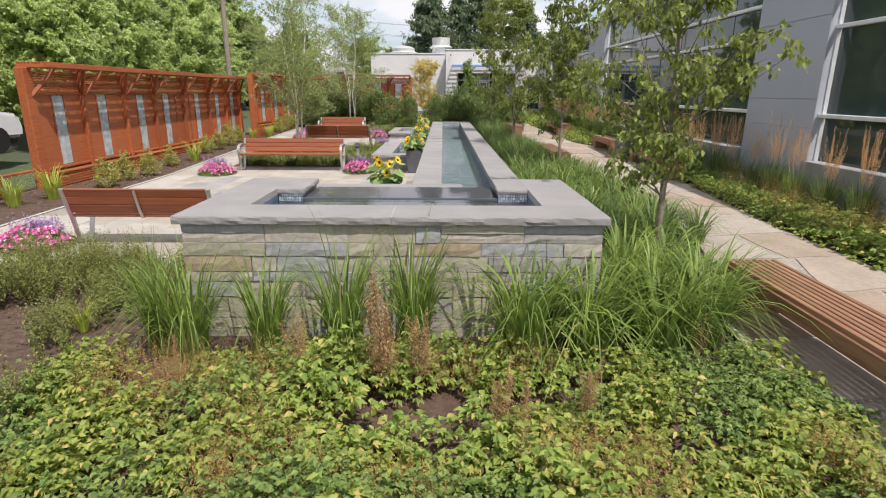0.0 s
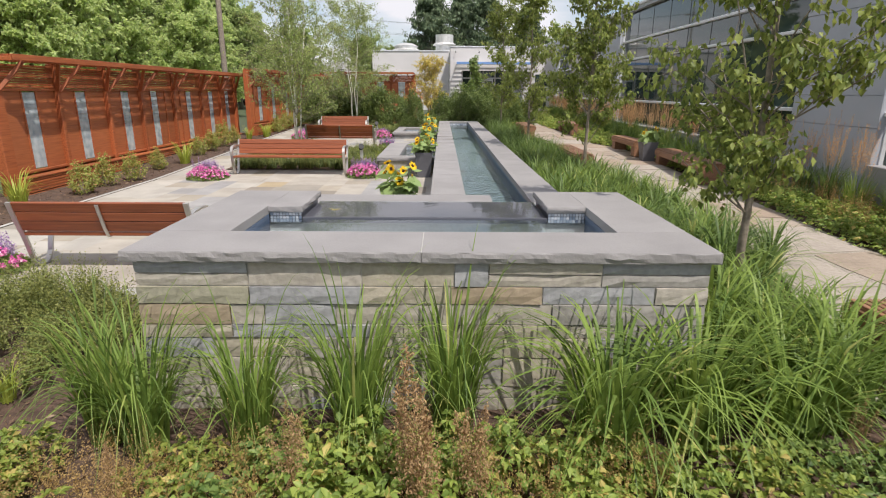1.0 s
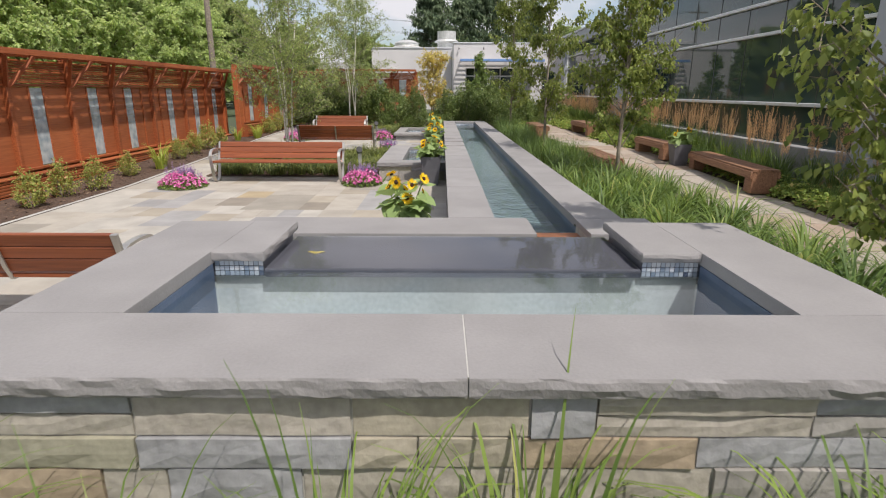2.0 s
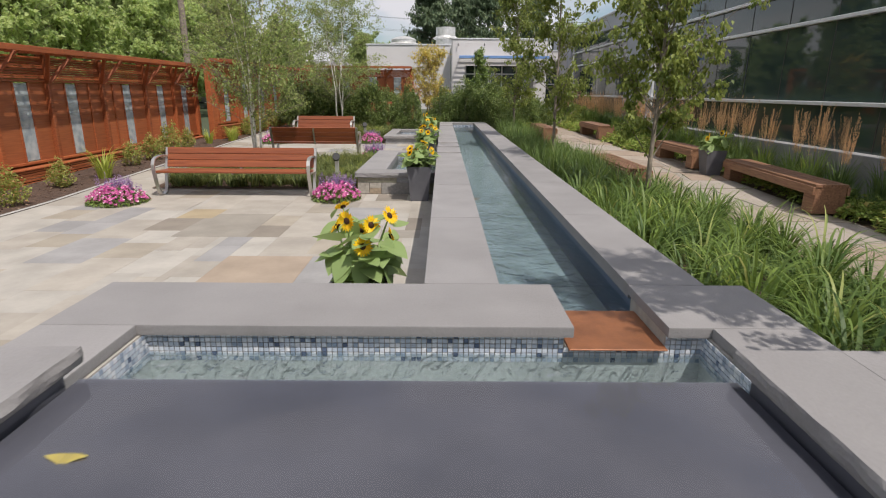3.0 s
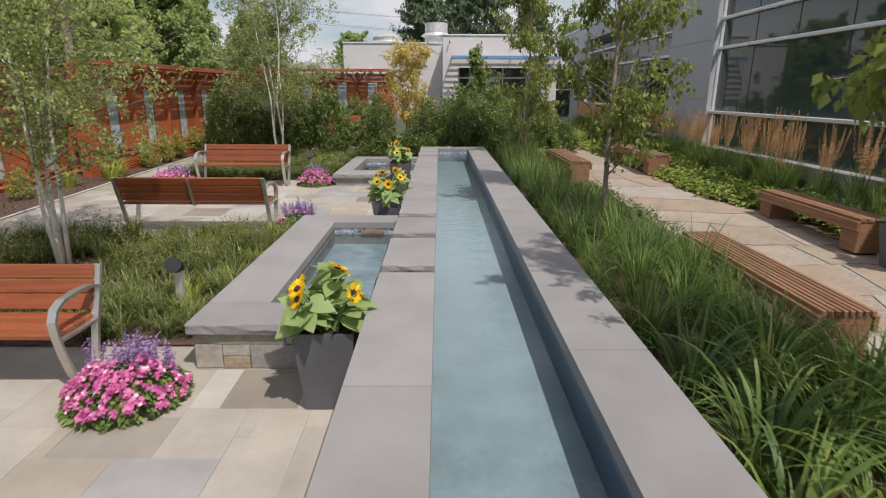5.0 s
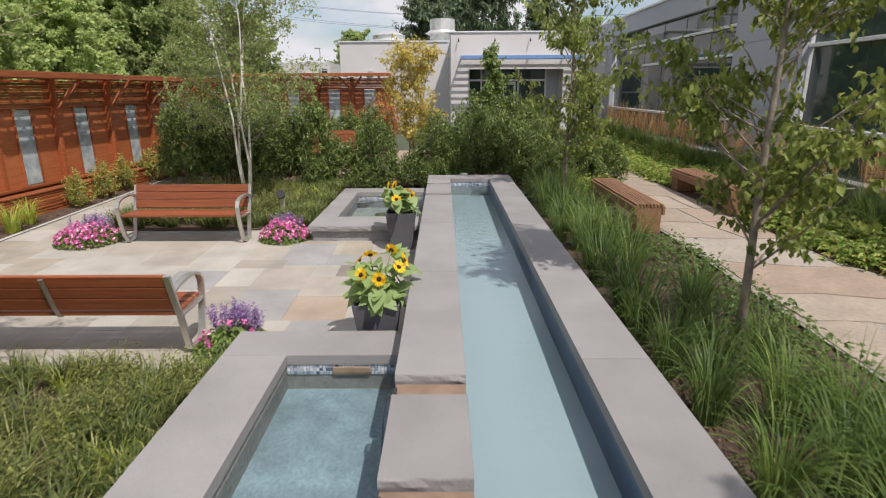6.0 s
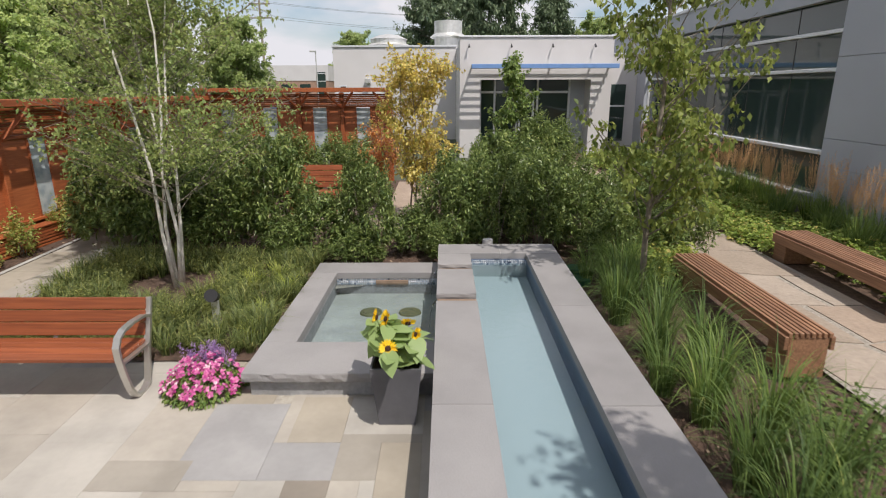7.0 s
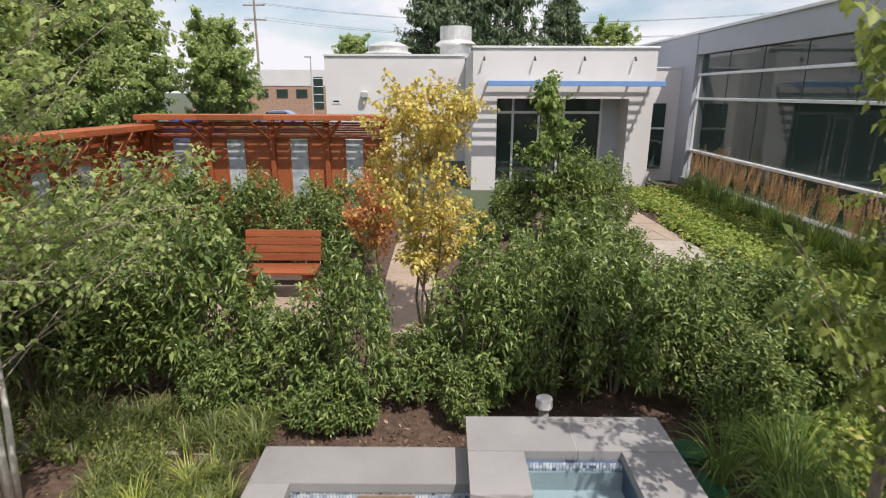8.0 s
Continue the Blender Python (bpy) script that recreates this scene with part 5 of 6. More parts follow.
for x, y in ((3.3, 8.0), (3.45, 8.9), (3.1, 9.15), (3.4, 7.2), (3.5, 6.3), (3.5, 9.4), (2.8, 8.9)):
    plant("ornamental_grass", ROWCLUMPS[rnd.randrange(5)], x, y, rnd.uniform(0.75, 0.95), "arching green grass clump before the slatted bench", "ornamental grass", "channel grasses")
for x, y in ((2.3, 20.05), (2.35, 19.6), (2.6, 19.85), (2.25, 19.2)):
    plant("ornamental_grass", FINECLUMPS[rnd.randrange(5)], x, y, 0.8, "arching green grass clump at the end of the channel", "ornamental grass", "channel grasses")
for k in range(8):
    plant("ornamental_grass", FINECLUMPS[k % 5], 2.98 + rnd.uniform(-0.05, 0.05), 9.3 + 0.42 * k, rnd.uniform(0.7, 0.85), "arching green grass clump beside the slatted bench", "ornamental grass", "channel grasses")
for x, y, s in ((-6.75, 5.9, 1.5), (-6.95, 5.2, 1.3), (-6.4, 11.2, 1.5), (-6.6, 16.7, 1.1), (-6.2, 17.4, 1.25), (-6.3, 17.9, 1.1), (-6.2, 23.7, 1.1), (-6.15, 24.6, 1.0)):
    plant("day_lily", LIMES[rnd.randrange(2)], x, y, s, "lime-green day lily clump by the cedar fence", "day lily", "fence day lilies")

for x, y, s in ((-2.05, 19.5, 0.75), (-2.3, 19.2, 0.7), (-1.85, 19.1, 0.65), (-1.75, 12.6, 0.6), (-1.6, 11.4, 0.6), (-1.65, 13.0, 0.6), (-1.7, 10.6, 0.6), (-1.85, 11.0, 0.7), (-1.6, 12.0, 0.6), (-2.1, 12.3, 0.6), (-2.3, 10.7, 0.6), (-2.5, 12.9, 0.55), (-1.9, 18.3, 0.6), (-1.85, 17.8, 0.55)):
    plant("day_lily", LIMES[rnd.randrange(2)], x, y, s, "lime-green strap-leaved clump beside the basin", "day lily", "basin day lilies", 0.0)

# rust-coloured astilbe plumes
def plume_mesh(seed, spikes, height, mat, fat=0.03, seeds=70, fan=0.28, start=0.4, big=1.0):
    r = np.random.default_rng(seed)
    th = r.uniform(0, 2 * np.pi, spikes)
    lean = np.stack([np.cos(th), np.sin(th), np.zeros(spikes)], 1) * r.uniform(0.03, fan, (spikes, 1)) + (0, 0, 1)
    H = r.uniform(0.7, 1.1, spikes) * height
    s = np.tile(np.linspace(start, 1.0, seeds), spikes)
    at = np.repeat(lean * H[:, None], seeds, 0) * s[:, None] + r.normal(size=(spikes * seeds, 3)) * (fat * np.clip((1.08 - s) / (1 - start), 0.15, 0.8))[:, None]
    way = r.normal(size=(spikes * seeds, 3)) * 0.6 + (0, 0, 1)
    return leaf_mesh(at, way, r.uniform(0.014, 0.03, len(at)) * big, 0.009 * big, mat, r)


PLUMES = [plume_mesh(s, k, 0.74, L_PLUME, 0.044, 420, 0.2, 0.3, 0.8) for s, k in ((21, 4), (22, 6), (23, 2))]
for x, y, s in ((0.02, -0.98, 1.2), (0.06, -1.02, 1.05), (0.3, -0.92, 0.9), (-0.5, -0.95, 0.8), (0.75, -1.5, 0.72), (1.3, -1.3, 0.62), (-1.25, -1.05, 0.65), (0.85, -1.6, 0.7), (-0.6, -0.7, 0.6), (2.3, -0.5, 0.5)):
    plant("astilbe_plume", PLUMES[rnd.randrange(3)], x, y, s, "dry rust-brown astilbe seed plumes above the foliage", "astilbe", "astilbe plumes")["kind"] = "stuff"

# dry rusty seed heads over the low plants
pq = scatter(1900, -2.6, 3.0, -2.9, -0.6, lambda x, y: noise.noise((x * 1.1 + 4, y * 1.7, 5.5)) > 0.08 and x < PATH_L(y) - 0.3)
stuff("dry_seed_heads", sprig_mesh(pq, 0.37, 8, L_DRY, 20, 0.012), "dry rust-coloured seed heads over the groundcover", "seed heads")

# tan feather reed grass below the windows
REEDS = []
for s in (31, 32, 33):
    REEDS.append((grass_clump(s, 1.05, 200, L_GRASSDARK if s < 33 else L_GRASS, 0.2, 0.016, (0.25, 1.1)), plume_mesh(s + 40, 26, 1.42, L_REED, 0.014, 90, 0.2, 0.62, 1.1)))
spots, y = [], 2.6
while y < 32.0:
    spots.append((6.85 + rnd.uniform(-0.07, 0.07), y + rnd.uniform(-0.12, 0.12)))
    y += 0.8 if y < 18 else 0.62
y = 15.6
while y < 31.0:
    spots.append((6.45 + rnd.uniform(-0.12, 0.12), y + rnd.uniform(-0.3, 0.3)))
    y += 0.9
for x, y in spots:
    g, p = REEDS[rnd.randrange(3)]
    e = base("feather_reed_grass", pose(x, y, ground_z(y) - 0.04, 0, 0, rnd.uniform(0, 360)) @ Matrix.Diagonal((0.85, 0.85, rnd.uniform(0.86, 1.06) * (0.88 if y > 19 else 1.0), 1)), "feather reed grass with tan plumes below the windows", "ornamental grass", "reed grasses")
    a, b = new("blades", g), new("plumes", p)
    a.parent = b.parent = e
    b["label"] = "upright tan plumes"
y = 6.4
while y < 17.5:
    plant("ornamental_grass", REEDS[0][0], 6.4 + rnd.uniform(-0.12, 0.12), y, rnd.uniform(0.5, 0.68), "low dark green grass clump before the reed grass", "ornamental grass", "window grasses")
    y += 0.55
# rusty astilbe seed heads among the low plants beside the windows
pz = scatter(420, 5.7, 6.85, -1.5, 8.5, lambda x, y: x > PATH_R(y) + 0.35 and noise.noise((x * 1.2, y * 0.9, 2.5)) > -0.05)
stuff("dry_seed_heads", sprig_mesh(pz, 0.52, 8, L_DRY, 18, 0.022), "rust-coloured astilbe seed heads beside the windows", "seed heads")

# ---------------------------------------------------------------- shrubs
def shrub_mesh(seed, rx, ry, h, tips, leaves, size, mat, wide=0.42, droop=0.7, low=0.12):
    """A shrub: leafy shoots whose tips fill an uneven dome."""
    r = np.random.default_rng(seed)
    th, cz = r.uniform(0, 2 * np.pi, tips), r.uniform(-0.25, 1.0, tips)
    rad = r.uniform(0.6, 1.0, tips) ** 0.6
    sq = np.sqrt(np.clip(1 - cz ** 2, 0, 1))
    lump = 1 + 0.22 * np.sin(3 * th + seed) * sq + 0.14 * np.sin(5 * th + 2 * seed)
    d = np.stack([np.cos(th) * sq * rx * lump, np.sin(th) * sq * ry * lump, (cz * 0.6 + 0.4) * h * (0.9 + 0.2 * r.uniform(size=tips))], 1)
    c = d * rad[:, None] * (1, 1, 1)
    c[:, 2] = np.maximum(c[:, 2], low + 0.1 * r.uniform(size=tips))
    n = tips * leaves
    out = np.repeat(unit(d + (0, 0, 0.15 * h)), leaves, 0)
    s = np.tile(np.linspace(0, 1, leaves), tips)
    at = np.repeat(c, leaves, 0) - out * (s * 0.16)[:, None] + r.normal(size=(n, 3)) * 0.02
    way = out * 0.55 + r.normal(size=(n, 3)) * 0.6 - (0, 0, droop * 0.35)
    L = r.uniform(0.7, 1.2, n) * size
    return leaf_mesh(at, way, L, L * wide * r.uniform(0.8, 1.2, n), mat, r, 0.2, 0.25)


def stems_mesh(seed, h, spread, mat, n=7, r0=0.014):
    r = random.Random(seed)
    bm = bmesh.new()
    for k in range(n):
        a, s = r.uniform(0, 6.28), r.uniform(0.3, 1.0) * spread
        add_tube(bm, [(0.03 * math.cos(a), 0.03 * math.sin(a), 0), (s * 0.4 * math.cos(a), s * 0.4 * math.sin(a), h * 0.5), (s * math.cos(a + 0.3), s * math.sin(a + 0.3), h * 0.95)], [r0, r0 * 0.7, r0 * 0.3], 5)
    return mesh_of(bm, mat)


LAURELS = [(shrub_mesh(s, 0.55, 0.52, 1.58, tips, 15, size, L_LAUREL, 0.31, 0.6), stems_mesh(s, 1.1, 0.5, M_BARK)) for s, tips, size in ((51, 330, 0.105), (52, 380, 0.095), (53, 440, 0.085))]
BOX = [(shrub_mesh(s, 0.5, 0.5, 0.75, 170, 15, 0.07, L_LAUREL, 0.5, 0.3), stems_mesh(s, 0.6, 0.35, M_BARK)) for s in (54, 55)]
SPIREAS = [(shrub_mesh(s, 0.27, 0.27, 0.78, 95, 15, 0.055, L_SPIREA, 0.5, 0.0), stems_mesh(s, 0.4, 0.2, M_BARK, 6, 0.006)) for s in (56, 57)]


def set_shrub(name, pair, x, y, s, sz, label, group):
    e = base(name, pose(x, y, ground_z(y) - 0.05, 0, 0, rnd.uniform(0, 360)) @ Matrix.Diagonal((s, s, s * sz, 1)), label, "shrub", group)
    a, b = new("foliage", pair[0]), new("framework", pair[1])
    a.parent = b.parent = e
    b["kind"] = "stuff"
    return e


for x, y, s, sz in ((3.05, 20.6, 0.85, 0.9), (2.5, 20.35, 0.75, 0.9), (3.3, 21.35, 0.85, 0.95), (3.05, 22.1, 0.85, 0.9), (3.6, 20.75, 0.75, 0.95), (2.6, 22.6, 0.8, 0.8), (-1.15, 20.42, 0.6, 0.75), (0.05, 20.55, 0.55, 0.7), (-2.3, 20.6, 0.6, 0.75), (-5.2, 21.3, 1.1, 1.0), (-4.3, 21.0, 1.1, 1.05), (-3.35, 21.1, 1.1, 1.05), (-2.45, 21.0, 1.0, 1.08), (-1.75, 20.8, 0.8, 0.8), (-1.05, 20.75, 0.85, 1.2), (-0.35, 21.0, 0.7, 0.8), (0.2, 21.0, 0.95, 1.0), (0.85, 20.9, 0.95, 1.08), (1.55, 21.05, 0.95, 1.12), (2.2, 21.0, 0.95, 1.0), (2.8, 21.5, 0.8, 0.75), (-4.6, 22.2, 1.0, 0.95), (-5.6, 22.2, 1.0, 0.95), (-3.75, 22.0, 0.85, 0.9), (0.6, 21.9, 0.9, 1.0), (1.4, 22.1, 0.95, 1.0), (2.0, 22.1, 0.85, 0.75)):
    set_shrub("laurel_shrub", LAURELS[rnd.randrange(3)], x, y, s, sz * rnd.uniform(0.86, 1.16), "dense dark glossy laurel shrub in the hedge", "hedge shrubs")
for x, y, s, sz in ((-5.2, 25.3, 1.05, 1.0), (-4.3, 25.0, 1.1, 1.0), (-3.3, 25.1, 1.05, 1.0), (-2.4, 25.0, 1.0, 0.95), (-1.75, 24.9, 0.8, 0.9), (-4.9, 24.0, 1.0, 0.9), (-2.0, 26.3, 1.0, 0.9), (2.3, 26.4, 1.1, 1.1), (3.0, 26.9, 1.0, 1.05), (1.1, 26.8, 0.9, 0.9), (0.4, 25.6, 0.7, 0.8), (-6.3, 25.0, 1.0, 1.0)):
    set_shrub("laurel_shrub", LAURELS[rnd.randrange(3)], x, y, s, sz, "dark glossy laurel shrub behind the hedge", "back shrubs")
for x, y, s, sz in ((3.0, 25.6, 1.0, 0.85), (2.5, 25.7, 1.0, 0.9), (2.0, 25.5, 0.9, 0.9), (1.7, 24.6, 0.9, 0.8)):
    set_shrub("low_shrub", BOX[rnd.randrange(2)], x, y, s, sz, "low dark green rounded shrub by the path", "low shrubs")
for x, y, s in ((-6.5, 7.2, 1.1), (-6.6, 8.1, 1.1), (-6.45, 8.8, 1.2), (-6.65, 10.3, 0.95), (-6.65, 12.7, 1.0), (-6.65, 13.6, 1.05), (-6.7, 14.6, 1.05), (-6.75, 15.6, 1.0), (-6.33, 19.2, 1.05), (-6.32, 20.0, 0.95), (-6.3, 20.75, 1.1), (-6.28, 21.8, 1.05), (-6.25, 22.7, 1.0)):
    set_shrub("spirea", SPIREAS[rnd.randrange(2)], x, y, s * rnd.uniform(0.72, 0.95), rnd.uniform(0.9, 1.15), "small yellow-green spirea with rusty flower heads by the fence", "fence spireas")


# ---------------------------------------------------------------- trees
def tree_parts(seed, height, crown_low, crown_r, stems, leaves, size, leaf, bark, r0=0.04, wide=0.85, droop=0.6, taper=0.55, shape=0.6, per=9, limbs=26):
    """Trunk (or several stems) with limbs and twigs, and leaves in sprays along the twigs."""
    r = random.Random(seed)
    rn = np.random.default_rng(seed)
    trunk, twigs = [], bmesh.new()
    tips = []
    for s in range(stems):
        a = 2 * math.pi * s / max(stems, 1) + r.uniform(-0.4, 0.4)
        lean = 0.0 if stems == 1 else r.uniform(0.1, 0.28)
        top = height * (1 if s == 0 else r.uniform(0.75, 0.98))
        pts, rad = [], []
        off = 0.0 if stems == 1 else 0.035
        for k in range(7):
            t = k / 6
            pts.append((math.cos(a) * (off + lean * top * t ** 1.2 * 0.6) + r.uniform(-1, 1) * (0.03 if stems == 1 else 0.065) * (k > 0), math.sin(a) * (off + lean * top * t ** 1.2 * 0.6) + r.uniform(-1, 1) * (0.03 if stems == 1 else 0.065) * (k > 0), top * t - 0.05 * (k == 0)))
            rad.append(r0 * (1 - 0.88 * t) * (1.25 if k == 0 else 1))
        bm = bmesh.new()
        add_tube(bm, pts, rad, 8)
        trunk.append(mesh_of(bm, bark, True))
        for q in range(limbs // stems):
            t = r.uniform(crown_low / top, 0.97)
            i = min(int(t * 6), 5)
            p0 = Vector(pts[i]).lerp(Vector(pts[i + 1]), t * 6 - i)
            u = (t * top - crown_low) / max(top - crown_low, 0.1)
            reach = crown_r * (1 - taper * max(0, u - 0.25) / 0.75) * (0.65 + 0.35 * min(1, u / 0.15 + 0.3)) * r.uniform(0.65, 1.1)
            b = r.uniform(0, 2 * math.pi)
            d = Vector((math.cos(b), math.sin(b), r.uniform(0.35, 0.9) * shape * 1.6))
            p1 = p0 + d * reach * 0.5
            p2 = p0 + d * reach + Vector((0, 0, r.uniform(-0.1, 0.1)))
            add_tube(twigs, [p0, p1, p2], [r0 * 0.3 * (1.1 - t), r0 * 0.17 * (1.1 - t) + 0.002, 0.002], 5)
            for w in range(7):
                f = r.uniform(0.25, 1.0)
                base_p = p0.lerp(p2, f)
                e = Vector((r.gauss(0, 1), r.gauss(0, 1), r.gauss(0.2, 0.6))).normalized() * r.uniform(0.12, 0.34) * (0.5 + crown_r * 0.5)
                add_tube(twigs, [base_p, base_p + e], [0.004, 0.0015], 3)
                tips.append((base_p, base_p + e))
    limb = mesh_of(twigs, M_BARK)
    A = np.array([[*p] for p, q in tips])
    B = np.array([[*q] for p, q in tips])
    per = max(1, int(leaves / len(tips)))
    n = len(tips) * per
    s = rn.uniform(0.15, 1.08, n)[:, None]
    at = np.repeat(A, per, 0) * (1 - s) + np.repeat(B, per, 0) * s + rn.normal(size=(n, 3)) * 0.035 * (0.5 + crown_r * 0.5)
    way = rn.normal(size=(n, 3)) * 0.7 + np.repeat(unit(B - A), per, 0) * 0.4 - (0, 0, droop)
    L = rn.uniform(0.65, 1.2, n) * size
    return trunk, limb, leaf_mesh(at, way, L, L * wide * rn.uniform(0.8, 1.15, n), leaf, rn, 0.22, 0.15)


def set_tree(name, pair, x, y, s, rot, label, group=""):
    e = base(name, pose(x, y, ground_z(min(y, 40)) - 0.05, 0, 0, rot) @ Matrix.Diagonal((s, s, s, 1)), label, "tree", group)
    for me in pair[0]:
        new("trunk", me).parent = e
    b, c = new("limb_structure", pair[1]), new("crown", pair[2])
    b.parent = c.parent = e
    b["kind"] = "stuff"
    return e


KATSURA = [tree_parts(s, 4.9, 0.8, 0.9, 1, n, 0.07, L_TREE, M_BARK, 0.038, 0.72, 1.3, 0.45, 0.95, limbs=66) for s, n in ((101, 9200), (102, 12000))]
for k, (x, y, s) in enumerate(((2.8, 1.75, 1.0), (3.08, 8.5, 1.0), (2.62, 13.3, 1.0), (2.38, 18.75, 1.0), (-7.2, 4.7, 0.75))):
    set_tree("young_tree", KATSURA[k == 1], x, y, s, (40, 135, 230, 145, 60)[k], "slender young tree with drooping heart-shaped green leaves", "path trees")
BIRCH = [tree_parts(s, 5.2, low, 1.6, 4, count, 0.05, L_BIRCH, M_BIRCHBARK, 0.026, 0.75, 0.5, 0.45, 0.6, limbs=140) for s, count, low in ((111, 19500, 0.95), (112, 21000, 0.8))]
set_tree("birch", BIRCH[0], -3.65, 11.95, 0.95, 20, "multi-stemmed white-barked birch in the near bed", "birches")
set_tree("birch", BIRCH[1], -3.3, 19.35, 0.95, 130, "multi-stemmed white-barked birch in the far bed", "birches")
set_tree("golden_tree", tree_parts(121, 2.85, 0.6, 0.78, 4, 7800, 0.066, L_GOLD, M_BARK, 0.02, 0.7, 0.4, 0.7, 1.25, limbs=64), -0.42, 22.5, 1.0, 0, "small multi-stemmed tree with golden yellow leaves")
set_tree("orange_shrub_tree", tree_parts(123, 1.95, 0.5, 0.5, 3, 2600, 0.06, L_ORANGE, M_BARK, 0.015, 0.65, 0.4, 0.7, 1.2, limbs=36), -1.25, 23.9, 1.0, 0, "small upright tree with orange-red turning leaves")
set_tree("pyramidal_tree", tree_parts(122, 3.1, 0.5, 0.62, 1, 4800, 0.09, L_COVERD, M_BARK, 0.03, 0.75, 0.6, 0.85, 0.7, limbs=50), 1.75, 26.6, 1.0, 0, "young pyramidal tree with dark green leaves by the porch")

# trees beyond the garden
FARTREES = [tree_parts(s, 8.0, 0.8, 3.2, 1, 30000, 0.22, L_FAR, M_BARK, 0.16, 0.75, 0.3, 0.5, 0.55, limbs=130) for s in (131, 132, 133)]
DISTANT = [tree_parts(s, 8.0, 0.8, 3.2, 1, 26000, 0.24, L_FARMID, M_BARK, 0.16, 0.75, 0.3, 0.5, 0.55, limbs=130) for s in (134, 135)]
CONIFERS = [tree_parts(s, 13.6, 1.0, 4.9, 1, 22000, 0.46, L_FARDARK, M_BARK, 0.25, 0.35, 0.9, 0.88, 0.15, limbs=150) for s in (141, 142)]
far = [(-17.2, 60, 0.75), (-12.2, 47, 0.74), (-16.0, 45, 0.85), (-14.2, 38, 0.78), (-17.5, 41, 1.15), (-13.5, 6, 0.85), (-14.5, 11, 0.9), (-15, 16, 0.85), (-15.5, 21, 0.95), (-16, 26, 0.9), (-14.5, 31.5, 0.85), (-20, 9, 1.1), (-21, 17, 1.15), (-22, 25, 1.15), (-21, 33, 1.1), (-17.5, 37, 1.0), (-22, 44, 1.1), (-11.8, 14, 0.6), (-11.5, 24, 0.62), (-12.5, 29, 0.7), (-12, 3, 0.75), (-18, 13, 1.1), (-19, 22, 1.1), (-19, 30, 1.15), (-24, 12, 1.3), (-28, 38, 1.3), (-28, 30, 1.3), (-30, 52, 1.3), (-27, 20, 1.3), (-26, 4, 1.2)]
for k, (x, y, s) in enumerate(far):
    set_tree("deciduous_tree", FARTREES[k % 3] if y < 35 else DISTANT[k % 2], x, y, s * (0.9 if y < 35 else 1.0), 77 * k, "full leafy green tree beyond the fence", "boundary trees")
for k, (x, y, s) in enumerate(((-12.5, 95, 1.15), (15.5, 72, 1.05), (-7, 88, 0.9), (3.5, 74, 0.9), (6.5, 78, 0.85))):
    set_tree("deciduous_tree", DISTANT[k % 2], x, y, s, 50 * k, "distant leafy green tree behind the building", "distant trees")
for k, (x, y, s) in enumerate(((-1.2, 70, 1.0), (5.2, 69, 1.02), (11.0, 73, 0.88), (2.4, 80, 1.05))):
    set_tree("conifer", CONIFERS[k % 2], x, y, s, 60 * k, "tall dark conifer behind the white building", "conifers")

# ---------------------------------------------------------------- planters with sunflowers
def heart_leaf():
    bm = bmesh.new()
    outline = [(0.0, 0.0), (0.16, -0.1), (0.34, 0.02), (0.42, 0.24), (0.36, 0.5), (0.2, 0.78), (0.0, 1.05)]
    mid = [bm.verts.new((0, y, -0.10 * y * y + 0.02)) for y in (0.0, 0.18, 0.36, 0.58, 0.8, 1.05)]
    for s in (1, -1):
        e = [bm.verts.new((s * x, y, 0.09 * x * 2 - 0.12 * y * y)) for x, y in outline[1:-1]]
        chain = e
        bm.faces.new((mid[0], chain[0], chain[1], mid[1]) if s > 0 else (mid[1], chain[1], chain[0], mid[0]))
        for k in range(1, 4):
            q = (mid[k], chain[k], chain[k + 1], mid[k + 1])
            bm.faces.new(q if s > 0 else tuple(reversed(q)))
        q = (mid[4], chain[4], mid[5])
        bm.faces.new(q if s > 0 else tuple(reversed(q)))
    return mesh_of(bm, L_SUNLEAF, True)


def petals_mesh():
    n = 20
    a = np.arange(n) * 2 * np.pi / n
    out = np.stack([np.cos(a), np.sin(a), np.zeros(n)], 1)
    return leaf_mesh(out * 0.016, out + (0, 0, 0.22), 0.062, 0.028, L_PETAL, np.random.default_rng(3), 0.1, 0.0)


LEAF, PETALS = heart_leaf(), petals_mesh()
bm = bmesh.new()
add_tube(bm, [(0, 0, -0.012), (0, 0, 0.006), (0, 0, 0.014)], [0.022, 0.024, 0.012], 14)
DISC = mesh_of(bm, M_DISC, True)


def planter_with_sunflowers(x, y, h, w, seed, flowers, label, height=0.5):
    z = ground_z(y)
    p = base("planter", pose(x, y, z), label, "planter", "planters")
    sides, k = 4, math.sqrt(2)
    bm = bmesh.new()
    prof = [(0.0, 0.36 * w), (0.02, 0.37 * w), (h - 0.03, 0.5 * w), (h, 0.505 * w), (h, 0.465 * w), (h - 0.06, 0.455 * w)]
    rings = []
    for zz, rr in prof:
        rings.append([bm.verts.new((rr * k * math.cos(2 * math.pi * (i + 0.5) / sides), rr * k * math.sin(2 * math.pi * (i + 0.5) / sides), zz)) for i in range(sides)])
    for r0, r1 in zip(rings, rings[1:]):
        for i in range(sides):
            bm.faces.new((r0[i], r0[(i + 1) % sides], r1[(i + 1) % sides], r1[i]))
    bm.faces.new(list(reversed(rings[0])))
    part("pot", bm, M_PLANTER, p)
    bm = bmesh.new()
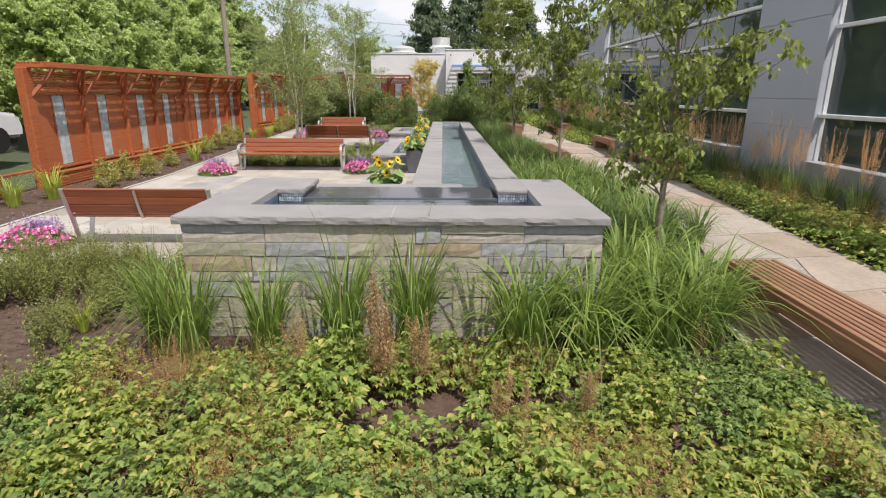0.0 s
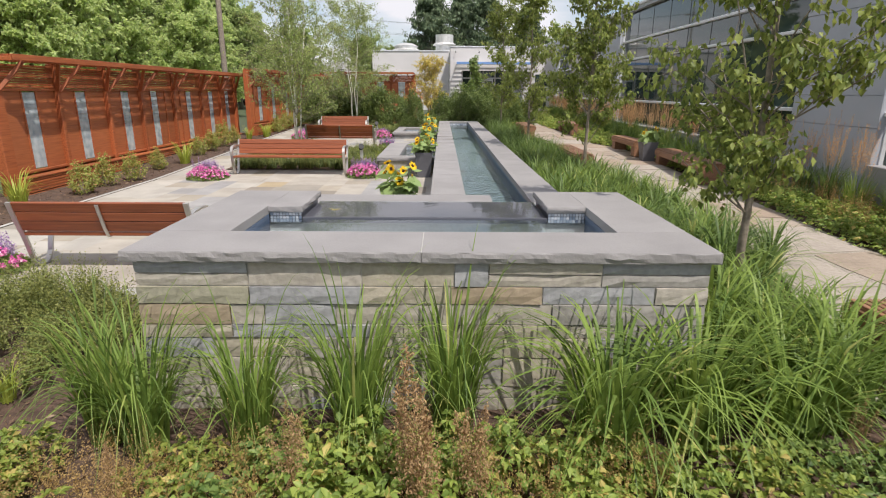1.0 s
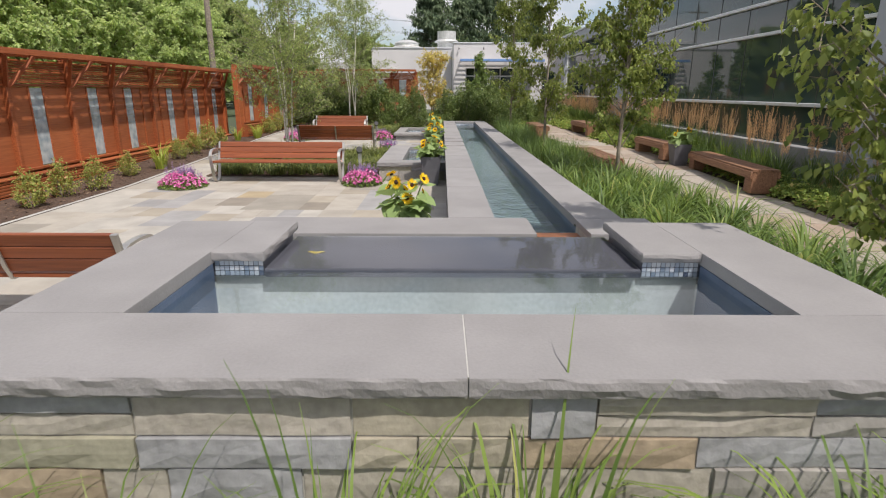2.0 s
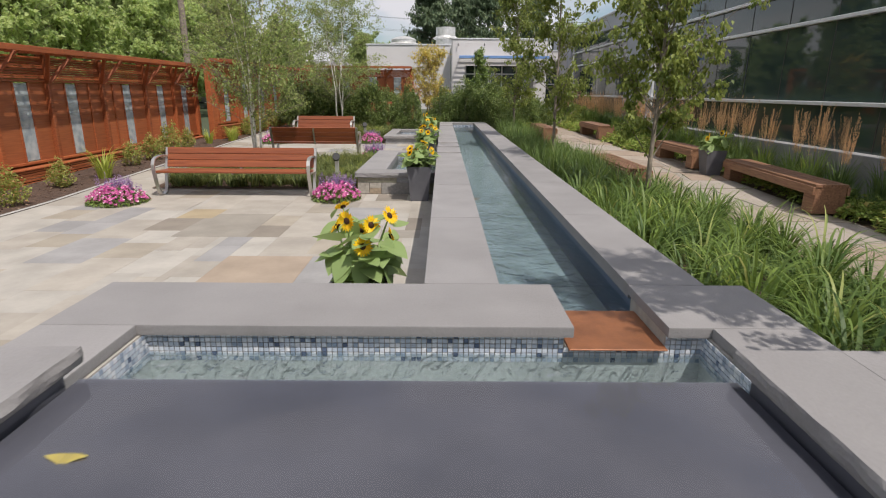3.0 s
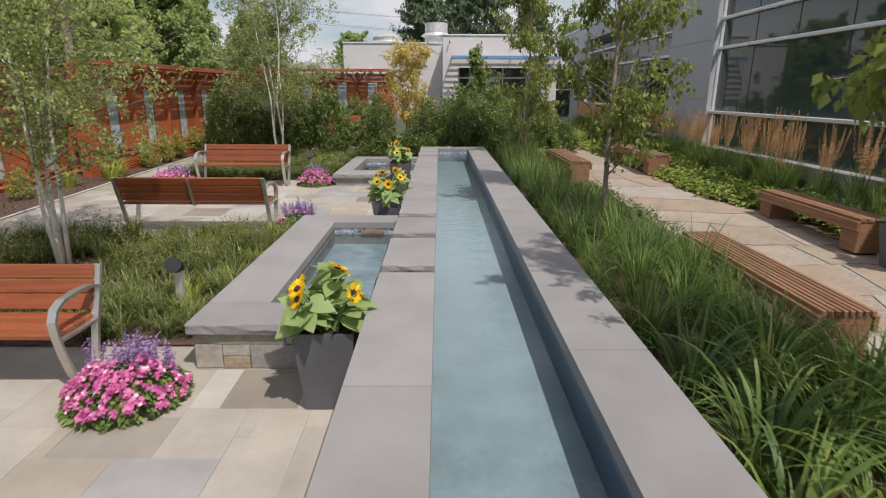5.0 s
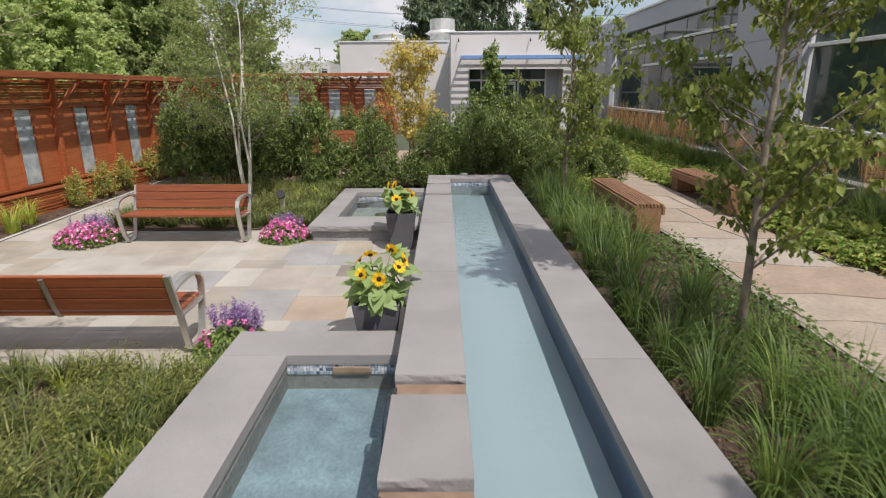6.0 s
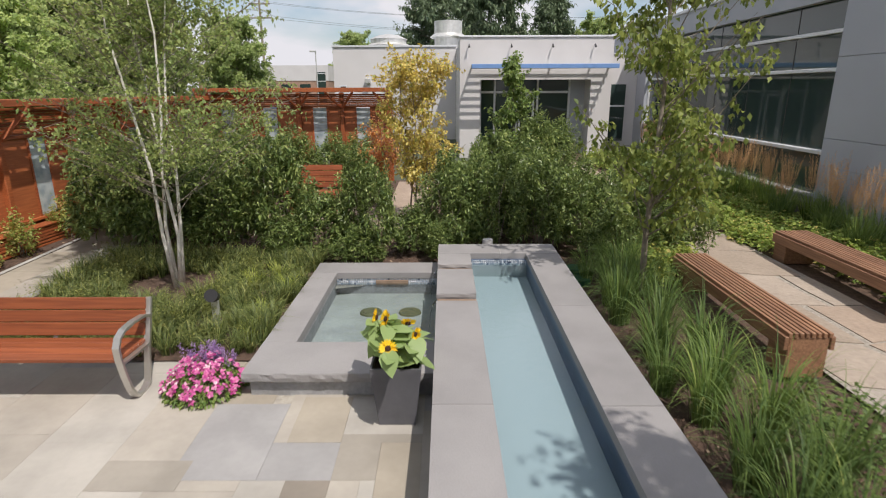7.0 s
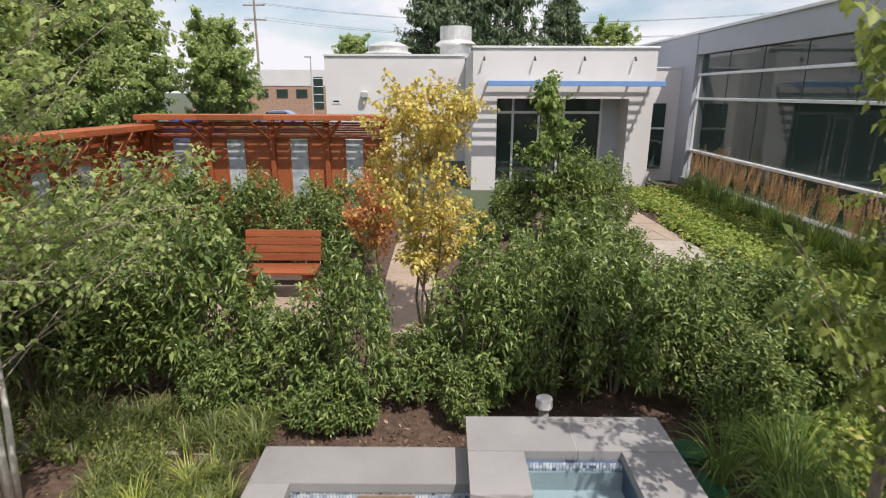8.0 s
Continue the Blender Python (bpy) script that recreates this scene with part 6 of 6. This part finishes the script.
    bm.faces.new([bm.verts.new((0.46 * w * k * math.cos(2 * math.pi * (i + 0.5) / sides), 0.46 * w * k * math.sin(2 * math.pi * (i + 0.5) / sides), h - 0.05)) for i in range(sides)])
    part("soil", bm, M_SOIL, p)
    r = random.Random(seed)
    f = base("sunflowers", pose(x, y, z + h - 0.05), "yellow sunflowers with broad green leaves in a grey planter", "sunflower", "sunflowers")
    for s in range(flowers):
        a = 2 * math.pi * s / flowers + r.uniform(-0.5, 0.5)
        hh, rr = height * r.uniform(0.62, 1.0), r.uniform(0.07, 0.27)
        p0 = Vector((0.06 * math.cos(a), 0.06 * math.sin(a), 0))
        p2 = Vector((rr * math.cos(a), rr * math.sin(a), hh))
        p1 = p0.lerp(p2, 0.55) + Vector((0, 0, 0.05))
        bm = bmesh.new()
        add_tube(bm, [p0, p1, p2], [0.008, 0.007, 0.005], 6)
        part("stem", bm, L_SUNLEAF, f)
        face = Vector((math.cos(a) * 0.8 + r.uniform(-0.5, 0.5), math.sin(a) * 0.8 - 0.12, r.uniform(-0.1, 0.9))).normalized()
        m = Matrix.Translation(p2) @ face.to_track_quat("Z", "Y").to_matrix().to_4x4() @ Matrix.Scale(r.uniform(0.72, 1.0), 4)
        head = new("flower_head", PETALS)
        head.parent, head.matrix_local = f, m
        d = new("disc", DISC)
        d.parent = head
        for q in range(13):
            t = r.uniform(0.2, 0.97)
            b = r.uniform(0, 2 * math.pi)
            at = p0.lerp(p2, t)
            size = r.uniform(0.12, 0.2) * (1.15 - 0.3 * t)
            lf = new("leaf", LEAF)
            lf.parent = f
            lf.matrix_local = Matrix.Translation(at + Vector((0.05 * math.cos(b), 0.05 * math.sin(b), 0))) @ pose(0, 0, 0, 0, 0, math.degrees(b) - 90) @ pose(0, 0, 0, r.uniform(-58, 28), r.uniform(-35, 35), 0) @ Matrix.Scale(size, 4)
    return p


planter_with_sunflowers(-0.44, 3.95, 0.5, 0.4, 1, 8, "tapered charcoal planter behind the tank", 0.55)
planter_with_sunflowers(-0.27, 9.42, 0.55, 0.38, 2, 7, "tapered charcoal planter between channel and basin", 0.42)
planter_with_sunflowers(-0.28, 13.74, 0.42, 0.39, 5, 7, "tapered charcoal planter beyond the near basin", 0.42)
planter_with_sunflowers(-0.28, 16.55, 0.5, 0.38, 4, 5, "charcoal planter beside the far basin", 0.4)
planter_with_sunflowers(5.62, 12.0, 0.5, 0.4, 6, 5, "tapered grey planter between two timber benches", 0.42)


# ---------------------------------------------------------------- flower clumps at the benches
def flower_clump(x, y, r, seed, label, lush=1.0, pink=1.0, spikes=1.0):
    rn = np.random.default_rng(seed)
    z = ground_z(y)
    f = base("flower_clump", pose(x, y, z, 0, 0, 0), label, "flowers", "flower clumps")
    n = int(1300 * lush)
    th, u = rn.uniform(0, 2 * np.pi, n), np.sqrt(rn.uniform(0, 1, n))
    out = np.stack([np.cos(th), np.sin(th), np.zeros(n)], 1)
    dome = 0.24 * (1 - 0.8 * u ** 2)
    at = out * (u * r)[:, None] + np.stack([np.zeros(n), np.zeros(n), dome * rn.uniform(0.3, 1, n)], 1)
    a = new("foliage", leaf_mesh(at, out + rn.normal(size=(n, 3)) * 0.5, 0.05, 0.028, L_COVERD, rn))
    n = int(230 * lush * pink)
    th, u = rn.uniform(0, 2 * np.pi, n), np.sqrt(rn.uniform(0.05, 1.08, n))
    out = np.stack([np.cos(th), np.sin(th), np.zeros(n)], 1)
    c = out * (u * r)[:, None] + np.stack([np.zeros(n), np.zeros(n), 0.25 * (1 - 0.75 * u ** 2) + 0.02], 1)
    c[:, 2] += rn.uniform(-0.03, 0.05, n)
    keep = (c[:, 1] < 0.3 * r + 0.25 * r * np.sin(7 * th)) & (rn.uniform(size=n) < 0.85)
    c, out = c[keep], out[keep]
    n = len(c)
    k = 5
    ph = np.tile(np.arange(k) * 2 * np.pi / k, n) + np.repeat(rn.uniform(0, 6, n), k)
    nrm = unit(np.repeat(out, k, 0) * 0.7 + (0, -0.3, 1.0))
    t1 = unit(np.cross(nrm, (0.3, 1, 0.1)))
    t2 = np.cross(nrm, t1)
    way = t1 * np.cos(ph)[:, None] + t2 * np.sin(ph)[:, None]
    b = new("blossoms", leaf_mesh(np.repeat(c, k, 0), way, 0.034, 0.034, L_PINK, rn, 0.05, 0.02))
    m = int(40 * lush * spikes)
    th = rn.uniform(0, 2 * np.pi, m)
    base_p = np.stack([np.cos(th) * r * 0.85 * rn.uniform(0, 1, m), np.abs(np.sin(th)) * r * 0.6 * rn.uniform(0.2, 1, m) + 0.05, np.full(m, 0.12)], 1)
    sp = 46
    s = np.tile(np.linspace(0.25, 1, sp), m)
    lean = rn.normal(size=(m, 3)) * 0.12 + (0, 0, 1)
    at = np.repeat(base_p, sp, 0) + np.repeat(lean * rn.uniform(0.14, 0.27, (m, 1)), sp, 0) * s[:, None] + rn.normal(size=(m * sp, 3)) * 0.009
    c = new("salvia", leaf_mesh(at, rn.normal(size=(m * sp, 3)) + (0, 0, 0.6), 0.022, 0.011, L_PURPLE, rn))
    for o, lab in ((a, ""), (b, "bright pink blossoms"), (c, "purple salvia spikes")):
        o.parent = f
        if lab:
            o["label"] = lab
    return f


flower_clump(-4.72, 2.55, 0.42, 1, "mound of pink blossoms and purple salvia by the front bench", 1.4)
flower_clump(-4.95, 9.05, 0.42, 2, "mound of pink blossoms and purple salvia at the long bench's end", 1.4)
flower_clump(-1.62, 9.42, 0.37, 3, "mound of pink blossoms and purple salvia beside the basin", 1.3)
flower_clump(-1.52, 13.62, 0.3, 4, "sparse purple salvia with pink blossoms by the basin", 1.0, 0.16, 2.0)
flower_clump(-1.98, 16.95, 0.33, 5, "mound of pink blossoms and purple salvia beside the far basin", 1.0)
flower_clump(-4.7, 16.85, 0.42, 6, "mound of pink blossoms and purple salvia at the short bench", 1.2)


# ---------------------------------------------------------------- small things
def spot_light(x, y, h):
    e = base("garden_spotlight", pose(x, y, ground_z(y)), "small black garden spotlight on a grey stake", "garden light", "spotlights")
    part("stake", box(-0.035, 0.035, -0.025, 0.025, -0.05, h - 0.08, 0.005), M_GALV, e)
    bm = bmesh.new()
    add_tube(bm, [(-0.02, 0.05, h - 0.06), (0.0, -0.05, h - 0.01), (0.01, -0.1, h + 0.01)], [0.055, 0.065, 0.068], 12)
    part("lamp_head", bm, M_BLACK, e)


spot_light(-1.84, 10.75, 0.5)
spot_light(-2.3, 18.05, 0.44)
e = base("vent_pipe", pose(0.69, 20.25, ground_z(20.25)), "short pale pipe with a round cap behind the channel", "pipe")
bm = bmesh.new()
add_cylinder(bm, 0, 0, -0.1, 0.3, 0.045, sides=14)
part("pipe", bm, M_CONCRETE, e)
bm = bmesh.new()
add_cylinder(bm, 0, 0, 0.3, 0.38, 0.075, 0.07, sides=16)
part("cap", bm, M_STUCCO, e)
for x, y in ((1.9, 20.05), (1.86, 19.62)):
    bm = bmesh.new()
    add_cylinder(bm, x, y, ground_z(y) - 0.1, ground_z(y) + 0.03, 0.16, 0.14, 18)
    thing("valve_lid", bm, material("green plastic lid", (0.02, 0.1, 0.05), rough=0.5), "round dark green irrigation valve lid in mulch", "valve lid", "valve lids")
bm = bmesh.new()
vs = [bm.verts.new((-0.77 + 0.035 * math.cos(a) * (1.5 if abs(math.cos(a)) > 0.9 else 1), 1.6 + 0.02 * math.sin(a), ZS + 0.004 + 0.004 * math.cos(2 * a))) for a in [2 * math.pi * k / 10 for k in range(10)]]
bm.faces.new(vs)
thing("fallen_leaf", bm, L_GOLD, "single yellow fallen leaf lying on the slate slab", "leaf")
for x, y in ((-0.79, 18.8), (-0.77, 17.83), (-0.33, 18.8)):
    d = base("basin_drain", pose(x, y, 0.362 - 0.29), "round algae-green drain cover on the basin floor", "drain cover", "basin drains")
    bm = bmesh.new()
    add_cylinder(bm, 0, 0, 0.0, 0.018, 0.135, 0.125, 26)
    part("rim", bm, M_DRAIN, d)
    bm = bmesh.new()
    add_cylinder(bm, 0, 0, 0.018, 0.026, 0.1, 0.09, 22)
    part("grate", bm, M_DRAIN, d)


def timber_bench(x, y, rot, w, label):
    b = base("timber_bench", pose(x, y, ground_z(y), 0, 0, rot), label, "bench", "timber benches")
    for k in range(3):
        part("seat_plank", box(-w / 2, w / 2, k * 0.15, k * 0.15 + 0.14, 0.4, 0.44, 0.006), M_BENCHWOOD, b)
    lean = pose(0, 0.47, 0.47, -12)
    for k in range(4):
        part("back_plank", box(-w / 2, w / 2, -0.03, 0, k * 0.115, k * 0.115 + 0.105, 0.006, lean), M_BENCHWOOD, b)
    for s in (-1, 1):
        part("leg", box(s * (w / 2 - 0.14) - 0.05, s * (w / 2 - 0.14) + 0.05, 0.06, 0.16, 0, 0.398, 0.006), M_BENCHWOOD, b)
        part("back_post", box(s * (w / 2 - 0.14) - 0.05, s * (w / 2 - 0.14) + 0.05, 0.4, 0.5, 0, 0.398, 0.006), M_BENCHWOOD, b)
    return b


timber_bench(-2.52, 23.3, 0, 1.1, "red-brown timber plank bench on the patio behind the hedge")
timber_bench(-3.9, 22.9, -70, 1.1, "red-brown timber plank bench half hidden by laurel")


def utility_pole(x, y, h, arms, label, r0=0.17):
    e = base("utility_pole", pose(x, y, 0), label, "utility pole", "utility poles")
    bm = bmesh.new()
    add_tube(bm, [(0, 0, -0.2), (0, 0, h)], [r0, r0 * 0.65], 10)
    part("pole", bm, M_BARK, e)
    for z in arms:
        part("crossarm", box(-1.3, 1.3, -0.07, 0.07, z, z + 0.14, 0.01), M_BARK, e)
        for q in (-1.15, -0.6, 0.6, 1.15):
            bm = bmesh.new()
            add_cylinder(bm, q, 0, z + 0.14, z + 0.36, 0.06, 0.04, 8)
            part("insulator", bm, M_GALV, e)


utility_pole(-8.75, 20.8, 11.0, (), "tall bare wooden pole beyond the fence", 0.12)
utility_pole(-22.5, 86.0, 13.8, (11.15, 12.75), "distant wooden utility pole with crossarms")
for dx, z in ((-1.15, 11.5), (1.15, 11.5), (-0.6, 13.1), (0.6, 13.1)):
    bm = bmesh.new()
    pts = []
    for k in range(13):
        t = k / 12
        pts.append((-22.5 + dx + t * 58, 86 - 10 * t, z - 3.2 * t * (1 - t) * 2 - 2.0 * t))
    add_tube(bm, pts, [0.013] * 13, 4)
    thing("power_line", bm, M_BLACK, "thin dark overhead power line", "power line", "power lines")


e = base("lamp_post", pose(-10.3, 60, 0.4), "slender grey lamp post in the far car park", "lamp post")
bm = bmesh.new()
add_tube(bm, [(0, 0, -0.2), (0, 0, 5.2)], [0.07, 0.045], 8)
part("post", bm, M_GALV, e)
part("lamp_head", box(-0.45, 0.05, -0.12, 0.12, 5.2, 5.32, 0.02), M_GALV, e)


def far_building():
    b = base("brick_building", pose(-22.2, 84, 0.4), "distant low brick and white office building", "building")
    part("wall", box(-8, 8, 0, 10, 0, 3.4), material("red brick", (0.42, 0.27, 0.2), rough=0.9, noise_scale=4, noise_amount=0.3), b)
    part("upper_wall", box(-8.05, 8.05, -0.05, 10, 3.4, 5.2), M_STUCCO, b)
    for k in range(6):
        part("window", box(-7.0 + k * 2.3, -5.7 + k * 2.3, -0.08, -0.052, 2.1, 3.0), M_GLASS, b)
    part("stair_window", box(6.6, 7.7, -0.12, -0.06, 0.9, 4.4), M_GLASS, b)
    for k in range(4):
        part("window_bar", box(6.6, 7.7, -0.15, -0.125, 1.5 + k * 0.9, 1.58 + k * 0.9), M_METALTRIM, b)


far_building()


def parked_car(x, y, rot, paint, label):
    c = base("parked_car", pose(x, y, 0.25, 0, 0, rot), label, "car", "parked cars")
    bm = bmesh.new()
    prof = [(-2.15, 0.35), (-2.2, 0.75), (-1.7, 0.92), (-1.1, 1.0), (-0.5, 1.42), (0.7, 1.45), (1.45, 1.05), (2.1, 0.95), (2.2, 0.6), (2.15, 0.35)]
    a = [bm.verts.new((px, -0.85, pz)) for px, pz in prof]
    d = [bm.verts.new((px, 0.85, pz)) for px, pz in prof]
    bm.faces.new(a)
    bm.faces.new(list(reversed(d)))
    for k in range(len(prof)):
        bm.faces.new((a[k], d[k], d[(k + 1) % len(prof)], a[(k + 1) % len(prof)]))
    bmesh.ops.recalc_face_normals(bm, faces=bm.faces)
    bmesh.ops.bevel(bm, geom=list(bm.edges), offset=0.08, segments=2, affect="EDGES")
    part("body", bm, material("car paint", paint, rough=0.25, noise_amount=0.05, bump=0), c)
    part("side_window", box(-0.75, 0.95, -0.86, 0.86, 1.03, 1.33, 0.05), M_GLASS, c)
    for wx in (-1.35, 1.35):
        for s in (-1, 1):
            bm = bmesh.new()
            add_tube(bm, [(wx, s * 0.7, 0.33), (wx, s * 0.88, 0.33)], [0.33, 0.33], 18)
            part("wheel", bm, M_BLACK, c)


parked_car(-14.2, 46.5, 10, (0.05, 0.12, 0.4), "blue parked car beyond the fence")
parked_car(-18.8, 48, 5, (0.3, 0.32, 0.35), "silver parked car beyond the fence")
parked_car(-13.6, 62, 0, (0.2, 0.25, 0.4), "grey-blue parked car in front of the far building")
parked_car(-12.0, 9.0, 80, (0.6, 0.6, 0.62), "silver parked car beyond the open end of the fence")

# ---------------------------------------------------------------- paving stones, last
PAVERS = {}
STONE = {"cream": (0.395, 0.362, 0.315), "white": (0.425, 0.4, 0.36), "tan": (0.365, 0.325, 0.265), "blue": (0.325, 0.318, 0.315), "brown": (0.26, 0.228, 0.19), "orange": (0.355, 0.285, 0.22), "dun": (0.315, 0.288, 0.248), "gold": (0.37, 0.3, 0.195)}
M_STONE = {k: material("flagstone " + k, c, rough=0.8, spread=0.12, noise_scale=2.6, noise_amount=0.2, bump=0.12, bump_scale=22, fine=0.12) for k, c in STONE.items()}


def paver(w, d, tone, t=0.035):
    key = (round(w, 3), round(d, 3), tone)
    if key not in PAVERS:
        PAVERS[key] = mesh_of(box(0.0006, w - 0.0006, 0.0006, d - 0.0006, -t, 0.0, 0.0006), M_STONE[tone])
    return PAVERS[key]


CELL = 0.1
NX, NY = 60, 201
px0, py0 = -5.98, 2.1
hidden = ((-1.62, 0.1, 2.0, 3.3), (-1.3, 0.1, 9.85, 13.5), (-1.55, 0.1, 16.85, 19.8), (-4.9, -1.3, 10.25, 13.1), (-4.85, -1.5, 17.5, 22.5), (-1.6, 0.1, 19.8, 22.5))
basins = ((-0.92, 10.15, 13.05), (-1.33, 17.35, 19.47))
taken = [[False] * NX for _ in range(NY)]


def lay(i, j, w, d, tone):
    """One flagstone of w by d cells; where a basin cuts it, it is laid in single cells round the basin."""
    for a in range(i, i + w):
        for b in range(j, j + d):
            taken[b][a] = True
    x0, y0, x1, y1 = px0 + i * CELL, py0 + j * CELL, px0 + (i + w) * CELL, py0 + (j + d) * CELL
    if any(x0 > h0 and x1 < h1 and y0 > k0 and y1 < k1 for h0, h1, k0, k1 in hidden) or (x1 > -4.8 and y1 > 19.9):
        return
    for b0, k0, k1 in basins:
        if x1 > b0 and y1 > k0 and y0 < k1:
            x1, y0, y1 = (min(x1, b0), y0, y1) if x0 < b0 - 0.05 else (x1, y0, k0) if y0 < k0 - 0.05 else (x1, k1, y1)
    if x1 - x0 < 0.04 or y1 - y0 < 0.04:
        return
    s = new("paver", paver(x1 - x0, y1 - y0, tone))
    s.parent = plaza
    slope = math.degrees(math.atan2(ground_z(y1) - ground_z(y0), y1 - y0))
    s.matrix_local = pose(x0, y0, ground_z(y0) + 0.002 + rnd.uniform(-0.0012, 0.0012), slope)


# the stones whose colour stands out, then the rest at random
for x0, x1, y0, y1, tone in ((-2.2, -1.3, 5.3, 6.2, "orange"), (-1.3, -0.9, 5.1, 6.2, "blue"), (-0.9, -0.4, 5.6, 6.2, "brown"), (-0.8, -0.4, 5.0, 5.6, "tan"), (-0.7, -0.2, 7.0, 7.4, "dun"), (-0.4, -0.2, 7.4, 8.1, "brown"), (-0.7, -0.4, 7.4, 8.4, "white"), (-1.4, -0.8, 7.0, 8.8, "blue"), (-0.4, -0.2, 6.6, 7.0, "white"),
                             (-2.3, -1.9, 7.0, 7.6, "brown"), (-3.6, -3.1, 8.0, 8.6, "gold"), (-3.7, -3.2, 7.3, 8.0, "brown"), (-3.2, -2.3, 7.0, 8.3, "dun"), (-1.8, -1.2, 8.8, 9.2, "dun"), (-2.5, -2.2, 5.2, 5.5, "white"), (-2.6, -1.9, 4.5, 5.2, "orange"), (-1.9, -1.4, 6.2, 7.0, "cream"), (-1.4, -0.4, 6.3, 6.9, "tan"),
                             (-1.1, -0.7, 16.2, 16.8, "tan"), (-0.7, -0.1, 16.3, 16.8, "white"), (-0.4, -0.1, 15.6, 16.2, "tan"), (-1.0, -0.7, 15.4, 15.8, "brown"), (-0.7, -0.4, 15.8, 16.2, "dun"), (-1.8, -1.2, 15.8, 16.7, "blue"), (-1.3, -0.7, 14.2, 14.8, "orange"), (-2.3, -1.7, 15.7, 16.0, "dun"), (-1.2, -0.8, 13.8, 14.2, "blue"), (-1.0, -0.5, 9.3, 9.8, "brown"), (-3.5, -2.9, 14.4, 14.9, "brown")):
    lay(round((x0 - px0) / CELL), round((y0 - py0) / CELL), round((x1 - x0) / CELL), round((y1 - y0) / CELL), tone)
TONES = ["cream"] * 12 + ["white"] * 8 + ["tan"] * 4 + ["blue"] * 2 + ["dun"]
for j in range(NY):
    for i in range(NX):
        if taken[j][i]:
            continue
        run = 0
        while i + run < NX and run < 12 and not taken[j][i + run]:
            run += 1
        w = run if run <= 7 else rnd.choice([q for q in (4, 5, 6, 8, 9) if q == run or q <= run - 3])
        d, want = 1, rnd.choice((5, 6, 6, 8, 9, 10)) if w > 2 else 10
        while d < want and j + d < NY and not any(taken[j + d][a] for a in range(i, i + w)):
            d += 1
        lay(i, j, w, d, rnd.choice(TONES))

# irregular flagstones of the path: broken courses of odd widths with gravel between
rows, ypos = [], -6.0
while ypos < 31:
    rows.append(ypos)
    ypos += rnd.uniform(0.65, 1.3)


def course(j, x):
    return rows[j] + 0.3 * noise.noise((x * 0.8, j * 3.7, 1.5)) + 0.05 * noise.noise((x * 5, j * 2.9, 4.5))


for j in range(len(rows) - 1):
    n = rnd.choice((1, 2, 2, 3))
    splits = [0.0] + sorted(k / n + rnd.uniform(-0.13, 0.13) for k in range(1, n)) + [1.0]
    skew = [rnd.uniform(-0.1, 0.1) if 0 < k < n else 0.0 for k in range(n + 1)]
    for i in range(n):
        y_lo, y_hi = rows[j], rows[j + 1]
        lo = [PATH_L(y_lo) + (PATH_R(y_lo) - PATH_L(y_lo)) * (splits[i + e] + skew[i + e]) for e in (0, 1)]
        hi = [PATH_L(y_hi) + (PATH_R(y_hi) - PATH_L(y_hi)) * (splits[i + e] - skew[i + e]) for e in (0, 1)]
        outline = [(lo[0] + (lo[1] - lo[0]) * t, j) for t in (0.05, 0.3, 0.6, 0.95)] + [(hi[1] + (hi[0] - hi[1]) * t, j + 1) for t in (0.05, 0.35, 0.7, 0.95)]
        loop = [(x, course(c, x)) for x, c in outline]
        loop.insert(4, ((loop[3][0] + loop[4][0]) / 2 + rnd.uniform(-0.02, 0.05), (loop[3][1] + loop[4][1]) / 2))
        loop.append(((loop[-1][0] + loop[0][0]) / 2 - rnd.uniform(-0.02, 0.05), (loop[-1][1] + loop[0][1]) / 2))
        cx, cy = sum(q[0] for q in loop) / len(loop), sum(q[1] for q in loop) / len(loop)
        ring = []
        for x, y in loop:
            f = 1 - rnd.uniform(0.012, 0.03) / max(0.1, math.dist((x, y), (cx, cy)))
            ring.append((cx + (x - cx) * f, cy + (y - cy) * f))
        z = rnd.uniform(-0.002, 0.004)
        bm = bmesh.new()
        top = [bm.verts.new((x, y, ground_z(y) + z + 0.003)) for x, y in ring]
        low = [bm.verts.new((x, y, ground_z(y) - 0.04)) for x, y in ring]
        bm.faces.new(top)
        for k in range(len(ring)):
            bm.faces.new((top[k], low[k], low[(k + 1) % len(ring)], top[(k + 1) % len(ring)]))
        bmesh.ops.recalc_face_normals(bm, faces=bm.faces)
        part("flagstone", bm, M_PATH, path)
